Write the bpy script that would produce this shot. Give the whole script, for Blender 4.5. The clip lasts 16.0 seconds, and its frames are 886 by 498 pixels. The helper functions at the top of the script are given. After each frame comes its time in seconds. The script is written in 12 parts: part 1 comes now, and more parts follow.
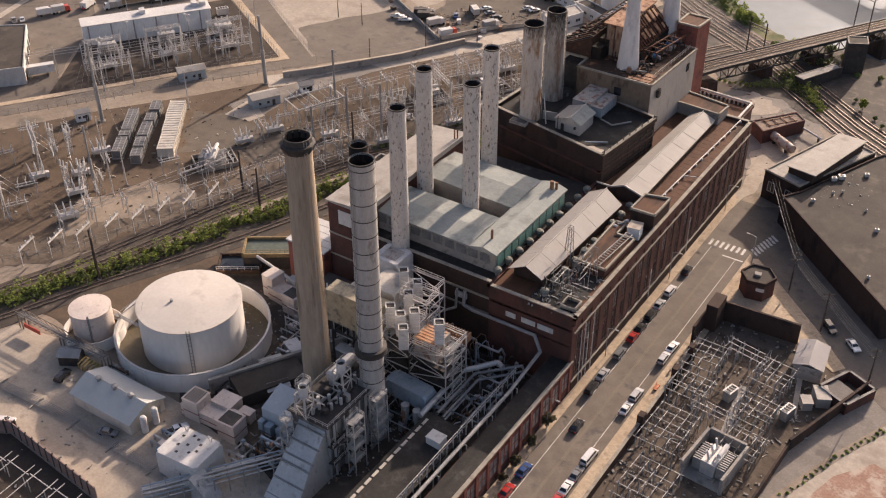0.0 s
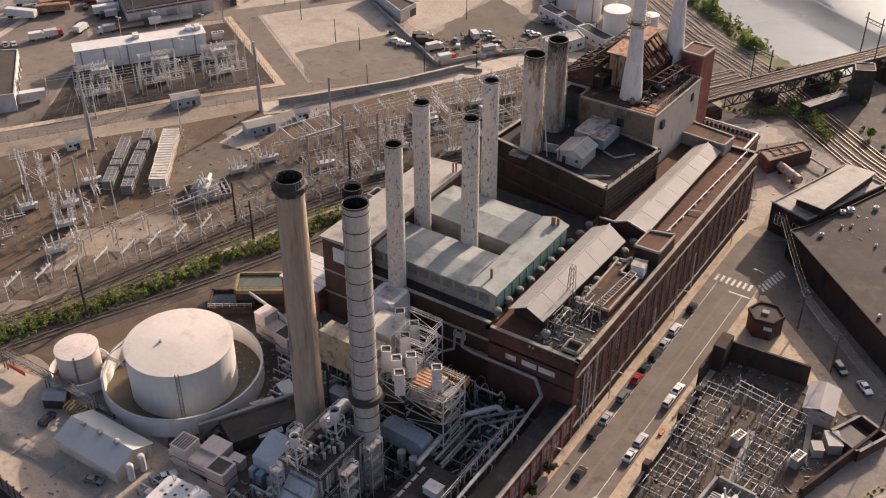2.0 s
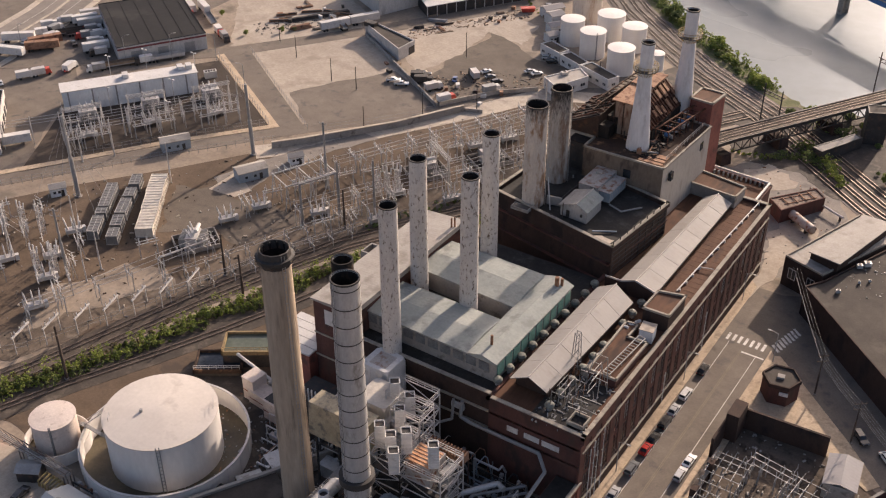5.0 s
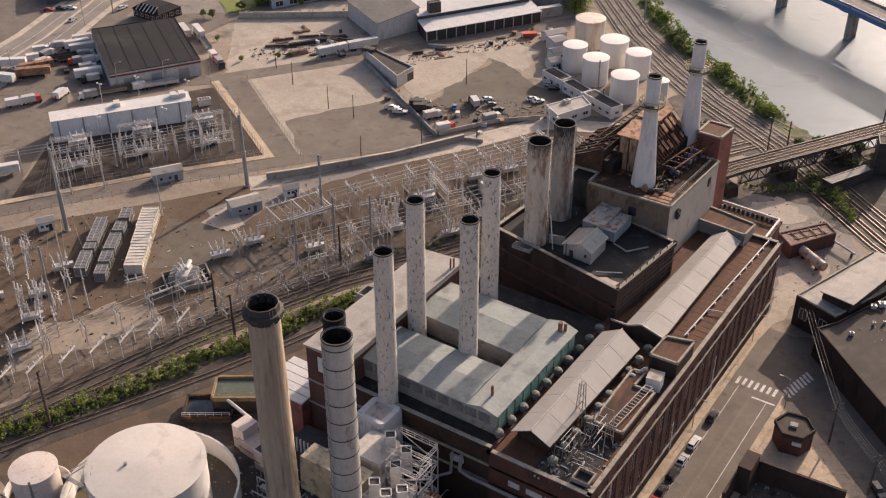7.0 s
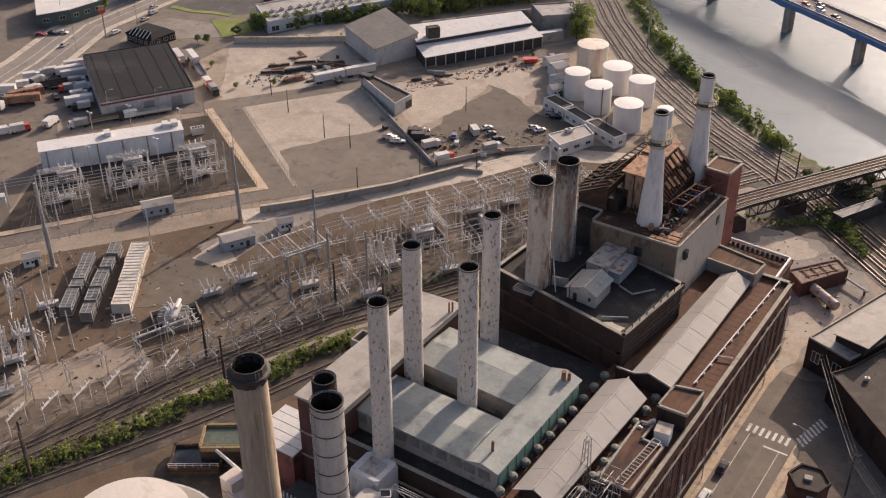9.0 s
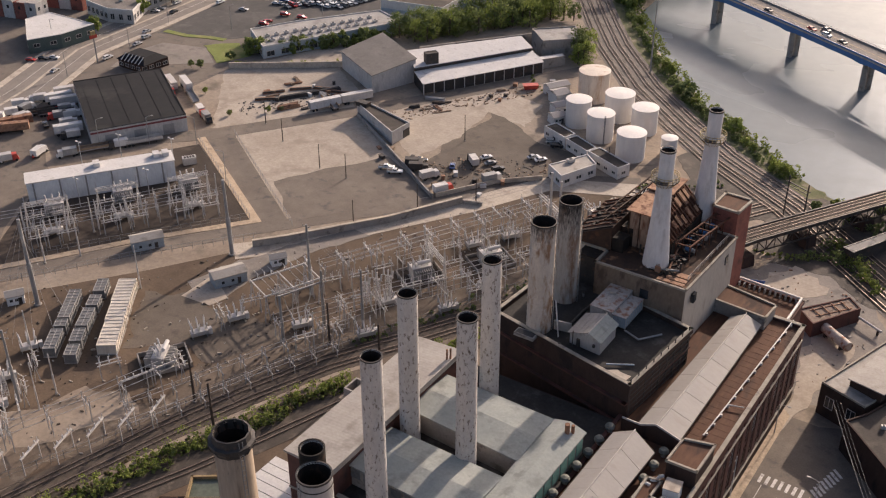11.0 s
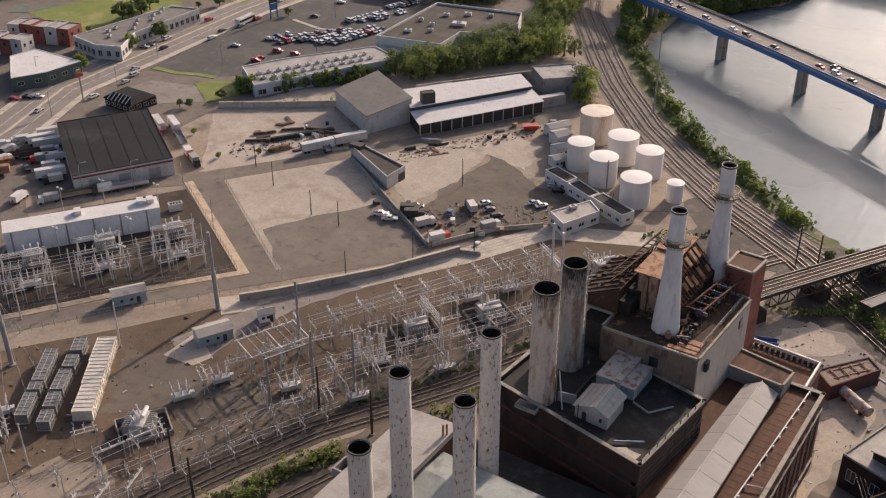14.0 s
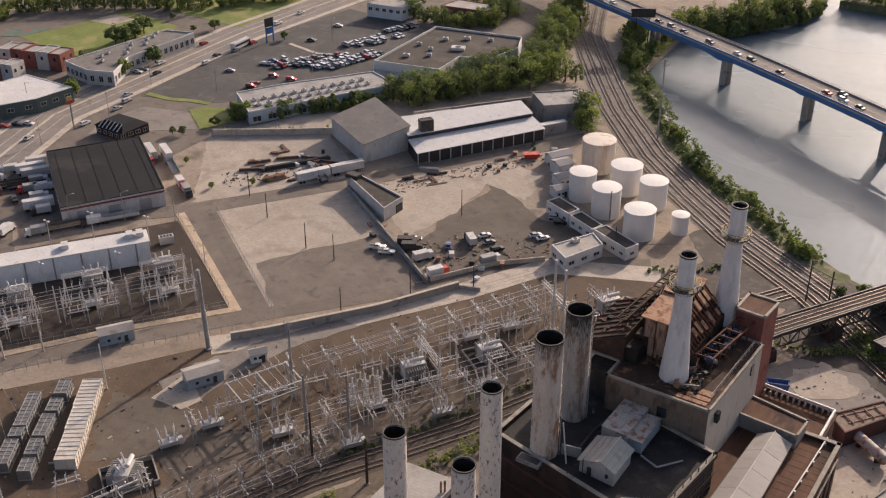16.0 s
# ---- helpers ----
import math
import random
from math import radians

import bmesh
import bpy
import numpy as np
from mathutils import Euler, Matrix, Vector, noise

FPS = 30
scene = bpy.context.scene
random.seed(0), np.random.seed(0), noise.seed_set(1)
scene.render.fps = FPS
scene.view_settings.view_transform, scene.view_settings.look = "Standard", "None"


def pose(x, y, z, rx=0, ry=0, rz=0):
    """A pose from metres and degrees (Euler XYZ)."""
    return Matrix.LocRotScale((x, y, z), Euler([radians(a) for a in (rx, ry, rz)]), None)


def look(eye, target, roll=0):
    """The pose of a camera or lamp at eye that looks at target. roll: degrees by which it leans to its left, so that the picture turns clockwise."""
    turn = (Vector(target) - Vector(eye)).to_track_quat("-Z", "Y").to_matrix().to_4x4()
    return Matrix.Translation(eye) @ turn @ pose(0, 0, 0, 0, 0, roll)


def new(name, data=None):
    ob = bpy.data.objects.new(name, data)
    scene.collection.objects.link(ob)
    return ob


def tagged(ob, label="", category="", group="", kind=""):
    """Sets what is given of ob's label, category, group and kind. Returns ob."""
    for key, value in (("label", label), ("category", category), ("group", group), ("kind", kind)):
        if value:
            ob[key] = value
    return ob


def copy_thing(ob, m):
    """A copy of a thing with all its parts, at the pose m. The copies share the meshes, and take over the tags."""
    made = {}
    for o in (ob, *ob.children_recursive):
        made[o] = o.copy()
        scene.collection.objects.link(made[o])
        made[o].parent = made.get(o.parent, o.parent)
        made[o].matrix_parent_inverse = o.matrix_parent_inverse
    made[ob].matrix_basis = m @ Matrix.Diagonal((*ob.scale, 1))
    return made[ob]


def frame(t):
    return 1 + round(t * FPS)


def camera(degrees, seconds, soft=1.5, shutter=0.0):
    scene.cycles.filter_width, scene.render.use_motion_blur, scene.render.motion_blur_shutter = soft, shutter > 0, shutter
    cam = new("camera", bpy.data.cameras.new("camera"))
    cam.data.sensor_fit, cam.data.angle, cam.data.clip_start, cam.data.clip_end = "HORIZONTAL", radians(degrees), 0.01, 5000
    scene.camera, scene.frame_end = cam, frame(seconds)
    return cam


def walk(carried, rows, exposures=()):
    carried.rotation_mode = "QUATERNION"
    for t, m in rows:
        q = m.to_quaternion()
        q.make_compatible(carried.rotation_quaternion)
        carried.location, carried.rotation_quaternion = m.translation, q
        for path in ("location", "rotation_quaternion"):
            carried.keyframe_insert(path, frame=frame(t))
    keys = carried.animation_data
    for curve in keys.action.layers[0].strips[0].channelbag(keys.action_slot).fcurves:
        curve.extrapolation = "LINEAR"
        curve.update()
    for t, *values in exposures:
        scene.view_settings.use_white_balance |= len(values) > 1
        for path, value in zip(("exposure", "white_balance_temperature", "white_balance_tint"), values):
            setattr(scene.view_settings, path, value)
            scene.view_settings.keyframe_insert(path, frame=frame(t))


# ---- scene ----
cam = camera(44.0, 16.0, soft=1.15)
# seconds, place in metres, yaw, pitch and roll in degrees
PATH = [
    (0.0, 74.074, -160.968, 167.737, 33.499, -35.152, 0.088),
    (0.5, 72.860, -158.882, 167.780, 33.509, -34.981, 0.078),
    (1.0, 71.628, -156.773, 167.835, 33.518, -34.813, 0.072),
    (1.5, 70.372, -154.635, 167.899, 33.526, -34.645, 0.068),
    (2.0, 69.092, -152.463, 167.966, 33.536, -34.478, 0.066),
    (2.5, 67.784, -150.253, 168.033, 33.545, -34.312, 0.065),
    (3.0, 66.448, -148.003, 168.097, 33.556, -34.144, 0.066),
    (3.5, 65.082, -145.711, 168.156, 33.567, -33.975, 0.067),
    (4.0, 63.688, -143.379, 168.207, 33.579, -33.805, 0.069),
    (6.5, 56.336, -131.185, 168.320, 33.637, -32.925, 0.080),
    (7.0, 54.804, -128.664, 168.313, 33.646, -32.743, 0.082),
    (7.5, 53.258, -126.126, 168.296, 33.654, -32.560, 0.082),
    (8.0, 51.701, -123.576, 168.272, 33.660, -32.374, 0.082),
    (8.5, 50.136, -121.018, 168.241, 33.664, -32.187, 0.082),
    (9.0, 48.566, -118.457, 168.204, 33.665, -31.999, 0.081),
    (11.5, 40.725, -105.738, 167.990, 33.634, -31.045, 0.074),
    (12.0, 39.171, -103.230, 167.952, 33.621, -30.853, 0.072),
    (12.5, 37.624, -100.734, 167.919, 33.605, -30.660, 0.071),
    (13.0, 36.083, -98.250, 167.893, 33.589, -30.466, 0.071),
    (13.5, 34.548, -95.775, 167.874, 33.573, -30.272, 0.072),
    (14.0, 33.017, -93.305, 167.864, 33.558, -30.077, 0.073),
    (14.5, 31.485, -90.832, 167.862, 33.544, -29.880, 0.076),
    (15.0, 29.951, -88.350, 167.870, 33.534, -29.683, 0.081),
    (15.5, 28.408, -85.849, 167.887, 33.529, -29.483, 0.087),
    (16.0, 26.851, -83.317, 167.913, 33.531, -29.280, 0.096),
]
walk(cam, [(t, pose(x, y, z, 90 + pitch, roll, yaw)) for t, x, y, z, yaw, pitch, roll in PATH], [(0, 0.41, 6800, 19), (16, 0.08, 6500, 18)])

# ---- sky and sun ----
SUN_AZ, SUN_EL = radians(0.8), radians(21.1)
world = bpy.data.worlds.new("sky")
scene.world = world
world.use_nodes = True
wn, wl = world.node_tree.nodes, world.node_tree.links
sky = wn.new("ShaderNodeTexSky")
sky.sky_type, sky.sun_disc = "NISHITA", False
sky.sun_elevation, sky.sun_rotation = SUN_EL, SUN_AZ
sky.air_density, sky.dust_density, sky.ozone_density = 0.8, 4.0, 0.6
wl.new(sky.outputs["Color"], wn["Background"].inputs["Color"])
wn["Background"].inputs["Strength"].default_value = 0.146
sun_way = Vector((math.sin(SUN_AZ) * math.cos(SUN_EL), math.cos(SUN_AZ) * math.cos(SUN_EL), math.sin(SUN_EL)))
lamp = bpy.data.lights.new("sun", "SUN")
lamp.energy, lamp.angle, lamp.color = 4.9, radians(0.6), (1.0, 0.86, 0.70)
sun = new("sun", lamp)
sun.matrix_world = look(sun_way * 300, (0, 0, 0))


# ---- materials ----
def surf(name, a, b, big=6.0, fine=0.5, rough=0.8, metal=0.0, bump=0.0, stain=None, amount=0.4, stain_size=3.0, stretch=(1, 1, 1), seams=None, wobble=0.0, grain=0.45):
    """A worn surface: two tones at a large scale, grain at a fine one, stains of a third colour; sizes in metres. seams: (axis, spacing) of ribs."""
    m = bpy.data.materials.new(name)
    m.use_nodes = True
    n, l = m.node_tree.nodes, m.node_tree.links
    p = n["Principled BSDF"]
    g = n.new("ShaderNodeNewGeometry")
    mp = n.new("ShaderNodeMapping")
    mp.inputs["Scale"].default_value = stretch
    l.new(g.outputs["Position"], mp.inputs["Vector"])

    def noisy(size, detail):
        t = n.new("ShaderNodeTexNoise")
        t.inputs["Scale"].default_value, t.inputs["Detail"].default_value = 1.0 / size, detail
        t.inputs["Roughness"].default_value = 0.62
        l.new(mp.outputs["Vector"], t.inputs["Vector"])
        return t

    def ramp(src, lo, hi):
        r = n.new("ShaderNodeMapRange")
        r.inputs["From Min"].default_value, r.inputs["From Max"].default_value = lo, hi
        l.new(src, r.inputs["Value"])
        return r.outputs["Result"]

    def mix(f, x, y, mode="MIX"):
        k = n.new("ShaderNodeMix")
        k.data_type, k.blend_type = "RGBA", mode
        for key, v in ((0, f), (6, x), (7, y)):
            if hasattr(v, "links"):
                l.new(v, k.inputs[key])
            else:
                k.inputs[key].default_value = v if key == 0 else (*v, 1)
        return k.outputs[2]

    t1, t2 = noisy(big, 5), noisy(fine, 3)
    col = mix(ramp(t1.outputs["Fac"], 0.33, 0.67), a, b)
    col = mix(grain, col, mix(ramp(t2.outputs["Fac"], 0.25, 0.75), (0.62, 0.62, 0.62), (1.35, 1.35, 1.35)), "MULTIPLY")
    t4 = noisy(big * 0.24, 4)
    col = mix(grain * 0.8, col, mix(ramp(t4.outputs["Fac"], 0.3, 0.7), (0.74, 0.735, 0.73), (1.24, 1.245, 1.25)), "MULTIPLY")
    if stain:
        t3 = noisy(stain_size, 6)
        edge = 0.5 + 0.28 * (0.5 - amount)
        col = mix(ramp(t3.outputs["Fac"], edge, edge + 0.12), col, stain)
    info = n.new("ShaderNodeObjectInfo")
    if wobble:
        col = mix(1.0, col, mix(ramp(info.outputs["Random"], 0, 1), (1 - wobble,) * 3, (1 + wobble,) * 3), "MULTIPLY")
    l.new(col, p.inputs["Base Color"])
    p.inputs["Roughness"].default_value, p.inputs["Metallic"].default_value = rough, metal
    if rough >= 0.8:
        p.inputs["Specular IOR Level"].default_value = 0.3
    if bump or seams:
        bm_ = n.new("ShaderNodeBump")
        bm_.inputs["Strength"].default_value, bm_.inputs["Distance"].default_value = 0.6, max(bump, 0.015)
        src = t2.outputs["Fac"]
        if seams:
            w = n.new("ShaderNodeTexWave")
            w.bands_direction = seams[0]
            w.inputs["Scale"].default_value = 0.314 / seams[1]
            l.new(g.outputs["Position"], w.inputs["Vector"])
            src = w.outputs["Fac"]
        l.new(src, bm_.inputs["Height"])
        l.new(bm_.outputs["Normal"], p.inputs["Normal"])
    return m


def sooted(m, z0, z1, col=(0.018, 0.015, 0.013)):
    """Soot that has settled round a stack's mouth: thick from z1 up, patchy down to z0."""
    n, l = m.node_tree.nodes, m.node_tree.links
    p = n["Principled BSDF"]
    g, sep, t = n.new("ShaderNodeNewGeometry"), n.new("ShaderNodeSeparateXYZ"), n.new("ShaderNodeTexNoise")
    l.new(g.outputs["Position"], sep.inputs[0])
    mp = n.new("ShaderNodeMapping")
    mp.inputs["Scale"].default_value = (0.8, 0.8, 0.16)
    l.new(g.outputs["Position"], mp.inputs["Vector"])
    l.new(mp.outputs["Vector"], t.inputs["Vector"])
    t.inputs["Detail"].default_value = 5
    r = n.new("ShaderNodeMapRange")
    r.inputs["From Min"].default_value, r.inputs["From Max"].default_value = z0, z1
    l.new(sep.outputs["Z"], r.inputs["Value"])
    add = n.new("ShaderNodeMath")
    add.operation = "MULTIPLY_ADD"
    l.new(t.outputs["Fac"], add.inputs[0])
    add.inputs[1].default_value = 1.3
    l.new(r.outputs["Result"], add.inputs[2])
    k = n.new("ShaderNodeMapRange")
    k.inputs["From Min"].default_value, k.inputs["From Max"].default_value = 1.05, 1.65
    l.new(add.outputs[0], k.inputs["Value"])
    mix = n.new("ShaderNodeMix")
    mix.data_type = "RGBA"
    l.new(k.outputs["Result"], mix.inputs[0])
    l.new(p.inputs["Base Color"].links[0].from_socket, mix.inputs[6])
    mix.inputs[7].default_value = (*col, 1)
    l.new(mix.outputs[2], p.inputs["Base Color"])
    return m


def plain(name, col, rough=0.5, metal=0.0):
    return surf(name, tuple(c * 0.9 for c in col), tuple(min(c * 1.1, 1) for c in col), 2.0, 0.3, rough, metal)


M_dirt = surf("dusty_dirt", (0.240, 0.188, 0.140), (0.320, 0.264, 0.208), 22, 1.2, 0.95, bump=0.1, stain=(0.160, 0.132, 0.104), amount=0.35, stain_size=14)
M_sand = surf("pale_sandy_ground", (0.345, 0.292, 0.235), (0.42, 0.362, 0.297), 16, 1.0, 0.95, bump=0.05, stain=(0.298, 0.250, 0.202), amount=0.35, stain_size=9, grain=0.38)
# the dark blotches put the switchyard's shading contrast into the gravel
M_gravel = surf("grey_brown_gravel", (0.090, 0.063, 0.042), (0.146, 0.104, 0.071), 18, 0.7, 0.95, bump=0.1, stain=(0.075, 0.055, 0.042), amount=0.42, stain_size=9)
M_asphalt_pale = surf("pale_worn_asphalt", (0.20, 0.175, 0.152), (0.26, 0.23, 0.20), 12, 0.5, 0.9, stain=(0.16, 0.14, 0.122), amount=0.35, stain_size=6)
M_gravel_dark = surf("dark_gravel", (0.050, 0.038, 0.030), (0.078, 0.060, 0.047), 14, 0.6, 0.95, bump=0.1, stain=(0.105, 0.082, 0.063), amount=0.3, stain_size=7)
M_asphalt = surf("worn_asphalt", (0.146, 0.121, 0.098), (0.194, 0.163, 0.133), 12, 0.4, 0.9, bump=0.02, stain=(0.106, 0.095, 0.085), amount=0.3, stain_size=5)
M_asphalt_mid = surf("brown_grey_asphalt", (0.108, 0.088, 0.069), (0.145, 0.119, 0.094), 12, 0.4, 0.9, bump=0.02, stain=(0.085, 0.072, 0.062), amount=0.32, stain_size=5)
M_asphalt_dark = surf("dark_asphalt", (0.070, 0.067, 0.063), (0.098, 0.091, 0.085), 14, 0.5, 0.9, bump=0.02, stain=(0.126, 0.116, 0.106), amount=0.3, stain_size=6)
M_concrete = surf("pale_concrete", (0.410, 0.351, 0.283), (0.508, 0.444, 0.366), 10, 0.6, 0.9, bump=0.02, stain=(0.322, 0.273, 0.224), amount=0.4, stain_size=4, grain=0.38)
M_concrete_grey = surf("grey_concrete", (0.26, 0.24, 0.22), (0.36, 0.335, 0.30), 6, 0.5, 0.9, bump=0.02, stain=(0.17, 0.15, 0.135), amount=0.4, stain_size=3, grain=0.28)
M_sidewalk = surf("tan_sidewalk", (0.435, 0.335, 0.232), (0.525, 0.416, 0.298), 5, 0.5, 0.9, bump=0.02, stain=(0.317, 0.246, 0.176), amount=0.4, stain_size=2.5)
M_grass = surf("grass", (0.150, 0.180, 0.045), (0.210, 0.240, 0.065), 12, 0.6, 0.95, bump=0.2, stain=(0.280, 0.250, 0.100), amount=0.35, stain_size=18)
M_weeds = surf("weedy_ground", (0.09, 0.105, 0.04), (0.16, 0.15, 0.075), 5, 0.5, 0.95, bump=0.2, stain=(0.24, 0.20, 0.14), amount=0.4, stain_size=4)
M_ballast = surf("rail_ballast", (0.074, 0.059, 0.047), (0.112, 0.089, 0.070), 6, 0.35, 0.95, bump=0.1, stain=(0.062, 0.050, 0.040), amount=0.4, stain_size=3)
M_ballast_pale = surf("pale_rail_ballast", (0.150, 0.130, 0.112), (0.205, 0.180, 0.155), 7, 0.4, 0.95, bump=0.1, stain=(0.105, 0.090, 0.078), amount=0.35, stain_size=5)
M_rail = surf("rusty_rail_steel", (0.20, 0.15, 0.12), (0.28, 0.22, 0.18), 3, 0.3, 0.5, 0.6)
M_yard = surf("sunbaked_yard_concrete", (0.36, 0.305, 0.243), (0.435, 0.37, 0.30), 9, 0.6, 0.9, bump=0.02, stain=(0.29, 0.245, 0.20), amount=0.3, stain_size=4, grain=0.4)
# brown ground with the shade lying on it put into the colour
M_yard_dark = surf("shade_toned_brown_yard", (0.050, 0.041, 0.034), (0.082, 0.067, 0.054), 7, 0.5, 0.85, bump=0.04, stain=(0.125, 0.102, 0.080), amount=0.34, stain_size=3.5)
M_cinder = surf("stained_brown_cinder", (0.112, 0.086, 0.063), (0.165, 0.128, 0.096), 7, 0.5, 0.95, bump=0.08, stain=(0.20, 0.162, 0.125), amount=0.38, stain_size=4)
M_roof_gravel = surf("grey_gravel_roof", (0.17, 0.155, 0.14), (0.215, 0.197, 0.178), 9, 0.5, 0.95, stain=(0.13, 0.118, 0.105), amount=0.35, stain_size=7)
M_battery = surf("slate_grey_casing", (0.13, 0.128, 0.125), (0.18, 0.176, 0.17), 2, 0.3, 0.7, stain=(0.09, 0.088, 0.085), amount=0.3, stain_size=1.2)
M_tie = surf("weathered_tie_wood", (0.062, 0.048, 0.038), (0.098, 0.077, 0.062), 2, 0.3, 0.9)
M_tie_pale = surf("dusty_tie_wood", (0.13, 0.112, 0.095), (0.18, 0.155, 0.132), 2, 0.3, 0.9)
M_ochre = surf("dull_ochre_paint", (0.24, 0.17, 0.085), (0.32, 0.235, 0.12), 2, 0.3, 0.8, stain=(0.15, 0.10, 0.06), amount=0.4, stain_size=1.0)
M_brick = surf("dark_red_brick", (0.088, 0.040, 0.033), (0.128, 0.058, 0.046), 5, 0.25, 0.9, bump=0.02, stain=(0.068, 0.041, 0.034), amount=0.45, stain_size=4, stretch=(1, 1, 0.5))
M_brick_sooty = surf("sooty_brown_brick", (0.046, 0.029, 0.023), (0.070, 0.042, 0.033), 5, 0.25, 0.92, bump=0.02, stain=(0.027, 0.020, 0.018), amount=0.5, stain_size=5, stretch=(1, 1, 0.5))
M_brick_red = surf("red_brick", (0.21, 0.075, 0.06), (0.27, 0.10, 0.075), 4, 0.25, 0.9, bump=0.02, stain=(0.13, 0.06, 0.05), amount=0.35, stain_size=3)
M_stone = surf("limestone_coping", (0.27, 0.24, 0.195), (0.36, 0.325, 0.265), 3, 0.3, 0.85, bump=0.02, stain=(0.212, 0.178, 0.153), amount=0.35, stain_size=2)
M_roof_brown = surf("rusty_brown_roof", (0.092, 0.043, 0.025), (0.128, 0.063, 0.037), 6, 0.7, 0.9, stain=(0.052, 0.029, 0.021), amount=0.4, stain_size=5, stretch=(1, 0.3, 1))
M_roof_white = surf("pale_metal_roof", (0.30, 0.282, 0.275), (0.335, 0.318, 0.31), 18, 0.6, 0.8, stain=(0.25, 0.235, 0.225), amount=0.15, stain_size=5, seams=("Y", 0.9), grain=0.14)
M_roof_teal = surf("blue_grey_roof_sheet", (0.258, 0.282, 0.264), (0.338, 0.352, 0.322), 7, 0.6, 0.8, stain=(0.214, 0.226, 0.210), amount=0.35, stain_size=4, seams=("X", 1.0), grain=0.25)
M_roof_tan = surf("tan_roof_sheet", (0.323, 0.293, 0.259), (0.391, 0.361, 0.323), 8, 0.5, 0.8, stain=(0.246, 0.221, 0.191), amount=0.35, stain_size=6, seams=("Y", 0.8), grain=0.25)
M_roof_dark = surf("dark_bitumen_roof", (0.048, 0.040, 0.034), (0.074, 0.062, 0.052), 10, 0.5, 0.9, stain=(0.10, 0.085, 0.07), amount=0.3, stain_size=9)
M_roof_black = surf("charcoal_roof_membrane", (0.013, 0.0135, 0.0155), (0.02, 0.0205, 0.023), 12, 0.8, 0.85, stain=(0.034, 0.033, 0.033), amount=0.3, stain_size=14)
M_roof_grey = surf("grey_flat_roof", (0.30, 0.285, 0.265), (0.38, 0.36, 0.335), 8, 0.5, 0.9, stain=(0.22, 0.205, 0.19), amount=0.35, stain_size=6)
M_soot = surf("sooty_roof", (0.026, 0.024, 0.022), (0.044, 0.040, 0.036), 4, 0.5, 0.85, stain=(0.070, 0.066, 0.063), amount=0.25, stain_size=4)
M_white_tank = surf("white_tank_paint", (0.64, 0.61, 0.575), (0.70, 0.67, 0.635), 9, 0.8, 0.7, stain=(0.66, 0.62, 0.57), amount=0.25, stain_size=6, stretch=(1, 1, 0.35), grain=0.15)
# dusty paint, also darkened to offset the sunlit top against shaded sides
M_tank_roof = surf("dusty_dimmed_tank_roof_paint", (0.54, 0.49, 0.44), (0.60, 0.55, 0.495), 14, 0.8, 0.8, stain=(0.44, 0.39, 0.35), amount=0.25, stain_size=7, grain=0.15)
M_rust_tank = surf("rust_tinged_beige_tank", (0.56, 0.48, 0.40), (0.64, 0.56, 0.47), 6, 0.6, 0.6, stain=(0.42, 0.29, 0.20), amount=0.35, stain_size=4, stretch=(1, 1, 0.3), grain=0.25)
M_white_stack = surf("peeling_white_stack_paint", (0.470, 0.437, 0.400), (0.560, 0.522, 0.480), 6, 0.5, 0.7, stain=(0.115, 0.078, 0.055), amount=0.33, stain_size=0.6, stretch=(1, 1, 0.5), grain=0.3)
M_rusty_stack = surf("rust_streaked_stack", (0.49, 0.43, 0.36), (0.57, 0.50, 0.43), 4, 0.4, 0.75, stain=(0.27, 0.15, 0.082), amount=0.48, stain_size=2.4, stretch=(1, 1, 0.35), grain=0.35)
M_rusty_stack_b = surf("soot_blackened_stack", (0.36, 0.33, 0.29), (0.44, 0.40, 0.35), 4, 0.4, 0.75, stain=(0.20, 0.12, 0.075), amount=0.45, stain_size=3.0, stretch=(1, 1, 0.22), grain=0.35)
sooted(M_rusty_stack, 47, 56)
sooted(M_rusty_stack_b, 40, 54)
sooted(M_white_stack, 53, 62)
M_white_clean = surf("white_stack_paint", (0.62, 0.59, 0.57), (0.70, 0.67, 0.645), 6, 0.5, 0.6, stain=(0.50, 0.46, 0.43), amount=0.3, stain_size=2.5, stretch=(1, 1, 0.3), grain=0.25)
M_tan_stack = surf("tan_concrete_stack", (0.33, 0.258, 0.19), (0.41, 0.33, 0.25), 5, 0.5, 0.85, bump=0.03, stain=(0.158, 0.119, 0.086), amount=0.42, stain_size=3, stretch=(1, 1, 0.12))
sooted(M_tan_stack, 58, 74, (0.05, 0.036, 0.027))
M_galv = surf("galvanised_cladding", (0.391, 0.385, 0.380), (0.529, 0.517, 0.500), 4, 0.4, 0.5, 0.35, stain=(0.276, 0.259, 0.241), amount=0.35, stain_size=2, stretch=(1, 1, 0.4), grain=0.28)
M_steel_white = surf("pale_galvanised_steel", (0.432, 0.414, 0.396), (0.564, 0.540, 0.516), 3, 0.4, 0.55, 0.2, grain=0.28)
M_steel_grey = surf("grey_painted_steel", (0.25, 0.245, 0.24), (0.33, 0.325, 0.315), 3, 0.4, 0.6, 0.2, grain=0.28)
M_steel_dark = surf("dark_steel", (0.035, 0.032, 0.030), (0.060, 0.054, 0.050), 3, 0.4, 0.65, 0.2, stain=(0.100, 0.060, 0.042), amount=0.3, stain_size=1.5)
M_roof_rust = surf("rust_patched_dark_deck", (0.034, 0.023, 0.018), (0.075, 0.043, 0.028), 4, 0.6, 0.9, stain=(0.24, 0.128, 0.07), amount=0.28, stain_size=2.5)
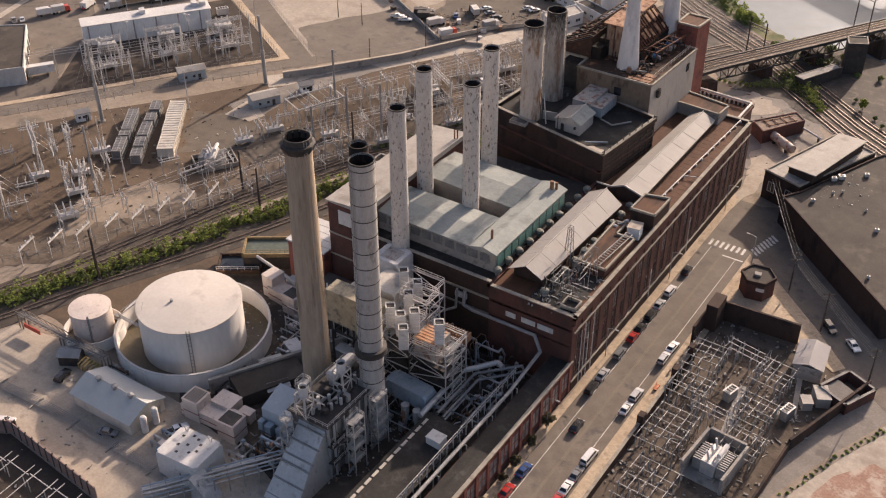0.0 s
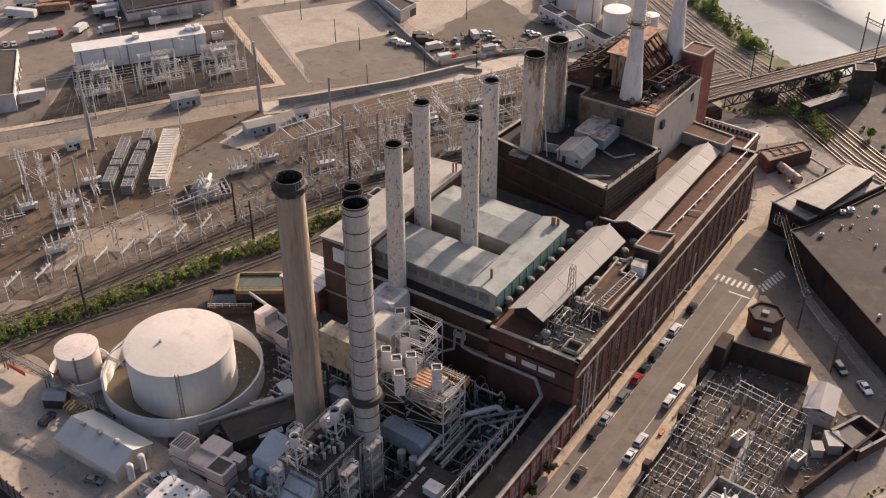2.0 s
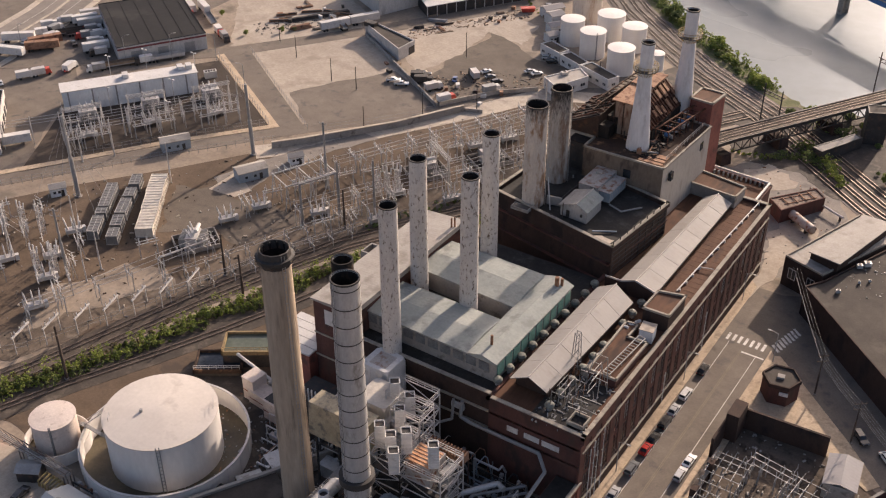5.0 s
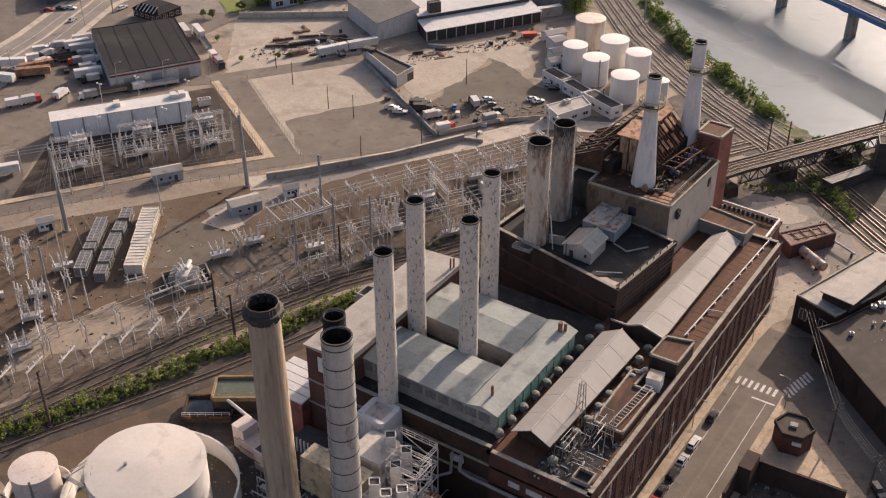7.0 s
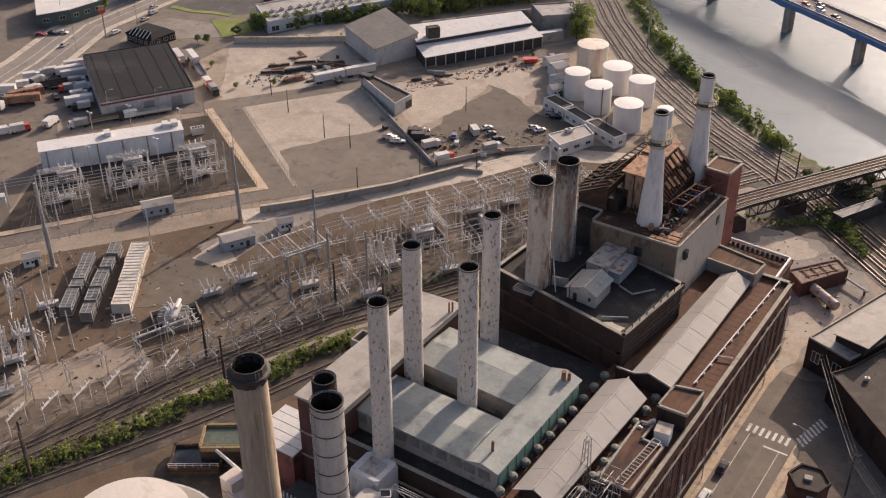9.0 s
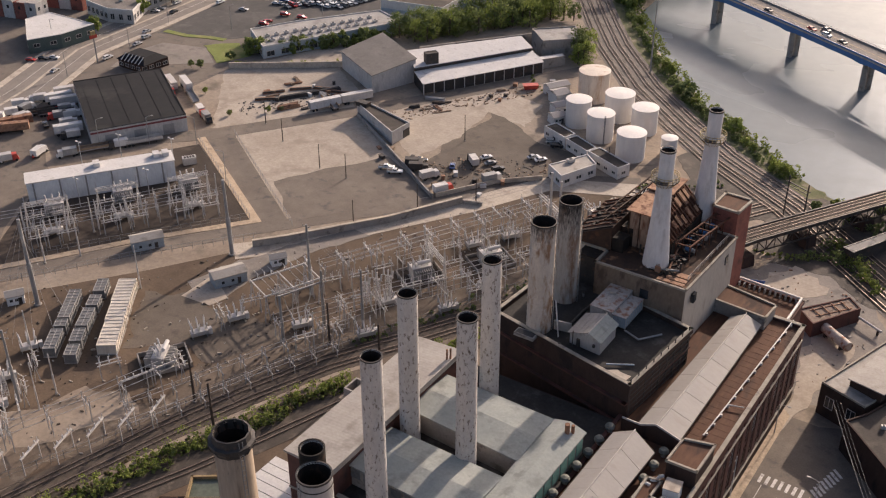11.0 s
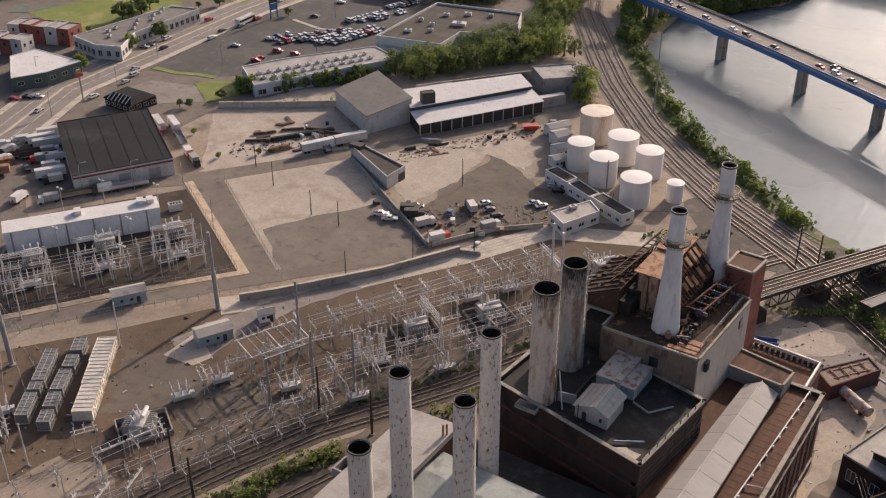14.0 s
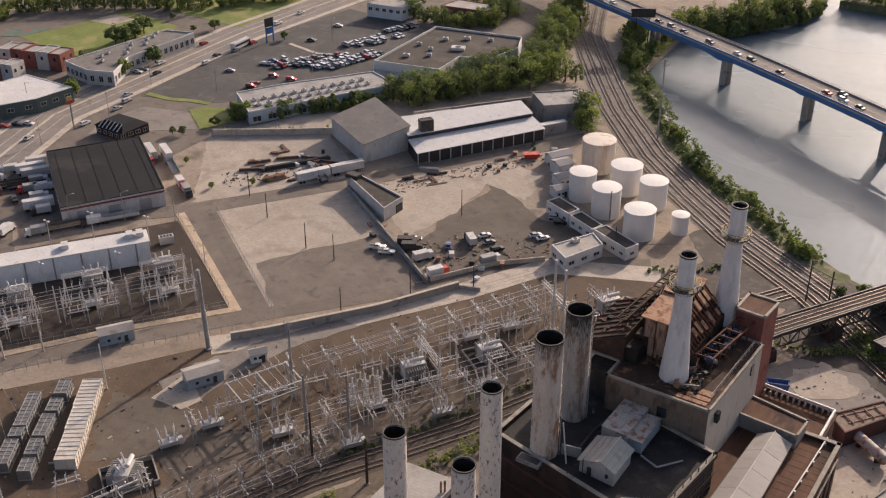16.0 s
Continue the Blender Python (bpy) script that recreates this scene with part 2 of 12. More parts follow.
M_black_steel = surf("blackened_steel", (0.012, 0.011, 0.010), (0.026, 0.021, 0.018), 4, 0.5, 0.85, stain=(0.064, 0.038, 0.026), amount=0.35, stain_size=2.0)
# grimy brown, also darkened as a wall turned from the sun
M_wall_brown = surf("grimy_shade_toned_render", (0.16, 0.12, 0.088), (0.22, 0.17, 0.128), 6, 0.5, 0.9, stain=(0.10, 0.075, 0.058), amount=0.4, stain_size=3, stretch=(1, 1, 0.4))
M_wall_ice = surf("pale_blue_white_cladding", (0.64, 0.66, 0.67), (0.70, 0.72, 0.725), 5, 0.5, 0.6, stain=(0.56, 0.57, 0.57), amount=0.3, stain_size=3, stretch=(1, 1, 0.4), grain=0.25)
M_rust = surf("rusty_sheet_steel", (0.22, 0.105, 0.058), (0.36, 0.215, 0.14), 4, 0.5, 0.85, stain=(0.13, 0.07, 0.05), amount=0.45, stain_size=2)
M_rust_pale = surf("rust_blotched_pale_panel", (0.40, 0.36, 0.32), (0.48, 0.43, 0.38), 3, 0.4, 0.8, stain=(0.26, 0.13, 0.085), amount=0.5, stain_size=1.6)
M_beige = surf("beige_wall_render", (0.425, 0.383, 0.332), (0.484, 0.442, 0.387), 8, 0.5, 0.85, stain=(0.357, 0.310, 0.264), amount=0.35, stain_size=4, stretch=(1, 1, 0.4), grain=0.25)
M_cream = surf("cream_metal_cladding", (0.52, 0.47, 0.40), (0.60, 0.55, 0.475), 5, 0.5, 0.6, stain=(0.40, 0.35, 0.30), amount=0.3, stain_size=3, stretch=(1, 1, 0.4), seams=("X", 0.5), grain=0.28)
M_pinkish = surf("pinkish_white_panel", (0.56, 0.475, 0.42), (0.64, 0.555, 0.495), 3, 0.4, 0.6, stain=(0.44, 0.36, 0.31), amount=0.3, stain_size=1.5, grain=0.28)
M_white = surf("white_panel", (0.552, 0.534, 0.511), (0.626, 0.607, 0.584), 4, 0.4, 0.8, stain=(0.442, 0.419, 0.396), amount=0.3, stain_size=2, grain=0.25)
M_bluegrey = surf("blue_grey_panel", (0.27, 0.33, 0.38), (0.34, 0.40, 0.45), 3, 0.4, 0.5, 0.2, stain=(0.20, 0.24, 0.27), amount=0.3, stain_size=1.5, grain=0.28)
M_blue = surf("bridge_blue_paint", (0.045, 0.135, 0.32), (0.06, 0.17, 0.39), 5, 0.5, 0.45)
M_blue_tarp = surf("faded_blue_paint", (0.06, 0.16, 0.32), (0.09, 0.21, 0.40), 2, 0.3, 0.6)
M_green = surf("weathered_green_paint", (0.12, 0.27, 0.22), (0.19, 0.35, 0.285), 3, 0.4, 0.6)
M_yellow = surf("faded_yellow_paint", (0.36, 0.27, 0.11), (0.45, 0.34, 0.15), 2, 0.3, 0.6, stain=(0.23, 0.17, 0.1), amount=0.5, stain_size=0.8)
M_blue_skip = surf("scuffed_blue_paint", (0.03, 0.09, 0.26), (0.05, 0.13, 0.34), 2, 0.3, 0.55, stain=(0.14, 0.09, 0.07), amount=0.3, stain_size=0.7)
M_red = surf("red_paint", (0.42, 0.045, 0.03), (0.52, 0.07, 0.045), 2, 0.3, 0.5)
M_orange = surf("orange_paint", (0.55, 0.15, 0.05), (0.64, 0.20, 0.07), 2, 0.3, 0.6)
M_wood = surf("weathered_wood", (0.20, 0.14, 0.095), (0.28, 0.205, 0.145), 2, 0.2, 0.9)
M_pole = surf("dark_pole_wood", (0.055, 0.042, 0.035), (0.085, 0.067, 0.055), 2, 0.2, 0.9)
M_rubber = surf("black_rubber", (0.02, 0.02, 0.02), (0.03, 0.03, 0.03), 1, 0.2, 0.9)
M_glass = surf("dark_window_glass", (0.02, 0.024, 0.028), (0.045, 0.05, 0.055), 3, 0.7, 0.15)
M_glass_pale = surf("dusty_window_glass", (0.11, 0.115, 0.12), (0.20, 0.205, 0.205), 2, 0.5, 0.35)
M_paint_white = surf("road_paint_white", (0.58, 0.55, 0.50), (0.70, 0.67, 0.62), 3, 0.4, 0.8, stain=(0.30, 0.27, 0.24), amount=0.35, stain_size=1.2)
M_paint_yellow = surf("road_paint_yellow", (0.45, 0.34, 0.19), (0.52, 0.40, 0.23), 3, 0.4, 0.8, stain=(0.24, 0.20, 0.16), amount=0.45, stain_size=1.2)
M_leaf = surf("green_foliage", (0.118, 0.155, 0.055), (0.178, 0.220, 0.076), 3, 0.7, 0.8, stain=(0.185, 0.211, 0.072), amount=0.35, stain_size=2, wobble=0.25)
M_leaf_light = surf("light_green_foliage", (0.155, 0.2, 0.044), (0.24, 0.288, 0.072), 3, 0.6, 0.8, stain=(0.246, 0.253, 0.099), amount=0.35, stain_size=2, wobble=0.25)
M_leaf_brown = surf("brownish_foliage", (0.085, 0.075, 0.04), (0.13, 0.11, 0.06), 2, 0.5, 0.85, wobble=0.2)
for leaf_mat in (M_leaf, M_leaf_light, M_leaf_brown):
    # thin leaves let light through
    ln, ll = leaf_mat.node_tree.nodes, leaf_mat.node_tree.links
    shader = ln["Principled BSDF"]
    thin = ln.new("ShaderNodeBsdfTranslucent")
    blend = ln.new("ShaderNodeMixShader")
    blend.inputs[0].default_value = 0.4
    ll.new(shader.inputs["Base Color"].links[0].from_socket, thin.inputs["Color"])
    ll.new(shader.outputs[0], blend.inputs[1])
    ll.new(thin.outputs[0], blend.inputs[2])
    ll.new(blend.outputs[0], ln["Material Output"].inputs["Surface"])
M_bark = surf("bark", (0.06, 0.045, 0.035), (0.10, 0.08, 0.06), 1, 0.2, 0.9)
M_mud = surf("wet_brown_silt", (0.075, 0.06, 0.035), (0.115, 0.09, 0.055), 4, 0.6, 0.5)
M_pool = surf("murky_green_water", (0.09, 0.105, 0.075), (0.12, 0.135, 0.10), 5, 0.8, 0.12)


def river_material():
    """Silty water under a rippled mirror of the hazy sky, smooth and ruffled by turns."""
    m = surf("hazy_river_water", (0.122, 0.147, 0.158), (0.15, 0.176, 0.186), 60, 6, 1.0, grain=0.2)
    n, l = m.node_tree.nodes, m.node_tree.links
    n["Principled BSDF"].inputs["Specular IOR Level"].default_value = 0.0
    g = n.new("ShaderNodeNewGeometry")
    heights = []
    for size, detail, way in ((3.2, 4, (1.0, 0.35, 1)), (80.0, 4, (0.4, 1.0, 1))):
        mp = n.new("ShaderNodeMapping")
        mp.inputs["Scale"].default_value = way
        mp.inputs["Rotation"].default_value = (0, 0, 0.5)
        t = n.new("ShaderNodeTexNoise")
        t.inputs["Scale"].default_value, t.inputs["Detail"].default_value = 1.0 / size, detail
        l.new(g.outputs["Position"], mp.inputs["Vector"])
        l.new(mp.outputs["Vector"], t.inputs["Vector"])
        heights.append(t)
    b = n.new("ShaderNodeBump")
    b.inputs["Distance"].default_value = 0.3
    calm = n.new("ShaderNodeMapRange")
    calm.inputs["From Min"].default_value, calm.inputs["From Max"].default_value = 0.4, 0.6
    calm.inputs["To Min"].default_value, calm.inputs["To Max"].default_value = 0.12, 0.5
    l.new(heights[1].outputs["Fac"], calm.inputs["Value"])
    l.new(calm.outputs["Result"], b.inputs["Strength"])
    l.new(heights[0].outputs["Fac"], b.inputs["Height"])
    gloss = n.new("ShaderNodeBsdfGlossy")
    gloss.inputs["Color"].default_value = (0.76, 0.80, 0.86, 1)
    rough = n.new("ShaderNodeMapRange")
    rough.inputs["From Min"].default_value, rough.inputs["From Max"].default_value = 0.38, 0.6
    rough.inputs["To Min"].default_value, rough.inputs["To Max"].default_value = 0.14, 0.46
    l.new(heights[1].outputs["Fac"], rough.inputs["Value"])
    l.new(rough.outputs["Result"], gloss.inputs["Roughness"])
    l.new(b.outputs["Normal"], gloss.inputs["Normal"])
    mixed = n.new("ShaderNodeMixShader")
    fr = n.new("ShaderNodeFresnel")
    fr.inputs["IOR"].default_value = 1.33
    k = n.new("ShaderNodeMath")
    k.operation = "MULTIPLY"
    k.inputs[1].default_value = 0.85
    l.new(fr.outputs["Fac"], k.inputs[0])
    l.new(k.outputs[0], mixed.inputs[0])
    l.new(n["Principled BSDF"].outputs[0], mixed.inputs[1])
    l.new(gloss.outputs[0], mixed.inputs[2])
    l.new(mixed.outputs[0], n["Material Output"].inputs["Surface"])
    return m


M_river = river_material()
M_roof_black.node_tree.nodes["Principled BSDF"].inputs["Specular IOR Level"].default_value = 0.2


# ---- building helpers ----
def solid(bm, corners, z0, z1):
    """An upright prism over a plan polygon."""
    lo = [bm.verts.new((x, y, z0)) for x, y in corners]
    hi = [bm.verts.new((x, y, z1)) for x, y in corners]
    k = len(corners)
    bm.faces.new(lo[::-1])
    bm.faces.new(hi)
    for i in range(k):
        bm.faces.new((lo[i], lo[(i + 1) % k], hi[(i + 1) % k], hi[i]))
    return bm


def box(bm, x0, y0, z0, x1, y1, z1):
    return solid(bm, [(x0, y0), (x1, y0), (x1, y1), (x0, y1)], z0, z1)


def hexa(bm, lo, hi):
    """A block from four lower and four upper corners."""
    a = [bm.verts.new(p) for p in lo]
    b = [bm.verts.new(p) for p in hi]
    bm.faces.new(a[::-1])
    bm.faces.new(b)
    for i in range(4):
        bm.faces.new((a[i], a[(i + 1) % 4], b[(i + 1) % 4], b[i]))
    return bm


def drum(bm, x, y, z0, z1, r0, r1=None, n=24, caps=True):
    r1 = r0 if r1 is None else r1
    lo = [bm.verts.new((x + r0 * math.cos(2 * math.pi * i / n), y + r0 * math.sin(2 * math.pi * i / n), z0)) for i in range(n)]
    hi = [bm.verts.new((x + r1 * math.cos(2 * math.pi * i / n), y + r1 * math.sin(2 * math.pi * i / n), z1)) for i in range(n)]
    if caps:
        bm.faces.new(lo[::-1])
        bm.faces.new(hi)
    for i in range(n):
        bm.faces.new((lo[i], lo[(i + 1) % n], hi[(i + 1) % n], hi[i]))
    return bm


def lathe(bm, x, y, profile, n=28):
    """A body of revolution from (radius, height) pairs."""
    rings = []
    for r, z in profile:
        rings.append([bm.verts.new((x + r * math.cos(2 * math.pi * i / n), y + r * math.sin(2 * math.pi * i / n), z)) for i in range(n)])
    for a, b in zip(rings, rings[1:]):
        for i in range(n):
            bm.faces.new((a[i], a[(i + 1) % n], b[(i + 1) % n], b[i]))
    return bm


def bar(bm, p, q, w=0.15, h=None, n=4):
    """A straight member between two points; n sides."""
    p, q = Vector(p), Vector(q)
    d = q - p
    if d.length < 1e-6:
        return bm
    m = d.to_track_quat("Z", "X").to_matrix()
    s, c = m.col[0], m.col[1]
    h = h or w
    ring = []
    for end in (p, q):
        ring.append([bm.verts.new(end + s * (w / 2 * 1.414 * math.cos(2 * math.pi * (i + 0.5) / n)) + c * (h / 2 * 1.414 * math.sin(2 * math.pi * (i + 0.5) / n))) for i in range(n)])
    bm.faces.new(ring[0][::-1])
    bm.faces.new(ring[1])
    for i in range(n):
        bm.faces.new((ring[0][i], ring[0][(i + 1) % n], ring[1][(i + 1) % n], ring[1][i]))
    return bm


def tube(bm, pts, r=0.3, n=8):
    for a, b in zip(pts, pts[1:]):
        bar(bm, a, b, r * 1.414, r * 1.414, n)
    return bm


def cord(bm, pts, r, n=5):
    """One unbroken thin tube along a line of points."""
    rings = []
    for i, p in enumerate(pts):
        d = Vector(pts[min(i + 1, len(pts) - 1)]) - Vector(pts[max(i - 1, 0)])
        m = d.to_track_quat("Z", "X").to_matrix()
        rings.append([bm.verts.new(Vector(p) + m.col[0] * r * math.cos(2 * math.pi * k / n) + m.col[1] * r * math.sin(2 * math.pi * k / n)) for k in range(n)])
    for a, b in zip(rings, rings[1:]):
        for k in range(n):
            bm.faces.new((a[k], a[(k + 1) % n], b[(k + 1) % n], b[k]))
    return bm


def mesh_of(name, bm, mat, smooth=False):
    bmesh.ops.recalc_face_normals(bm, faces=bm.faces)
    me = bpy.data.meshes.new(name)
    bm.to_mesh(me)
    bm.free()
    me.materials.append(mat)
    if smooth:
        for p in me.polygons:
            p.use_smooth = True
        me.set_sharp_from_angle(angle=radians(35))
    return me


def part(name, bm, mat, parent, label="", smooth=False):
    ob = new(name, mesh_of(name, bm, mat, smooth))
    if parent:
        ob.parent = parent
    return tagged(ob, label)


def share(name, me, parent, x, y, z, rz=0.0):
    """One more piece on a mesh that alike pieces share."""
    ob = new(name, me)
    ob.parent = parent
    ob.matrix_basis = pose(x, y, z, 0, 0, rz)
    return ob


def base(name, x, y, z, label, category, rz=0.0, group="", kind=""):
    """A thing's Empty at its base."""
    ob = new(name)
    ob.empty_display_size = 0.2
    ob.matrix_basis = pose(x, y, z, 0, 0, rz)
    return tagged(ob, label, category, group, kind)


def frayed(pts, amp, step=2.5):
    """A plan polygon with an uneven worn edge."""
    rnd, out = random.Random(int(abs(pts[0][0]) * 10)), []
    for i, (x0, y0) in enumerate(pts):
        x1, y1 = pts[(i + 1) % len(pts)]
        d = math.hypot(x1 - x0, y1 - y0)
        k = max(1, int(d / step))
        nx, ny = -(y1 - y0) / d, (x1 - x0) / d
        drift = 0.0
        for j in range(k):
            f = j / k
            drift = 0.6 * drift + rnd.gauss(0, amp)
            out.append((x0 + (x1 - x0) * f + nx * drift, y0 + (y1 - y0) * f + ny * drift))
    return out


def lay(name, pts, z, mat, label, category, thick=0.3, fray=0.0):
    """A flat sheet of the setting over a plan polygon, its top at z."""
    if fray:
        pts = frayed(pts, fray)
    ob = part(name, solid(bmesh.new(), pts, z - thick, z), mat, None)
    return tagged(ob, label, category, kind="structure")


def strip(line, width, left=None):
    """The plan polygon of a band along a line."""
    left = width / 2 if left is None else left
    a, b = [], []
    for i, (x, y) in enumerate(line):
        x0, y0 = line[max(i - 1, 0)]
        x1, y1 = line[min(i + 1, len(line) - 1)]
        d = math.hypot(x1 - x0, y1 - y0)
        nx, ny = -(y1 - y0) / d, (x1 - x0) / d
        a.append((x + nx * left, y + ny * left))
        b.append((x - nx * (width - left), y - ny * (width - left)))
    return a + b[::-1]


def along(line, step, start=0.0):
    """Points and headings (degrees) at even steps along a line."""
    out, run = [], start
    for (x0, y0), (x1, y1) in zip(line, line[1:]):
        d = math.hypot(x1 - x0, y1 - y0)
        while run <= d:
            f = run / d
            out.append((x0 + (x1 - x0) * f, y0 + (y1 - y0) * f, math.degrees(math.atan2(y1 - y0, x1 - x0))))
            run += step
        run -= d
    return out


RND = random.Random(7)


# ---- ground, water and ways ----
BANK = [(-150, 900), (-128, 540), (-122, 480), (-128, 455), (-165, 412), (-160, 352), (-119, 294), (-95, 266), (-78, 252), (-60, 239), (-33, 216), (0, 204), (40, 190), (120, 170), (900, -60)]
ground = bmesh.new()
land = [(*p, 0.0) for p in BANK] + [(900, -3000, 0), (-3000, -3000, 0), (-3000, 3000, 0), (-150, 3000, 0)]
ground.faces.new([ground.verts.new(p) for p in land])
toe = strip(BANK, 7.0, 7.0)[: len(BANK)]
edge = [ground.verts.new((*p, 0.0)) for p in BANK]
low = [ground.verts.new((x, y, -6.0)) for x, y in toe]
for i in range(len(BANK) - 1):
    ground.faces.new((edge[i], edge[i + 1], low[i + 1], low[i]))
tagged(part("ground", ground, M_dirt, None), "dusty tan bare ground sloping to the river bank", "ground", kind="structure")
lay("ground_far_bank", [(-112, 503), (-87, 501), (0, 522), (300, 640), (2000, 1500), (2000, 3000), (-100, 3000), (-108, 700)], 0, M_weeds, "wooded far river bank", "ground", 8)
lay("water", [(-400, 100), (3000, -500), (3000, 3000), (-400, 3000)], -4.0, M_river, "hazy grey-green river with soft ripples", "river", 1)

lay("ground_town", [(-560, 60), (-340, -40), (-300, 60), (-258, 112), (-262, 190), (-225, 262), (-200, 345), (-250, 640), (-560, 640)], 0.012, M_asphalt, "worn grey paved ground of the town blocks", "ground")
def shifted_line(line, off):
    return strip(line, 0.001, off)[: len(line)]


# plant yard
lay("yard_paving", [(-130, -64), (-127, -46), (-104, -42), (-74, -44), (-58, -30), (-20, -30), (-20, -140), (-130, -140)], 0.02, M_yard, "sunbaked tan-grey concrete yard with stains", "paving")
# the machinery's shade on the yard is part of this dark colour
lay("yard_dark", [(-74, -44), (-104, -10), (-103, 2), (-73, 7), (-3.2, 6), (-3.2, -140), (-30, -140), (-34, -52), (-60, -47)], 0.06, M_yard_dark, "dark brown plant yard between the machinery, shade in its colour", "paving", fray=0.5)
lay("yard_tan", [(-125, -40), (-118, -18), (-100, 22), (-93, 48), (-73, 48), (-73, 5), (-104, -8), (-104, -40)], 0.04, M_gravel, "tan dirt strip beside the rail siding", "ground", fray=0.5)

# street along the brick hall
lay("street", [(-1.2, -200), (11.2, -200), (11.4, 84), (8.5, 104), (-1.0, 104)], 0.03, M_asphalt, "worn grey-brown two-lane street", "road")
lay("street_crossing", [(6, 104), (8.5, 84), (11.4, 80), (34, 58), (64, 34), (130, -18), (140, -2), (70, 52), (46, 72), (22, 98), (14, 108)], 0.05, M_asphalt, "worn cross street", "road")
lay("pavement_hall", [(-3.1, -200), (-1.2, -200), (-1.0, 104), (-3.1, 106)], 0.17, M_sidewalk, "tan concrete sidewalk along the brick facade", "pavement")
lay("pavement_east", [(11.2, -200), (14.4, -200), (14.6, 52), (12.4, 54), (14.5, 76), (11.4, 80)], 0.17, M_sidewalk, "tan concrete sidewalk", "pavement")
lay("pavement_hex", [(12.4, 52), (33, 52), (44, 45.5), (46, 48.5), (35.6, 59.2), (19.6, 74.1), (14, 79), (12.0, 78)], 0.16, M_sidewalk, "tan concrete apron at the street corner", "pavement")
lay("yard_north", [(-8, 112), (4, 112), (12, 106), (16, 124), (10, 150), (0, 168), (-30, 178), (-38, 158), (-24, 128)], 0.02, M_asphalt_pale, "worn dusty yard behind the hall", "ground", fray=0.6)
for i, x in enumerate((1.35, 9.0)):
    tagged(part("road_line", box(bmesh.new(), x, -200, 0.03, x + 0.14, 78 if i == 0 else 76, 0.036), M_paint_white, None), "thin worn white parking lane line", "road marking", kind="structure")
for x in (5.0, 5.35):
    tagged(part("road_line", box(bmesh.new(), x, -200, 0.03, x + 0.12, 76, 0.036), surf("faint_worn_road_paint", (0.20, 0.165, 0.115), (0.25, 0.21, 0.15), 2, 0.4, 0.9), None), "faint worn centre line", "road marking", kind="structure")
tagged(part("stop_line", box(bmesh.new(), 5.4, 75.4, 0.03, 11.0, 75.9, 0.036), M_paint_white, None), "white stop line", "road marking", kind="structure")
cw = base("crosswalk", 0, 80.0, 0.03, "worn white zebra crosswalk bars", "crosswalk", kind="structure")
me = mesh_of("stripe", box(bmesh.new(), 0, -1.5, 0, 0.7, 1.5, 0.008), M_paint_white)
for i in range(7):
    share("stripe", me, cw, 0.2 + i * 1.5, 0, 0)
cw = base("crosswalk", 13.0, 86.0, 0.05, "white zebra crosswalk bars on dark asphalt", "crosswalk", rz=-14, kind="structure")
for i in range(8):
    share("stripe", me, cw, 0, -5.0 + i * 1.35, 0, 62)

# switchyard beyond the railway
lay("switchyard_gravel", [(-172, -60), (-139.5, -20.5), (-122.5, 12), (-115.5, 36), (-106, 60), (-96, 79), (-87, 95), (-78, 115), (-66, 158), (-62, 178), (-80, 186), (-101, 174), (-116.5, 148), (-154.5, 98), (-176, 65), (-193, 42), (-250, -50)], 0.02, M_gravel, "grey-brown gravel of the switchyard", "ground")
lay("switchyard_edge", strip([(-178, -60), (-144.5, -19), (-132, 9), (-125, 34), (-115, 60), (-104, 79), (-94.5, 97), (-85.5, 117), (-78, 146)], 13, 7), 0.058, M_cinder, "brown cinder strip along the switchyard fence", "ground", fray=1.2)
lay("switchyard_sand", [(-157, -8), (-153, 6), (-148, 19), (-137, 25), (-130, 20), (-137, 4), (-147, -16)], 0.067, M_dirt, "pale trodden corner of the switchyard", "ground", fray=0.9)
lay("switchyard_asphalt", [(-168, 58), (-153, 35.5), (-140, 46), (-131, 42), (-119.8, 51.5), (-121.5, 60), (-128, 65), (-140, 63), (-150, 61), (-158, 63)], 0.05, M_asphalt_mid, "worn asphalt inside the switchyard", "paving", fray=0.8)
A_LINE = [(-262, -45), (-200, 46), (-184, 70), (-163, 98.5), (-123, 148), (-109, 175), (-79, 190)]
lay("road_yard", strip(A_LINE, 6.5, 6.5), 0.06, M_asphalt, "worn brown-grey asphalt road", "road")
lay("pavement_road_yard", strip([(-262 - 6, -41), (-206, 50), (-190, 74.5), (-168.5, 102.5)], 2.6, 2.6), 0.16, M_sidewalk, "tan sidewalk beside the yard road", "pavement")
lay("apron", strip([(-163, 88), (-152, 100), (-121, 149), (-107, 176), (-76, 190)], 9, 3), 0.08, M_concrete, "pale concrete apron road below the retaining wall", "road")
lay("apron_pad", [(-161.6, 67.9), (-149.4, 62.1), (-146.5, 67), (-148, 79.9), (-141, 101.9), (-133.7, 117), (-141.8, 117), (-157, 84), (-160, 76)], 0.09, M_asphalt_pale, "pale concrete pad joining the apron road", "paving", fray=0.5)
lay("pad_hut", [(-157.8, 61.6), (-148, 62.3), (-146.4, 67.8), (-150, 70), (-158, 73.5)], 0.1, M_yard, "pale concrete pad", "paving")
lay("switchyard_far", [(-206, 52), (-169, 103), (-222, 134), (-250, 92), (-224, 52), (-214, 36)], 0.045, M_gravel_dark, "dark gravel of the far switchyard", "ground")
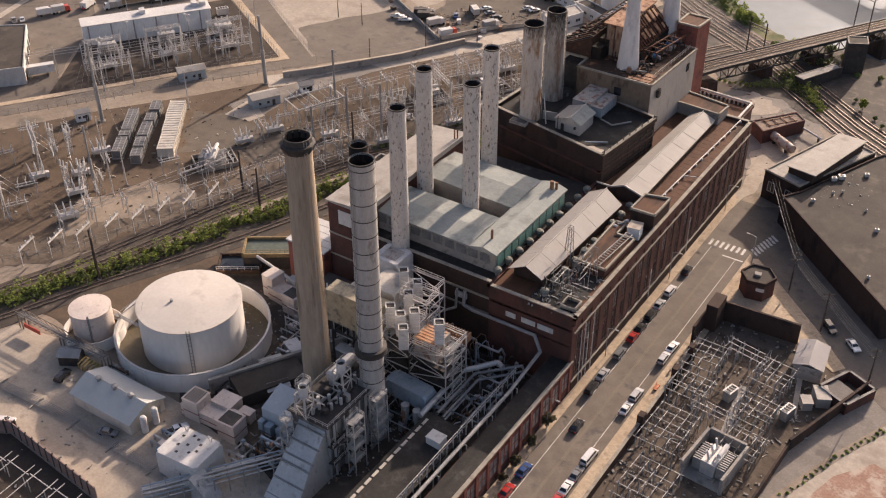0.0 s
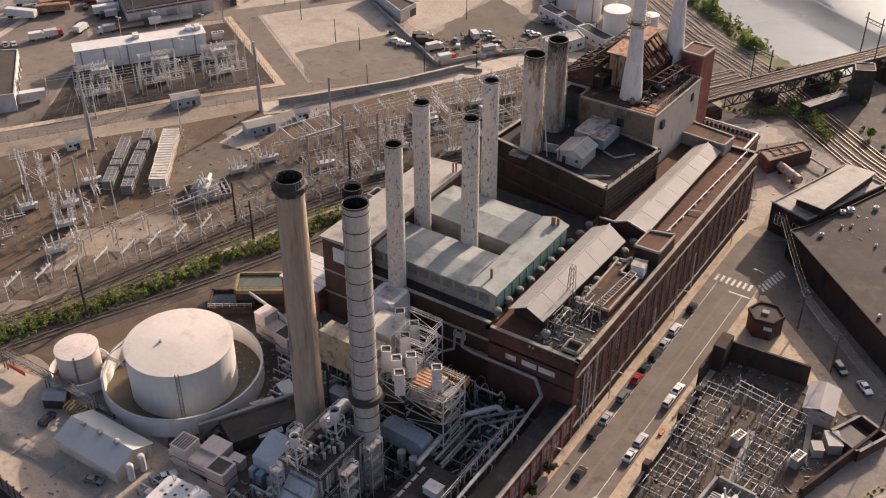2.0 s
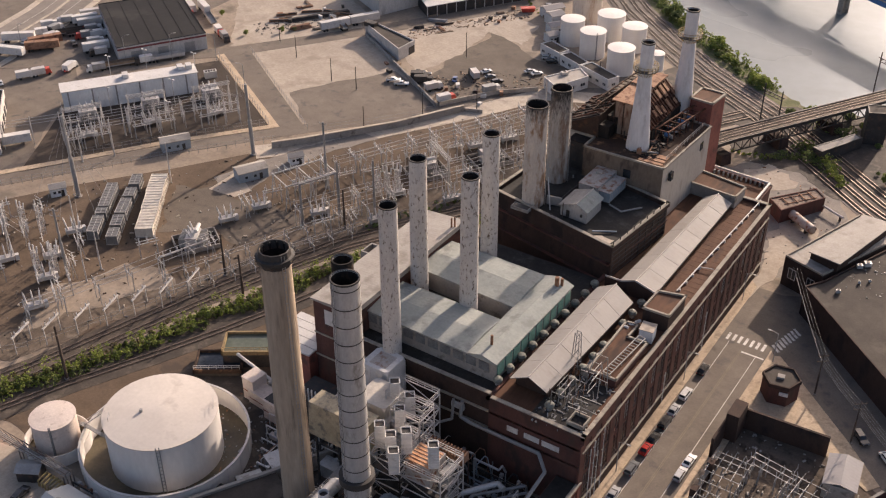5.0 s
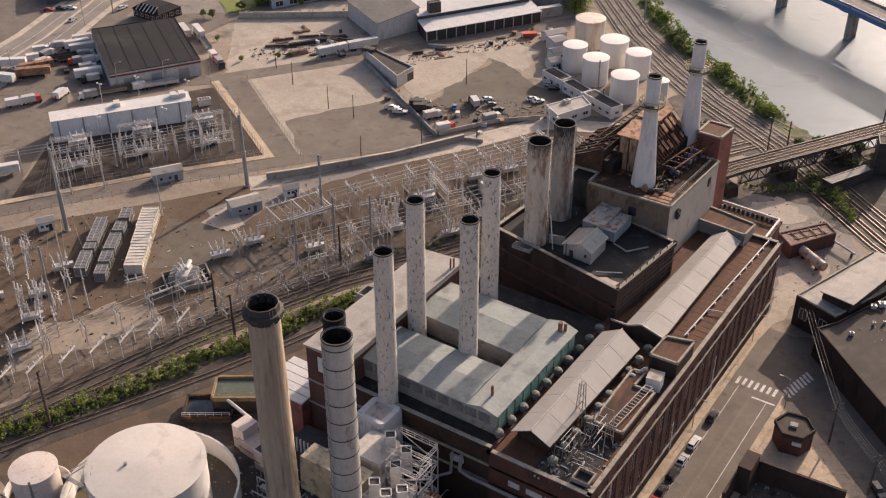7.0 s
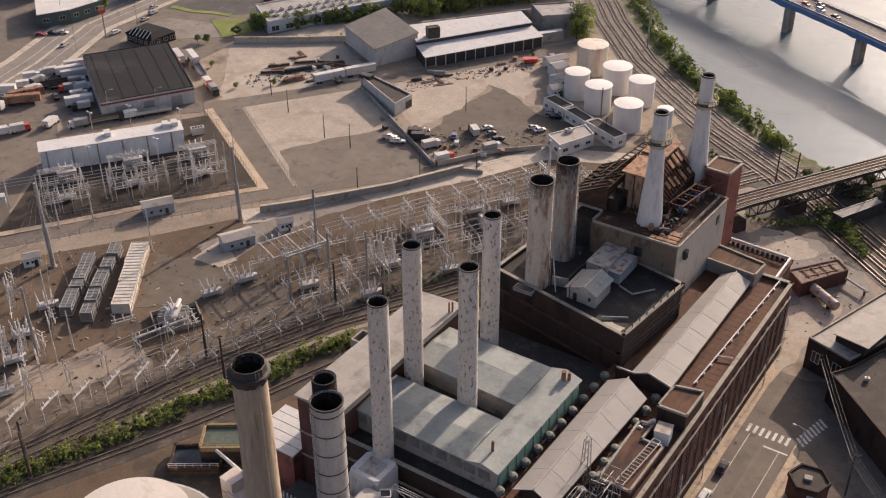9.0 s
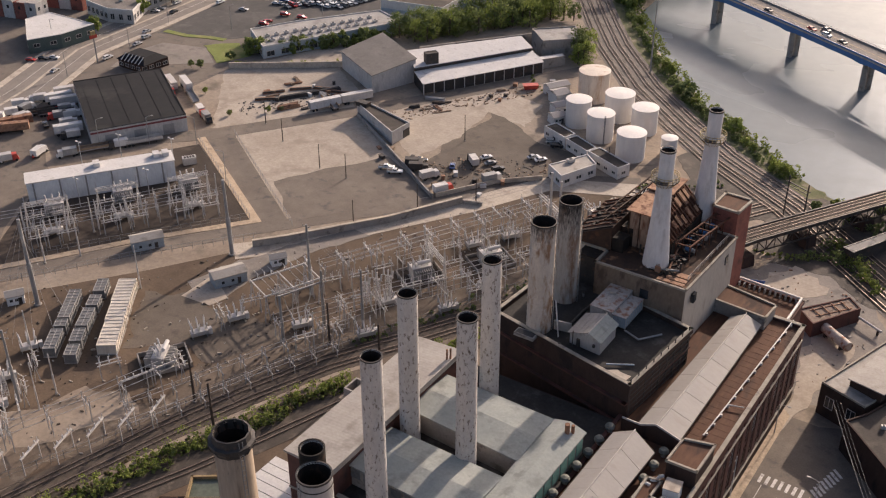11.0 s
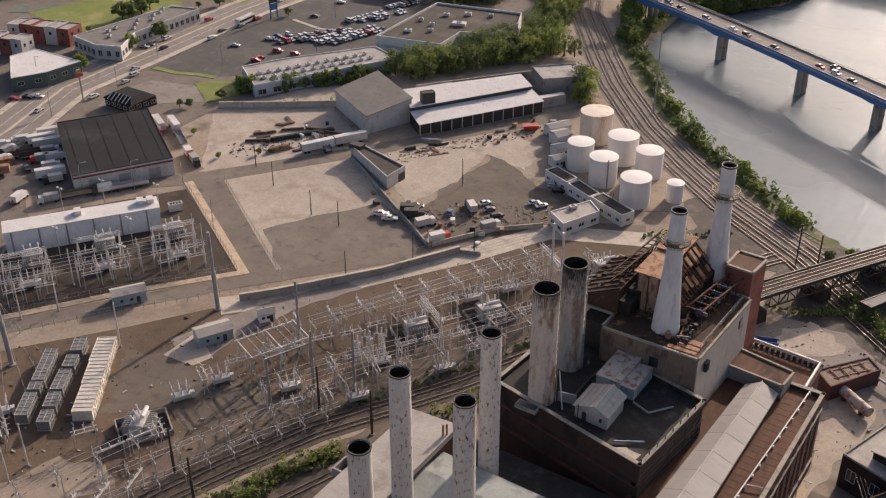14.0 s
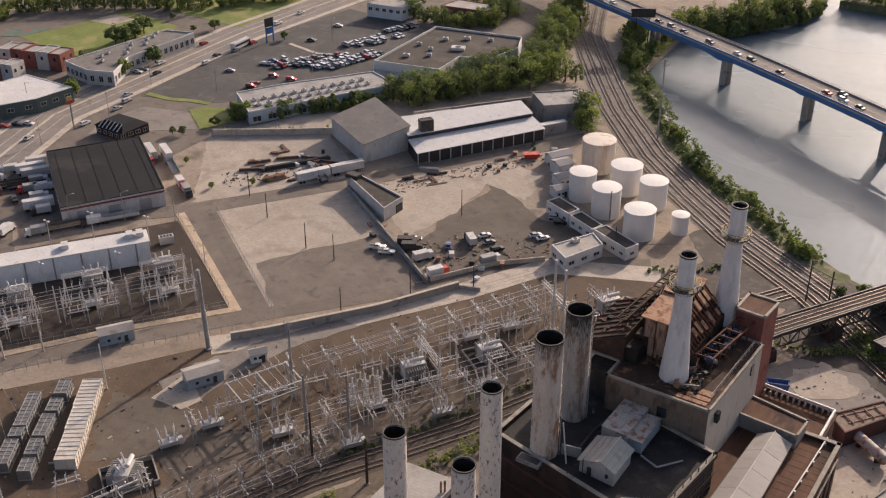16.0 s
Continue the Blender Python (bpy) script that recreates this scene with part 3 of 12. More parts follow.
lay("lot_docks", [(-224, 50), (-250, 92), (-268, 104), (-330, 40), (-262, -38), (-208, 34)], 0.03, M_asphalt, "worn asphalt lot beside the loading docks", "lot", fray=0.4)
lay("back_dirt", [(-26.8, 163), (-22, 169), (-14.4, 167), (-9.6, 164), (-13.8, 155), (-21.7, 152.4), (-26, 156.5)], 0.066, M_sand, "pale bare dirt behind the plant", "ground", fray=0.9)
lay("back_apron", [(-9, 144), (-4, 147), (5, 141), (4, 124), (1.5, 110.3), (-2.5, 110), (-3, 128)], 0.064, M_sand, "pale sandy apron beside the brick hall", "ground", fray=0.6)
# sunlit wedge of the yard, laid as a paler ground sheet
lay("hall_wedge", [(-7.8, 131.7), (-3.4, 139.4), (0.4, 124), (1.4, 109.4), (-0.6, 104.3), (-2.9, 90.3), (-3.1, 106.2), (-2.2, 112)], 0.074, M_sand, "pale wedge beside the brick hall, sunlight in its colour", "ground", fray=0.4)
lay("bridge_dirt", [(-35.4, 172.4), (-28.8, 172.6), (-30.1, 162), (-34, 161.5)], 0.062, M_dirt, "pale bare dirt below the rail bridge", "ground", fray=0.5)
# shadow over the rail yard, laid as a darker ground sheet
lay("rail_yard_dark", [(-40, 206), (-37, 174), (-35, 169.5), (-23.5, 169), (-12, 170), (-1, 160.5), (11, 159), (30, 150), (90, 112), (92, 168), (20, 214), (-14, 222)], 0.058, M_yard_dark, "rail yard ground, dark with shade put into its colour", "ground", fray=0.8)
# brown ground with the shadows near the tracks painted in
lay("rail_fork", [(-78, 217), (-72, 226), (-58, 219), (-33, 201), (-31, 195), (-45, 186), (-60, 176), (-76, 188), (-68, 204)], 0.062, M_yard_dark, "brown ground between the tank farm and the tracks, darkened for shadows", "ground", fray=0.7)
lay("road_cross", [(-169, 103), (-160, 101), (-158, 108), (-217.6, 147), (-229, 139)], 0.05, M_asphalt, "worn asphalt side road", "road")
lay("pavement_cross", strip([(-168.5, 102.3), (-226, 137)], 3.0, 0), 0.15, M_sidewalk, "tan sidewalk along the far switchyard", "pavement")
lay("road_north", strip([(-345, 40), (-257, 110), (-224, 141), (-192, 187), (-150, 252), (-136, 276)], 8.5, 5.0), 0.075, M_asphalt, "worn asphalt road past the warehouses", "road")
lay("lot_sand", [(-158, 108.3), (-131.5, 147), (-190.5, 183.5), (-217.3, 146.5)], 0.04, M_sand, "pale cracked concrete vacant lot", "lot")
lay("lot_asphalt", [(-159.2, 110), (-132.5, 147), (-160.5, 162.5), (-168, 150), (-173, 144), (-181.5, 127)], 0.08, M_asphalt, "grey asphalt half of the vacant lot", "lot", fray=0.35)
lay("lot_yard", [(-131, 148), (-119, 165), (-108, 176), (-101, 205), (-128, 240), (-147, 248), (-189, 184)], 0.03, M_dirt, "brown dirt contractor yard", "lot", fray=0.3)
lay("lot_yard_pale", [(-186, 186), (-152, 166), (-150, 186), (-152, 213), (-134, 209), (-138, 230), (-162, 236)], 0.06, M_sand, "pale trodden patch of the contractor yard", "lot", fray=0.7)
lay("lot_yard_asphalt", [(-111, 168), (-104, 185), (-106, 200), (-120, 200), (-134, 207), (-150, 213), (-149, 186), (-148, 164), (-143, 158), (-128, 155)], 0.07, M_asphalt_mid, "grey asphalt patch of the contractor yard", "lot", fray=0.7)
lay("lot_north", [(-262, 190), (-228, 146), (-207, 172), (-196, 190), (-205, 204), (-224, 217), (-240, 244)], 0.03, M_sand, "pale dirt storage yard", "lot", fray=0.5)
lay("lot_trucks", [(-300, 70), (-262, 112), (-280, 152), (-300, 160), (-318, 120)], 0.03, M_asphalt, "asphalt truck yard", "lot", fray=0.5)
BIG = [(-270, -20), (-298, 80), (-313, 132), (-330, 172), (-333, 217), (-338, 290), (-334, 363), (-318, 470), (-300, 700)]
lay("road_avenue", strip(BIG, 21), 0.06, M_asphalt_pale, "wide pale asphalt avenue", "road")
lay("pavement_avenue", strip(BIG, 3, 13.5), 0.16, M_concrete, "pale avenue sidewalk", "pavement")
lay("pavement_avenue_east", strip(BIG, 3, -10.5), 0.16, M_concrete, "pale avenue sidewalk", "pavement")
lay("median", strip(BIG[1:], 1.2), 0.2, M_concrete, "pale kerbed median", "kerb")
for off in (-5.0, 5.0):
    tagged(part("road_line", solid(bmesh.new(), strip(shifted_line(BIG, off), 0.16), 0.06, 0.075), M_paint_white, None), "worn white lane line of the avenue", "road marking", kind="structure")
lay("lot_parking", [(-317, 205), (-286, 216), (-262, 240), (-247, 280), (-262, 346), (-318, 350), (-325, 300), (-322, 240)], 0.05, M_asphalt_dark, "grey asphalt shopping-centre parking lot", "parking lot")
lay("lot_diner", [(-306, 198), (-286, 203.5), (-271.5, 193), (-285, 182), (-303, 166), (-309, 180)], 0.09, M_asphalt_pale, "pale worn restaurant parking lot", "parking lot")
lay("verge_island", strip([(-316, 209), (-304, 209.6), (-294, 213.5), (-286, 215)], 3.0), 0.16, M_grass, "kerbed grass island", "verge")
lay("verge_island", strip([(-308, 291), (-288.8, 287.3), (-272, 294), (-262, 300)], 2.0), 0.16, M_concrete, "pale kerbed parking island", "kerb")
lay("lawn_corner", [(-289, 205), (-278, 216), (-264, 207.5), (-270, 193.5)], 0.12, M_grass, "small yellow-green lawn", "lawn", fray=0.4)
lay("lawn_ball", [(-423, 228), (-380, 221), (-366, 222), (-364, 262), (-371, 281), (-412, 286), (-417, 248)], 0.1, M_grass, "mown green baseball field", "field")
lay("lawn_park", [(-420, 318), (-390, 298), (-345, 296), (-346, 345), (-376, 420), (-470, 420)], 0.1, M_grass, "mown green park lawn", "field")
lay("ball_court", [(-431, 223), (-421, 230), (-421, 245), (-436, 233)], 0.12, surf("faded_court_paint", (0.10, 0.14, 0.11), (0.14, 0.18, 0.14), 5, 0.5, 0.9, stain=(0.32, 0.10, 0.08), amount=0.3, stain_size=6), "faded green and red ball court", "court")
lay("infield", [(-414, 263), (-412, 278), (-397, 277), (-399, 265)], 0.14, M_sand, "bare dirt baseball infield", "field")
lay("rail_corridor_river", strip([(-260, 560), (-222, 436), (-198, 380), (-161, 326), (-143, 301), (-114, 267), (-89, 244), (-65, 224), (-33, 203), (14, 163), (90, 110), (300, -20)], 17), 0.05, M_ballast_pale, "brown-grey ballast of the riverside tracks", "railway")
lay("weeds_bank", strip([(-172, 415), (-166, 352), (-128, 300), (-101, 271), (-83, 254), (-64, 240), (-38, 219), (0, 196), (60, 172)], 9, 5), 0.03, M_weeds, "weedy river bank strip", "ground", fray=0.6)
RAILWAY = [(-172, -100), (-150, -68), (-132.5, -24), (-121, 17), (-113.5, 39), (-105, 60), (-94, 79), (-85, 95), (-76, 115), (-68, 140), (-58, 170), (-40, 200)]
lay("rail_corridor", strip(RAILWAY, 9.5, 5), 0.06, M_ballast, "dark ballast of the twin-track railway", "railway")
lay("weeds_rail", strip([(-160, -80), (-144, -61), (-129, -26), (-119.5, -6), (-113, 13.5), (-106.5, 28), (-100.5, 45), (-94, 62), (-82, 84), (-71, 108)], 7, 3.5), 0.05, M_cinder, "brown weedy strip beside the railway", "ground", fray=0.6)
# shadows beside the hedge are put into this bed's dark brown
lay("ditch_rail", strip([(-138, -62), (-121.5, -22), (-112.5, -3), (-105.5, 13), (-99, 30), (-92, 50)], 9, 5), 0.08, M_yard_dark, "brown siding bed, darkened for the shadows by the hedge", "ground")


def rails(name, line, label, tie=M_tie):
    """A track: two rails and its ties, the ties as one mesh."""
    t = base(name, 0, 0, 0.1, label, "railway track", kind="structure")
    for off in (-0.75, 0.75):
        side = strip(line, 0.001, off)[: len(line)]
        b = bmesh.new()
        for p, q in zip(side, side[1:]):
            bar(b, (*p, 0.22), (*q, 0.22), 0.16, 0.2)
        part("rail", b, M_rail, t)
    b = bmesh.new()
    for x, y, a in along(line, 1.3):
        c, s = math.cos(radians(a)), math.sin(radians(a))
        bar(b, (x - s * 1.3, y + c * 1.3, -0.03), (x + s * 1.3, y - c * 1.3, -0.03), 0.16, 0.3)
    tagged(part("tie_row", b, tie, t), kind="stuff")


def shifted(line, off):
    return strip(line, 0.001, off)[: len(line)]


rails("track", shifted(RAILWAY, -2.0), "railway track on dark ballast")
rails("track", shifted(RAILWAY, 2.2), "railway track on dark ballast")
rails("track", [(-138, -62), (-121.5, -22), (-112.5, -3), (-105.5, 13), (-99, 30), (-92, 50)], "rusty siding beside the plant")
YARD_TRACKS = [(-33, 203), (14, 163), (90, 110)]
RIVERSIDE = [(-260, 560), (-222, 436), (-198, 380), (-161, 326), (-143, 301), (-114, 267), (-89, 244), (-65, 224), (-33, 203)]
for off in (-6.2, -2.1, 2.1, 6.2):
    rails("track", shifted(RIVERSIDE, off), "riverside railway track on pale ballast", M_tie_pale)
    # dark ties here carry the rail yard's shadow in their colour
    rails("track", shifted(YARD_TRACKS, off), "railway track with dark ties on the shade-toned ground")


# ---- brick power house ----
def parapet(bm, pts, z, w=0.5, hgt=0.9, closed=True):
    """A low wall along the edge of a flat roof."""
    k = len(pts)
    for i in range(k if closed else k - 1):
        (x0, y0), (x1, y1) = pts[i], pts[(i + 1) % k]
        d = math.hypot(x1 - x0, y1 - y0)
        ux, uy = (x1 - x0) / d * w / 2, (y1 - y0) / d * w / 2
        solid(bm, [(x0 - ux + uy, y0 - uy - ux), (x1 + ux + uy, y1 + uy - ux), (x1 + ux - uy, y1 + uy + ux), (x0 - ux - uy, y0 - uy + ux)], z, z + hgt)
    return bm


hall = base("turbine_hall", 0, 0, 0, "long dark red brick turbine hall with tall windows and stone copings", "industrial building")
X0, X1, Y0, Y1, HZ = -25.0, -3.2, 7.0, 111.0, 20.2
b = bmesh.new()
box(b, X0, Y0, 0, X1 - 0.3, Y1, HZ)
part("wall", b, M_brick, hall, "dark red brick walls")
# pilasters, window bays and bands of the street front
BAYS = 23
PITCH = (Y1 - Y0) / BAYS
pil = mesh_of("pilaster", box(bmesh.new(), -0.55, -1.0, 0, -0.12, 1.0, HZ - 1.2), M_brick)
wfr = bmesh.new()
for z0, z1 in ((4.4, 9.6), (10.6, 15.2)):
    for yy in (-0.95, 0, 0.95):
        box(wfr, -0.5, yy - 0.07, z0, -0.38, yy + 0.07, z1)
    for k in range(5):
        zz = z0 + (z1 - z0) * k / 4
        box(wfr, -0.5, -1.0, zz - 0.06, -0.4, 1.0, zz + 0.06)
wfr = mesh_of("window_frame", wfr, M_brick)
wgl = [mesh_of("pane", box(bmesh.new(), -0.54, -1.0, 0, -0.46, 1.0, 5.2), M_glass), mesh_of("pane", box(bmesh.new(), -0.54, -1.0, 0, -0.46, 1.0, 4.6), M_glass_pale)]
sill = mesh_of("window_sill", box(bmesh.new(), -0.55, -1.2, 0, -0.15, 1.2, 0.22), M_brick_sooty)
for i in range(BAYS + 1):
    share("pilaster", pil, hall, X1, Y0 + i * PITCH, 0)
for i in range(BAYS):
    yy = Y0 + (i + 0.5) * PITCH
    share("pane", wgl[0], hall, X1 + 0.2, yy, 4.4)
    share("pane", wgl[(i * 7) % 3 == 1], hall, X1 + 0.2, yy, 10.6)
    share("window_frame", wfr, hall, X1 + 0.2, yy, 0)
    share("window_sill", sill, hall, X1 + 0.15, yy, 4.1)
b = bmesh.new()
box(b, X1 - 0.6, Y0 - 0.3, 0, X1 + 0.1, Y1 + 0.2, 2.6)
part("plinth", b, M_brick_sooty, hall)
b = bmesh.new()
box(b, X1 - 0.56, Y0 - 0.2, HZ - 1.2, X1 + 0.02, Y1 + 0.1, HZ)
part("frieze", b, M_brick, hall)
for z, w in ((HZ - 3.4, 0.16), (2.75, 0.2)):
    b = bmesh.new()
    box(b, X1 - 0.3, Y0 - 0.35, z, X1 + w, Y1 + 0.3, z + 0.28)
    part("string_course", b, M_stone, hall, "pale stone string course")
b = bmesh.new()
box(b, X0, Y0 + 0.5, HZ, X1 - 0.6, Y1 - 0.5, HZ + 0.12)
part("roof", b, M_roof_brown, hall, "rusty brown flat roof")
b = bmesh.new()
parapet(b, [(X1 - 0.35, Y0), (X1 - 0.35, Y1), (X0, Y1), (X0, Y0)], HZ, 0.8, 0.75)
part("parapet", b, M_brick, hall)
b = bmesh.new()
parapet(b, [(X1 - 0.35, Y0), (X1 - 0.35, Y1)], HZ + 0.75, 0.9, 0.22, closed=False)
parapet(b, [(X0, Y1), (X1 - 0.35, Y1)], HZ + 0.75, 1.0, 0.22, closed=False)
parapet(b, [(-24, Y0 + 0.1), (X1 - 0.35, Y0 + 0.1)], HZ + 0.75, 0.9, 0.22, closed=False)
part("coping", b, M_stone, hall, "pale stone coping")
part("sunken_deck", box(bmesh.new(), -15.8, 8.4, HZ + 0.12, -5.2, 23.4, HZ + 0.16), M_soot, hall, "sooty dark end of the roof")
# white service pipe along the brown roof
b = bmesh.new()
tube(b, [(-8.2, 62, HZ + 0.8), (-6.2, 112, HZ + 0.8)], 0.16)
tube(b, [(-7.8, 74, HZ + 0.8), (-4.4, 75, HZ + 0.8)], 0.13)
for k in range(14):
    box(b, -8.3 + k * 0.14, 63 + k * 3.6, HZ, -7.7 + k * 0.14, 63.5 + k * 3.6, HZ + 0.7)
part("roof_pipe", b, M_steel_white, hall, "white pipe on low stands")
b = bmesh.new()
for k in range(24):
    box(b, -11.2, 62 + k * 2.1, HZ + 0.1, -4.2, 62.12 + k * 2.1, HZ + 0.15)
part("roof_seams", b, M_roof_brown, hall)

# south block of the power house under the boiler-house roofs
south = base("boiler_block", 0, 0, 0, "sooty dark brick block under the boiler house roofs", "industrial building")
part("wall", box(bmesh.new(), -69.6, 7.4, 0, -25.1, 57, 20.6), M_brick_sooty, south)
b = bmesh.new()
box(b, -69.2, 7.9, 20.6, -25.1, 56.6, 20.75)
part("roof", b, M_soot, south, "sooty dark roof deck")
b = bmesh.new()
parapet(b, [(-58.5, 7.5), (-25.3, 7.5)], 20.6, 0.7, 0.9, closed=False)
part("parapet", b, M_brick_sooty, south)
b = bmesh.new()
parapet(b, [(-58.5, 7.5), (-25.3, 7.5)], 21.5, 0.9, 0.2, closed=False)
part("coping", b, M_stone, south, "pale stone coping")
for z0, z1 in ((16.6, 17.0), (12.2, 12.5)):
    part("string_course", box(bmesh.new(), -58, 7.0, z0, -4, 7.45, z1), M_stone, south, "soot-stained stone band")
for x0, x1 in ((-20.5, -18), (-16.5, -13), (-12.4, -8.5), (-34, -31)):
    part("panel", box(bmesh.new(), x0, 6.85, 14.2, x1, 7.42, 15.5), M_white, south, "faded white panel")

# raised U-shaped boiler house
ub = base("boiler_house", 0, 0, 20.7, "raised U-shaped boiler house with a pale blue-grey sheet roof", "industrial building")
U = [(-59.5, 12), (-26.4, 11.6), (-26.2, 44), (-58.4, 44.4), (-57.6, 31.6), (-33.4, 30.4), (-33.2, 24.2), (-59.3, 24.3)]
part("wall", solid(bmesh.new(), U, 0, 5.0), M_concrete_grey, ub, "grimy grey wall with boarded clerestory")
for (x0, y0), (x1, y1) in (((-59.5, 12), (-26.4, 11.6)), ((-58.4, 44.4), (-57.6, 31.6))):
    d = math.hypot(x1 - x0, y1 - y0)
    for k in range(int(d / 3.2)):
        f = (k + 0.5) * 3.2 / d
        cx, cy = x0 + (x1 - x0) * f, y0 + (y1 - y0) * f
        if x1 != x0 and abs(x1 - x0) > 5:
            part("window", box(bmesh.new(), cx - 1.2, cy - 0.15, 2.2, cx + 1.2, cy + 0.1, 4.3), M_glass_pale, ub)
        else:
            part("window", box(bmesh.new(), cx - 0.15, cy - 1.2, 2.2, cx + 0.1, cy + 1.2, 4.3), M_glass_pale, ub)
for k in range(10):
    part("shutter", box(bmesh.new(), -26.35, 12.3 + k * 3.2, 1.2, -26.1, 14.8 + k * 3.2, 4.2), M_green, ub)
b = bmesh.new()


def sheet(bm, pts, z0, ridge):
    """A slightly pitched roof sheet over a rectangle, its ridge along the long middle."""
    (xa, ya), (xb, yb), (xc, yc), (xd, yd) = pts
    m0, m1 = ((xa + xd) / 2, (ya + yd) / 2), ((xb + xc) / 2, (yb + yc) / 2)
    v = [bm.verts.new(p) for p in ((xa, ya, z0), (xb, yb, z0), (xc, yc, z0), (xd, yd, z0), (*m0, ridge), (*m1, ridge))]
    w = [bm.verts.new((p.co.x, p.co.y, z0 - 0.3)) for p in v[:4]]
    for f in ((0, 1, 5, 4), (4, 5, 2, 3)):
        bm.faces.new([v[i] for i in f])
    bm.faces.new((v[0], v[4], v[3], w[3], w[0]))
    bm.faces.new((v[1], w[1], w[2], v[2], v[5]))
    bm.faces.new((w[0], w[1], v[1], v[0]))
    bm.faces.new((w[3], v[3], v[2], w[2]))
    bm.faces.new(w[::-1])
    return bm


sheet(b, [(-60, 11.5), (-33, 11.2), (-33, 24.8), (-60, 24.8)], 5.2, 5.9)
sheet(b, [(-58.9, 31.2), (-33, 30.0), (-33, 44.6), (-59, 44.9)], 5.2, 5.9)
part("roof", b, M_roof_teal, ub, "pale blue-grey sheet roof")
b = bmesh.new()
sheet(b, [(-33.1, 44.7), (-33.1, 11.1), (-25.8, 11.1), (-25.8, 44.5)], 5.25, 6.3)
part("roof", b, M_roof_teal, ub, "pale blue-grey sheet roof")
for x, y, z, r in ((-29.5, 15.2, 8.6, 0.3), (-28.6, 41.5, 8.2, 0.5), (-27.8, 42.4, 7.6, 0.35)):
    part("flue", drum(bmesh.new(), x, y, 5.4, z, r, n=12), M_rust, ub, "rusty roof flue")

# long west wing
wing = base("west_wing", 0, 0, 0, "long brick wing with a pale tan sheet roof", "industrial building")
part("wall", box(bmesh.new(), -69.9, 6.6, 0, -58.9, 50, 27.6), M_brick, wing)
b = bmesh.new()
hexa(b, [(-70.4, 6.2, 27.6), (-58.4, 6.2, 27.6), (-58.6, 50.4, 27.6), (-70.2, 50.4, 27.6)], [(-70.4, 6.2, 28.0), (-58.4, 6.2, 28.9), (-58.6, 50.4, 28.9), (-70.2, 50.4, 28.0)])
part("roof", b, M_roof_tan, wing, "pale tan sheet roof")
b = bmesh.new()
box(b, -66.8, 6.42, 22.2, -61.2, 6.58, 26)
part("panel", b, M_white, wing, "whitewashed panel")
for z in (18.6, 12.4):
    part("string_course", box(bmesh.new(), -70.05, 6.4, z, -58.8, 6.6, z + 0.4), M_stone, wing)
for x, y in ((-59.6, 46), (-59.1, 46.6)):
    part("vent_pipe", drum(bmesh.new(), x, y, 28.8, 31.4, 0.22, n=8), M_rust, wing)
b = bmesh.new()
for x0, y0, x1, y1 in ((-70.6, 29, -70.2, 32.5), (-73.6, 29, -73.2, 32.5), (-73.6, 28.6, -70.2, 29), (-73.6, 32.5, -70.2, 32.9)):
    box(b, x0, y0, 24.5, x1, y1, 26.6)
part("hopper", b, M_concrete_grey, wing, "square open concrete shaft")
part("shaft", box(bmesh.new(), -73.4, 29, 0, -70.0, 32.6, 24.5), M_brick_sooty, wing)


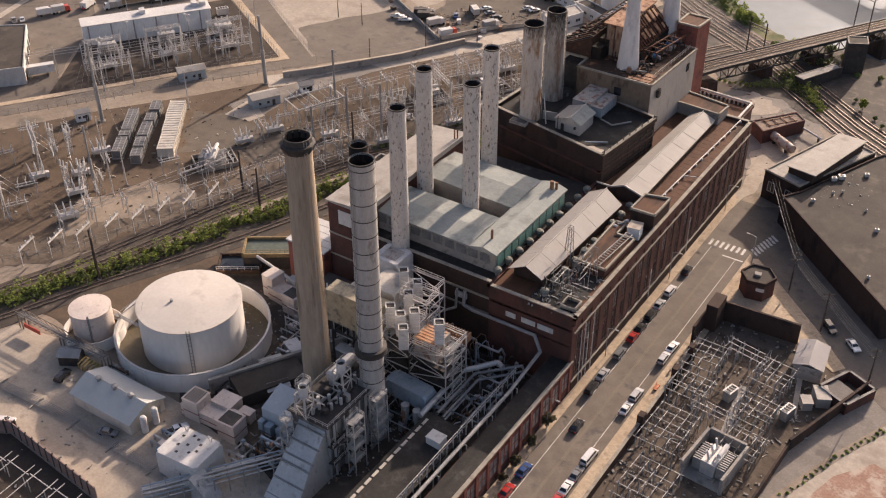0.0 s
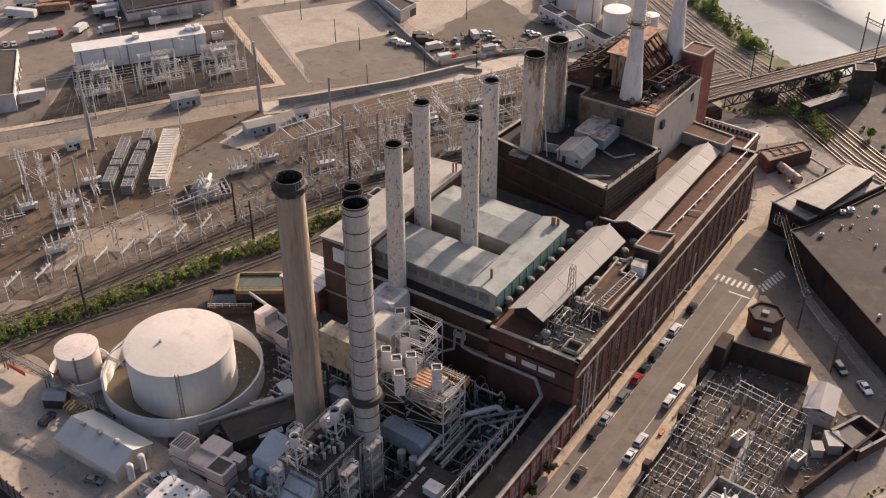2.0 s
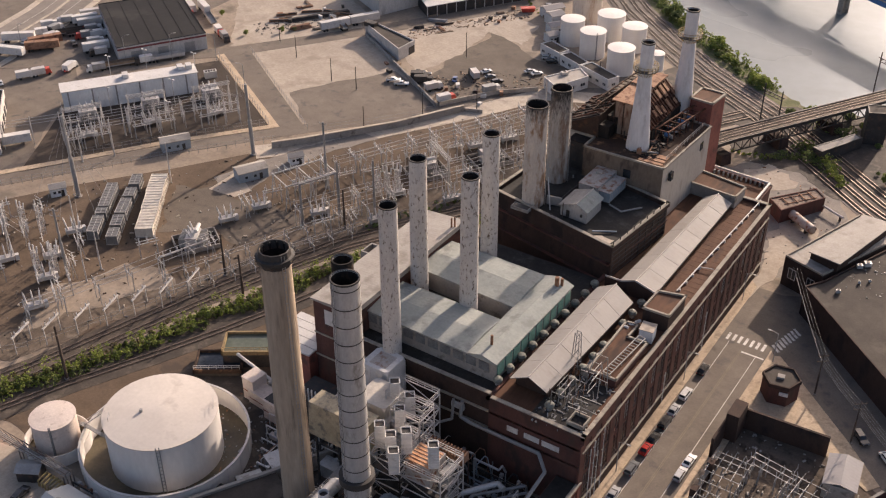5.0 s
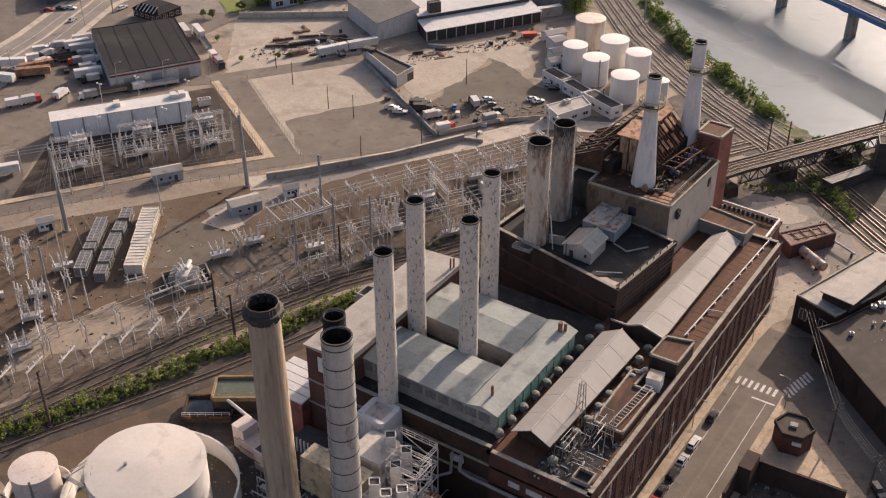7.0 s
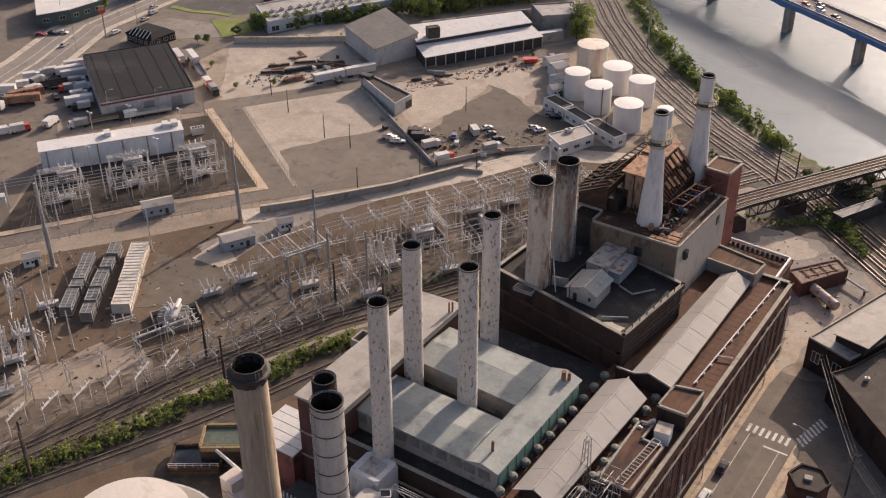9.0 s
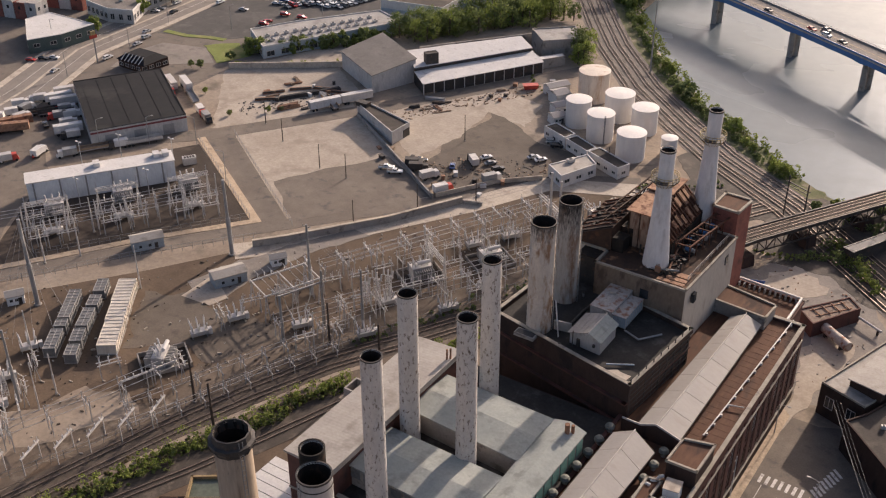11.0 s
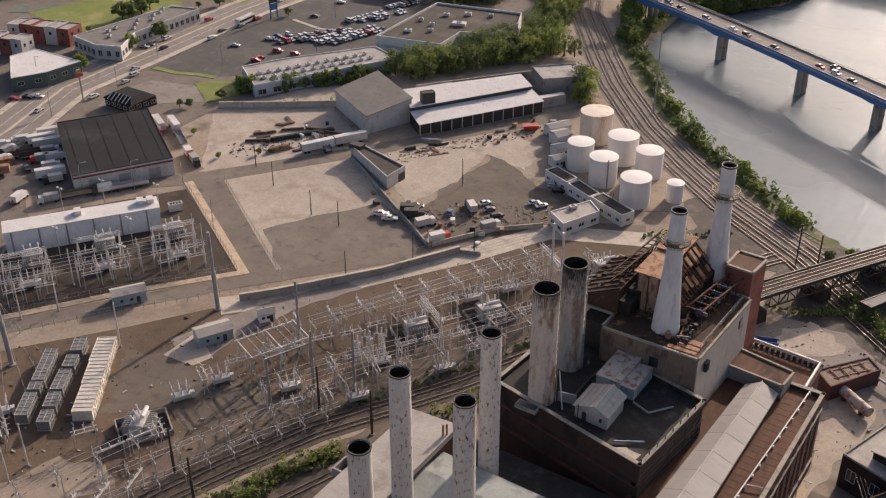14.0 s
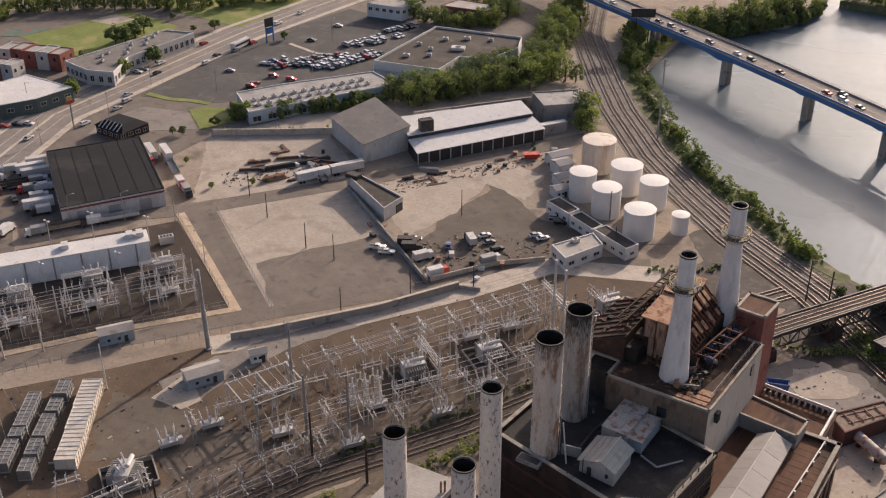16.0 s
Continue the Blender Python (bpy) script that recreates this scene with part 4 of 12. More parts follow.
def gable(name, west, east, ridge, z0, z1, zr, label, wall=M_brick_sooty):
    """A long roof monitor: low walls and a pitched pale roof with overhang. west, east, ridge: (x, y) at the south end, then at the north end."""
    g = base(name, 0, 0, z0, label, "roof monitor")
    (xa, ya), (xb, yb) = west
    (xc, yc), (xd, yd) = east
    (xr, yr), (xs, ys) = ridge
    part("wall", solid(bmesh.new(), [(xa + 0.5, ya + 1.6), (xc - 0.5, yc + 1.6), (xd - 0.5, yd - 0.3), (xb + 0.5, yb - 0.3)], 0, z1 - z0), wall, g)
    b = bmesh.new()
    for y, px, pa, pc, z in ((1.6, xr, xa, xc, ya), (-0.5, xs, xb, xd, yb)):
        v = [b.verts.new(p) for p in ((pa + 0.5, z + y, z1 - z0 - 0.1), (pc - 0.5, z + y, z1 - z0 - 0.1), (px, z + y, zr - z0 - 0.15))]
        u = [b.verts.new((p.co.x, p.co.y + 0.2, p.co.z)) for p in v]
        b.faces.new(v)
        b.faces.new(u[::-1])
        for i in range(3):
            b.faces.new((v[i], v[(i + 1) % 3], u[(i + 1) % 3], u[i]))
    part("gable_end", b, wall, g)
    a, c = z1 - z0, zr - z0
    # sheets laid side by side up each slope
    for (x0, y0), (x1, y1) in (west, east):
        for k in range(int((y1 - y0) / 7.0) + 1):
            n = int((y1 - y0) / 7.0) + 1
            f0, f1 = k / n, (k + 1) / n - 0.002
            mixy = lambda p, q, f: (p[0] + (q[0] - p[0]) * f, p[1] + (q[1] - p[1]) * f)
            e0, e1 = mixy((x0, y0), (x1, y1), f0), mixy((x0, y0), (x1, y1), f1)
            r0, r1 = mixy((xr, yr), (xs, ys), f0), mixy((xr, yr), (xs, ys), f1)
            part("roof_sheet", hexa(bmesh.new(), [(*e0, a - 0.1), (*e1, a - 0.1), (*r1, c - 0.1), (*r0, c - 0.1)], [(*e0, a), (*e1, a), (*r1, c), (*r0, c)]), M_roof_monitor, g)
    part("ridge_cap", bar(bmesh.new(), (xr, yr - 0.05, c + 0.06), (xs, ys, c + 0.06), 0.45, 0.14), M_roof_cap, g, "pale ridge cap")
    for (x0, y0), (x1, y1) in (west, east):
        part("gutter", bar(bmesh.new(), (x0, y0, a - 0.12), (x1, y1, a - 0.12), 0.22), M_steel_dark, g)
    part("verge", tube(bmesh.new(), [(xa, ya - 0.06, a - 0.05), (xr, yr - 0.06, c - 0.05), (xc, yc - 0.06, a - 0.05)], 0.12, 6), M_roof_cap, g)
    return g


M_roof_monitor = surf("warm_grey_roof_sheet", (0.308, 0.286, 0.262), (0.350, 0.326, 0.298), 14, 0.6, 0.75, stain=(0.285, 0.258, 0.230), amount=0.35, stain_size=5, stretch=(0.4, 1, 1), grain=0.14, wobble=0.015)
M_roof_cap = plain("pale_ridge_metal", (0.50, 0.46, 0.42), 0.6)
gable("roof_monitor", ((-23.1, 12.1), (-22.8, 50.6)), ((-14.6, 12.2), (-13.4, 49.6)), ((-18.75, 12.0), (-18.4, 51.0)), 20.6, 23.2, 25.5, "long pale gabled roof monitor on the power house")
gable("roof_monitor", ((-20.2, 56.2), (-18.5, 103.6)), ((-11.0, 56.2), (-11.3, 104.2)), ((-16.0, 56.0), (-15.1, 104.0)), 20.6, 22.3, 24.0, "long pale gabled roof monitor beside the brown deck")
fw = base("fire_wall", 0, 0, 20.3, "stepped brick fire wall with pale coping between the roof monitors", "wall")
b = bmesh.new()
FW = [(-23.2, 0), (-9.9, 0), (-9.9, 2.5), (-15.9, 4.3), (-19.0, 2.9), (-23.2, 2.9)]
lo_, hi_ = [b.verts.new((x, 55.2, z)) for x, z in FW], [b.verts.new((x, 55.7, z)) for x, z in FW]
b.faces.new(lo_)
b.faces.new(hi_[::-1])
for i in range(len(FW)):
    b.faces.new((lo_[i], lo_[(i + 1) % len(FW)], hi_[(i + 1) % len(FW)], hi_[i]))
part("wall", b, M_brick_sooty, fw)
b = bmesh.new()
for (xa, za), (xb, zb) in zip(FW[2:], FW[3:]):
    bar(b, (xa, 55.45, za + 0.06), (xb, 55.45, zb + 0.06), 0.7, 0.2)
part("coping", b, M_roof_cap, fw, "pale coping")

# mushroom ventilators
vent = base("roof_ventilator", 0, 0, 20.7, "squat green-grey mushroom roof ventilator", "ventilator", group="roof ventilators")
part("neck", drum(bmesh.new(), 0, 0, 0, 1.1, 0.55, n=12), M_steel_grey, vent)
part("cap", lathe(bmesh.new(), 0, 0, [(0.0, 0.95), (1.0, 1.0), (1.05, 1.35), (0.75, 1.85), (0.0, 2.05)], 14), surf("pale_green_copper", (0.13, 0.14, 0.118), (0.19, 0.198, 0.17), 1, 0.2, 0.75, stain=(0.12, 0.085, 0.06), amount=0.35, stain_size=0.7), vent, smooth=True)
vent.matrix_basis = pose(-25.6, 11.4, 20.75)
for k in range(1, 10):
    copy_thing(vent, pose(-25.6 + 0.11 * k, 11.4 + k * 4.62, 20.75))
for k in range(10):
    if k != 6:
        copy_thing(vent, pose(-13.2 + 0.06 * k, 10.9 + k * 4.64, 20.32))

# box rooms and raised deck on the hall roof
for pts, z, wallm, lab in (
    ([(-9.9, 46.9), (-3.9, 47.1), (-3.8, 56.0), (-9.7, 54.4)], 24.6, M_brick_sooty, "flat brick roof room with a pale rim"),
    ([(-11.4, 24.0), (-5.1, 24.0), (-4.9, 38.6), (-9.3, 38.3), (-9.2, 43.4), (-11.9, 43.0)], 22.3, M_brick, "raised brown roof deck with a stepped pale rim")):
    r = base("roof_room", 0, 0, 20.3, lab, "roof room")
    part("wall", solid(bmesh.new(), pts, 0, z - 20.3), wallm, r)
    part("roof", solid(bmesh.new(), [(x * 0.98 - 0.15, y) for x, y in pts], z - 20.3, z - 20.2), M_roof_brown, r, "rusty brown felt roof")
    part("rim", parapet(bmesh.new(), pts, z - 20.3, 0.45, 0.55), M_stone, r, "pale stone rim")
slab = base("roof_slab", 0, 0, 20.32, "weathered concrete walkway slab beside the deck", "walkway")
part("slab", solid(bmesh.new(), [(-13.0, 24.0), (-11.6, 24.2), (-12.1, 43.0), (-12.5, 43.0)], 0, 1.1), M_concrete_grey, slab)
lr_ = base("ladder_run", -6.9, 31.5, 22.4, "pale steel ladder rack lying along the deck", "rack", rz=-4)
for e in (-0.8, 0.8):
    part("side_rail", bar(bmesh.new(), (e, -7.5, 0.9), (e, 7.5, 0.9), 0.16), M_steel_grey, lr_)
for k in range(16):
    part("rung", bar(bmesh.new(), (-0.8, -7.4 + k, 0.9), (0.8, -7.4 + k, 0.9), 0.12), M_steel_grey, lr_)
for k in range(4):
    for e in (-0.8, 0.8):
        part("foot", bar(bmesh.new(), (e, -7.0 + k * 4.6, 0), (e, -7.0 + k * 4.6, 0.9), 0.12), M_steel_grey, lr_)
wb = base("roof_plant_box", -6.6, 42.6, 20.4, "pale blue-white plant box on the hall roof", "roof unit", rz=8)
part("casing", box(bmesh.new(), -1.5, -1.6, 0.2, 1.5, 1.6, 3.2), M_wall_ice, wb)
part("lid", box(bmesh.new(), -1.6, -1.7, 3.2, 1.6, 1.7, 3.32), M_concrete, wb)
part("curb", box(bmesh.new(), -1.6, -1.7, 0, 1.6, 1.7, 0.2), M_steel_dark, wb)
for k in range(3):
    g_ = base("roof_fan", -12.2 + 0.9 * k, 41.5 + 1.2 * k, 20.35, "small white bent roof cowl", "cowl", rz=30 * k)
    part("duct", tube(bmesh.new(), [(0, 0, 0), (0, 0, 1.5), (0.7, 0, 2.1), (1.6, 0, 2.0)], 0.38, 10), M_white, g_)

# dark north block
dark = base("north_block", 0, 0, 0, "large sooty dark brick block with a walled roof", "industrial building")
D = [(-60.0, 66.5), (-23.7, 58.8), (-21.0, 84), (-58, 92)]
part("wall", solid(bmesh.new(), D, 0, 28.2), M_brick_sooty, dark)
part("roof", solid(bmesh.new(), [(-59.4, 67), (-24.9, 59.2), (-22, 83.6), (-57.5, 91.5)], 28.2, 28.35), M_soot, dark)
part("parapet", parapet(bmesh.new(), D, 28.2, 0.7, 1.1), M_brick_sooty, dark)
part("coping", parapet(bmesh.new(), D, 29.3, 0.85, 0.2), M_stone, dark)
b = bmesh.new()
for z in (24.2, 18.6):
    parapet(b, [(-60.1, 66.4), (-24.3, 58.3), (-21.2, 84)], z, 0.9, 0.35, closed=False)
part("string_course", b, M_brick, dark)
b = bmesh.new()
for k in range(8):
    z = 19.5 + k * 1.3
    bar(b, (-23.7, 59.4, z), (-21.0, 83, z), 0.14, 0.3)
for k in range(9):
    f = k / 8
    bar(b, (-23.7 + 2.7 * f, 59.4 + 23.6 * f, 19), (-23.7 + 2.7 * f, 59.4 + 23.6 * f, 30.4), 0.2)
part("pipe_rack", b, M_steel_dark, dark, "dark louvred pipe rack")

# tall boiler building
boil = base("boiler_building", 0, 0, 0, "tall boiler building with pale beige rendered walls", "industrial building")
BQ = [(-46, 86.6), (-24.2, 86.6), (-23.2, 114.5), (-56, 116), (-56, 92.5), (-46, 92.5)]
part("wall", solid(bmesh.new(), BQ, 0, 36.4), M_beige, boil, "pale beige rendered walls")
# separate darker face: shade on the south side painted into the brown
part("south_wall", box(bmesh.new(), -46, 86.4, 0, -24.25, 86.6, 36.4), M_wall_brown, boil, "grimy brown end wall with shade in its colour")
part("roof", solid(bmesh.new(), [(-45.5, 87), (-24.6, 87), (-23.8, 114), (-55.5, 115.5), (-55.5, 93), (-45.5, 93)], 36.4, 36.6), M_roof_rust, boil, "dark rust-patched roof deck")
part("coping", parapet(bmesh.new(), BQ, 36.4, 0.5, 0.45), M_stone, boil)
for y, z in ((90.5, 33.0), (109.5, 33.0)):
    part("window", box(bmesh.new(), -23.9, y - 0.8, z - 1.1, -23.2, y + 0.8, z + 1.1), M_glass, boil, "small dark window")
part("window", box(bmesh.new(), -34.6, 86.25, 31.4, -32.6, 86.7, 33.6), M_glass, boil, "small dark window")
tower = base("brick_tower", 0, 0, 0, "tall red brick stair tower", "tower")
TQ = [(-30.4, 116.4), (-24.2, 116.0), (-23.6, 123.6), (-30.2, 123.8)]
part("wall", solid(bmesh.new(), TQ, 0, 42), M_brick_red, tower)
part("roof", solid(bmesh.new(), [(-30.1, 116.7), (-24.5, 116.4), (-23.9, 123.3), (-29.9, 123.5)], 42, 42.2), M_roof_brown, tower)
part("coping", parapet(bmesh.new(), TQ, 42, 0.6, 0.5), M_stone, tower, "pale stone coping")

# annex closing the hall's north end
ann = base("annex", 0, 0, 0, "brick annex with a brown flat roof and edge pipe", "industrial building")
AH = [(-24.1, 106.2), (-11.0, 105.2), (-10.6, 111.4), (-24.0, 113.6)]
part("upper_wall", solid(bmesh.new(), AH, 18.6, 23.5), M_concrete_grey, ann, "grimy grey rendered upper storey")
part("upper_roof", solid(bmesh.new(), [(-23.8, 106.5), (-11.3, 105.6), (-10.9, 111.1), (-23.8, 113.2)], 23.5, 23.6), M_roof_brown, ann)
part("upper_coping", parapet(bmesh.new(), AH, 23.5, 0.5, 0.45), M_stone, ann)
AQ = [(-28, 106), (-7.4, 111.4), (-7.4, 123.6), (-24, 124.6), (-28, 116)]
part("wall", solid(bmesh.new(), AQ, 0, 18.6), M_brick, ann)
part("roof", solid(bmesh.new(), [(-27.5, 106.6), (-8, 111.9), (-8, 123), (-23.7, 124)], 18.6, 18.75), M_roof_brown, ann)
part("parapet", parapet(bmesh.new(), AQ, 18.6, 0.6, 0.8), M_brick, ann)
b = bmesh.new()
tube(b, [(-24, 124.2, 20.1), (-7.8, 123.2, 20.1), (-7.8, 111, 20.1)], 0.35)
part("edge_pipe", b, M_steel_white, ann, "white pipe along the roof edge")
for k in range(12):
    x = -23.4 + k * 1.3
    part("pipe_stand", box(bmesh.new(), x, 122.4, 18.7, x + 0.35, 123.4, 19.9), M_steel_grey, ann)

# low annex along the street, south of the hall
low = base("low_annex", 0, 0, 0, "low brick street annex with large pale windows", "industrial building")
LX0, LX1, LY0, LY1, LH = -8.6, -3.2, -120.0, 6.6, 8.2
part("wall", box(bmesh.new(), LX0, LY0, 0, LX1 - 0.35, LY1, LH), M_brick, low)
part("roof", box(bmesh.new(), LX0 + 0.2, LY0, LH, LX1 - 0.6, LY1, LH + 0.12), M_soot, low)
part("coping", parapet(bmesh.new(), [(LX1 - 0.2, LY0), (LX1 - 0.2, LY1)], LH, 0.7, 0.6, closed=False), M_brick_red, low)
part("coping_stone", parapet(bmesh.new(), [(LX1 - 0.2, LY0), (LX1 - 0.2, LY1)], LH + 0.6, 0.9, 0.18, closed=False), M_stone, low)
pane = mesh_of("pane", box(bmesh.new(), -0.4, -1.35, 2.2, -0.28, 1.35, 6.4), M_glass_pale)
fr = bmesh.new()
for yy in (-1.45, 0, 1.45):
    box(fr, -0.38, yy - 0.08, 2.1, -0.2, yy + 0.08, 6.5)
for zz in (2.1, 4.3, 6.4):
    box(fr, -0.38, -1.5, zz, -0.2, 1.5, zz + 0.12)
fr = mesh_of("window_frame", fr, M_brick_red)
pier = mesh_of("pier", box(bmesh.new(), -0.4, -0.5, 0, 0, 0.5, LH), M_brick_red)
k = 0
while LY1 - 2.2 - k * 4.3 > -62:
    yy = LY1 - 2.4 - k * 4.3
    share("pane", pane, low, LX1, yy, 0)
    share("window_frame", fr, low, LX1, yy, 0)
    share("pier", pier, low, LX1, yy + 2.15, 0)
    k += 1

# ---- chimneys ----
def chimney(name, x, y, z0, z1, r0, r1, mat, label, rim=None, bands=0, band_mat=None, flare=None, ring=0.0, seams=0):
    c = base(name, x, y, z0, label, "chimney")
    H = z1 - z0
    prof = [(r0, 0), (r1, H)] if not flare else [(flare, 0), (flare * 0.97, H * 0.05), (r0, H * 0.45), (r1, H * 0.72), (r1, H)]
    prof += [(r1 - 0.14, H), (r1 - 0.16, H - 0.3)]
    part("shaft", lathe(bmesh.new(), 0, 0, prof, 40), mat, c, smooth=True)
    part("lining", lathe(bmesh.new(), 0, 0, [(r1 - 0.15, H - 0.06), (r1 - 0.2, H - 9), (0.0, H - 9)], 36), M_black_steel, c, "soot-black lining")
    if rim:
        part("rim", lathe(bmesh.new(), 0, 0, [(r1, H - rim), (r1 + 0.08, H - rim + 0.06), (r1 + 0.08, H + 0.03), (r1 - 0.15, H + 0.03)], 40), M_steel_dark if ring == 0 else band_mat, c, smooth=True)
    for k in range(bands):
        f = (k + 0.6) / bands
        r = r0 + (r1 - r0) * f
        part("band", lathe(bmesh.new(), 0, 0, [(r - 0.02, H * f - 0.1), (r + 0.06, H * f - 0.08), (r + 0.06, H * f + 0.08), (r - 0.02, H * f + 0.1)], 40), band_mat or M_steel_grey, c)
    if ring:
        # eight-sided dark crown that widens upwards round the mouth
        part("crown", lathe(bmesh.new(), 0, 0, [(r1 + 0.1, H - 2.9), (r1 + 0.16, H - 2.7), (r1 + 0.72, H - 1.7), (r1 + 0.76, H - 1.1), (r1 + 0.25, H - 0.95), (r1 + 0.14, H + 0.15), (r1 - 0.08, H + 0.2), (r1 - 0.14, H - 1.5)], 12), band_mat, c, "soot-black twelve-sided crown")
        b = bmesh.new()
        for k in range(12):
            a = 2 * math.pi * k / 12
            bar(b, ((r1 + 0.2) * math.cos(a), (r1 + 0.2) * math.sin(a), H - 2.7), ((r1 + 0.8) * math.cos(a), (r1 + 0.8) * math.sin(a), H - 1.4), 0.14)
        part("bracket", b, band_mat, c)
        part("foot_collar", lathe(bmesh.new(), 0, 0, [(r0 + 0.3, 0), (r0 + 0.3, 1.2), (r0, 1.5)], 32), M_concrete_grey, c)
    if seams:
        # ladder with hoops up the side
        b = bmesh.new()
        a = radians(seams)
        for e in (-0.09, 0.09):
            bar(b, ((r0 + 0.3) * math.cos(a + e), (r0 + 0.3) * math.sin(a + e), 0), ((r1 + 0.3) * math.cos(a + e), (r1 + 0.3) * math.sin(a + e), H), 0.09)
        for k in range(int(H / 0.9)):
            r = r0 + (r1 - r0) * k * 0.9 / H + 0.3
            bar(b, (r * math.cos(a - 0.09), r * math.sin(a - 0.09), k * 0.9), (r * math.cos(a + 0.09), r * math.sin(a + 0.09), k * 0.9), 0.07)
        part("ladder", b, M_steel_grey, c)
    return c


chimney("chimney", -49.7, 7.9, 20.75, 57.6, 2.05, 1.9, M_white_stack, "white-painted steel chimney with peeling dark patches", rim=0.3)
chimney("chimney", -56.2, 27.6, 20.75, 57.0, 2.05, 1.9, M_white_stack, "white-painted steel chimney with peeling dark patches", rim=0.3)
chimney("chimney", -42.3, 26.4, 20.75, 57.6, 2.05, 1.9, M_white_stack, "white-painted steel chimney with peeling dark patches", rim=0.3)
chimney("chimney", -49.9, 47.2, 20.75, 56.2, 2.05, 1.9, M_white_stack, "white-painted steel chimney with peeling dark patches", rim=0.3)
chimney("chimney", -49.6, 67.3, 28.3, 55.2, 2.7, 2.65, M_rusty_stack, "rust-streaked ribbed steel chimney with a sooty top", rim=0.35, bands=16, band_mat=M_rusty_stack, seams=20)
chimney("chimney", -50.3, 80.8, 28.3, 53.9, 2.65, 2.55, M_rusty_stack_b, "soot-blackened ribbed steel chimney", rim=0.35, bands=16, band_mat=M_rusty_stack_b, seams=10)
chimney("chimney", -46.7, -27.7, 0, 68.0, 3.2, 2.6, M_tan_stack, "tall tan concrete chimney with a soot-black crown", band_mat=M_steel_dark, ring=1, seams=-20)
chimney("chimney", -31.8, -27.8, 0, 68.0, 2.6, 2.4, M_galv, "tall galvanised banded steel chimney", rim=0.35, bands=19, band_mat=M_steel_dark, seams=-100)
gc = chimney("chimney", -34.8, -24.6, 0, 68.6, 1.75, 1.7, M_galv, "slimmer galvanised chimney with a soot-black tip behind the banded one", rim=0.3, bands=3, band_mat=M_steel_dark)
part("tip", lathe(bmesh.new(), 0, 0, [(1.78, 65.8), (1.82, 66.0), (1.84, 68.7), (1.6, 68.72), (1.6, 67)], 32), M_black_steel, gc, "soot-black tip", smooth=True)
for x, y, z0, z1 in ((-34.5, 93.6, 36.5, 65.0), (-33.5, 118.3, 36.5, 65.3)):
    c = chimney("chimney", x, y, z0, z1, 2.05, 1.65, M_white_clean, "flared white chimney with a yellow railed platform", rim=0.4, flare=3.0)
    H = z1 - z0
    b = bmesh.new()
    lathe(b, 0, 0, [(1.7, H - 7.4), (3.1, H - 7.2), (3.1, H - 7.0), (1.7, H - 7.0)], 24)
    part("platform", b, M_steel_dark, c, "dark gallery deck")
    b = bmesh.new()
    for k in range(20):
        a = 2 * math.pi * k / 20
        bar(b, (3.05 * math.cos(a), 3.05 * math.sin(a), H - 7.0), (3.05 * math.cos(a), 3.05 * math.sin(a), H - 5.8), 0.09)
        a2 = 2 * math.pi * (k + 1) / 20
        for zz in (5.8, 6.4):
            bar(b, (3.05 * math.cos(a), 3.05 * math.sin(a), H - zz), (3.05 * math.cos(a2), 3.05 * math.sin(a2), H - zz), 0.1)
        bar(b, (3.05 * math.cos(a), 3.05 * math.sin(a), H - 7.2), (1.7 * math.cos(a), 1.7 * math.sin(a), H - 8.6), 0.1)
    part("railing", b, M_yellow, c, "yellow handrail and brackets")


# ---- tanks and plant yard ----
def frame_tower(bm, x0, y0, x1, y1, z0, z1, levels=3, w=0.22, brace=True):
    """An open steel frame: posts, rings of beams and diagonal braces."""
    c = [(x0, y0), (x1, y0), (x1, y1), (x0, y1)]
    for x, y in c:
        bar(bm, (x, y, z0), (x, y, z1), w)
    for k in range(levels + 1):
        z = z0 + (z1 - z0) * k / levels
        for i in range(4):
            (xa, ya), (xb, yb) = c[i], c[(i + 1) % 4]
            if k:
                bar(bm, (xa, ya, z), (xb, yb, z), w * 0.85)
            if brace and k < levels:
                z2 = z0 + (z1 - z0) * (k + 1) / levels
                if (i + k) % 2:
                    bar(bm, (xa, ya, z), (xb, yb, z2), w * 0.6)
                else:
                    bar(bm, (xb, yb, z), (xa, ya, z2), w * 0.6)
    return bm


def handrail(bm, pts, z, hgt=1.1, w=0.07):
    for p, q in zip(pts, pts[1:]):
        d = math.hypot(q[0] - p[0], q[1] - p[1])
        for zz in (hgt, hgt * 0.55):
            bar(bm, (*p, z + zz), (*q, z + zz), w)
        for k in range(int(d / 1.8) + 1):
            f = k * 1.8 / d
            x, y = p[0] + (q[0] - p[0]) * f, p[1] + (q[1] - p[1]) * f
            bar(bm, (x, y, z), (x, y, z + hgt), w)
    return bm


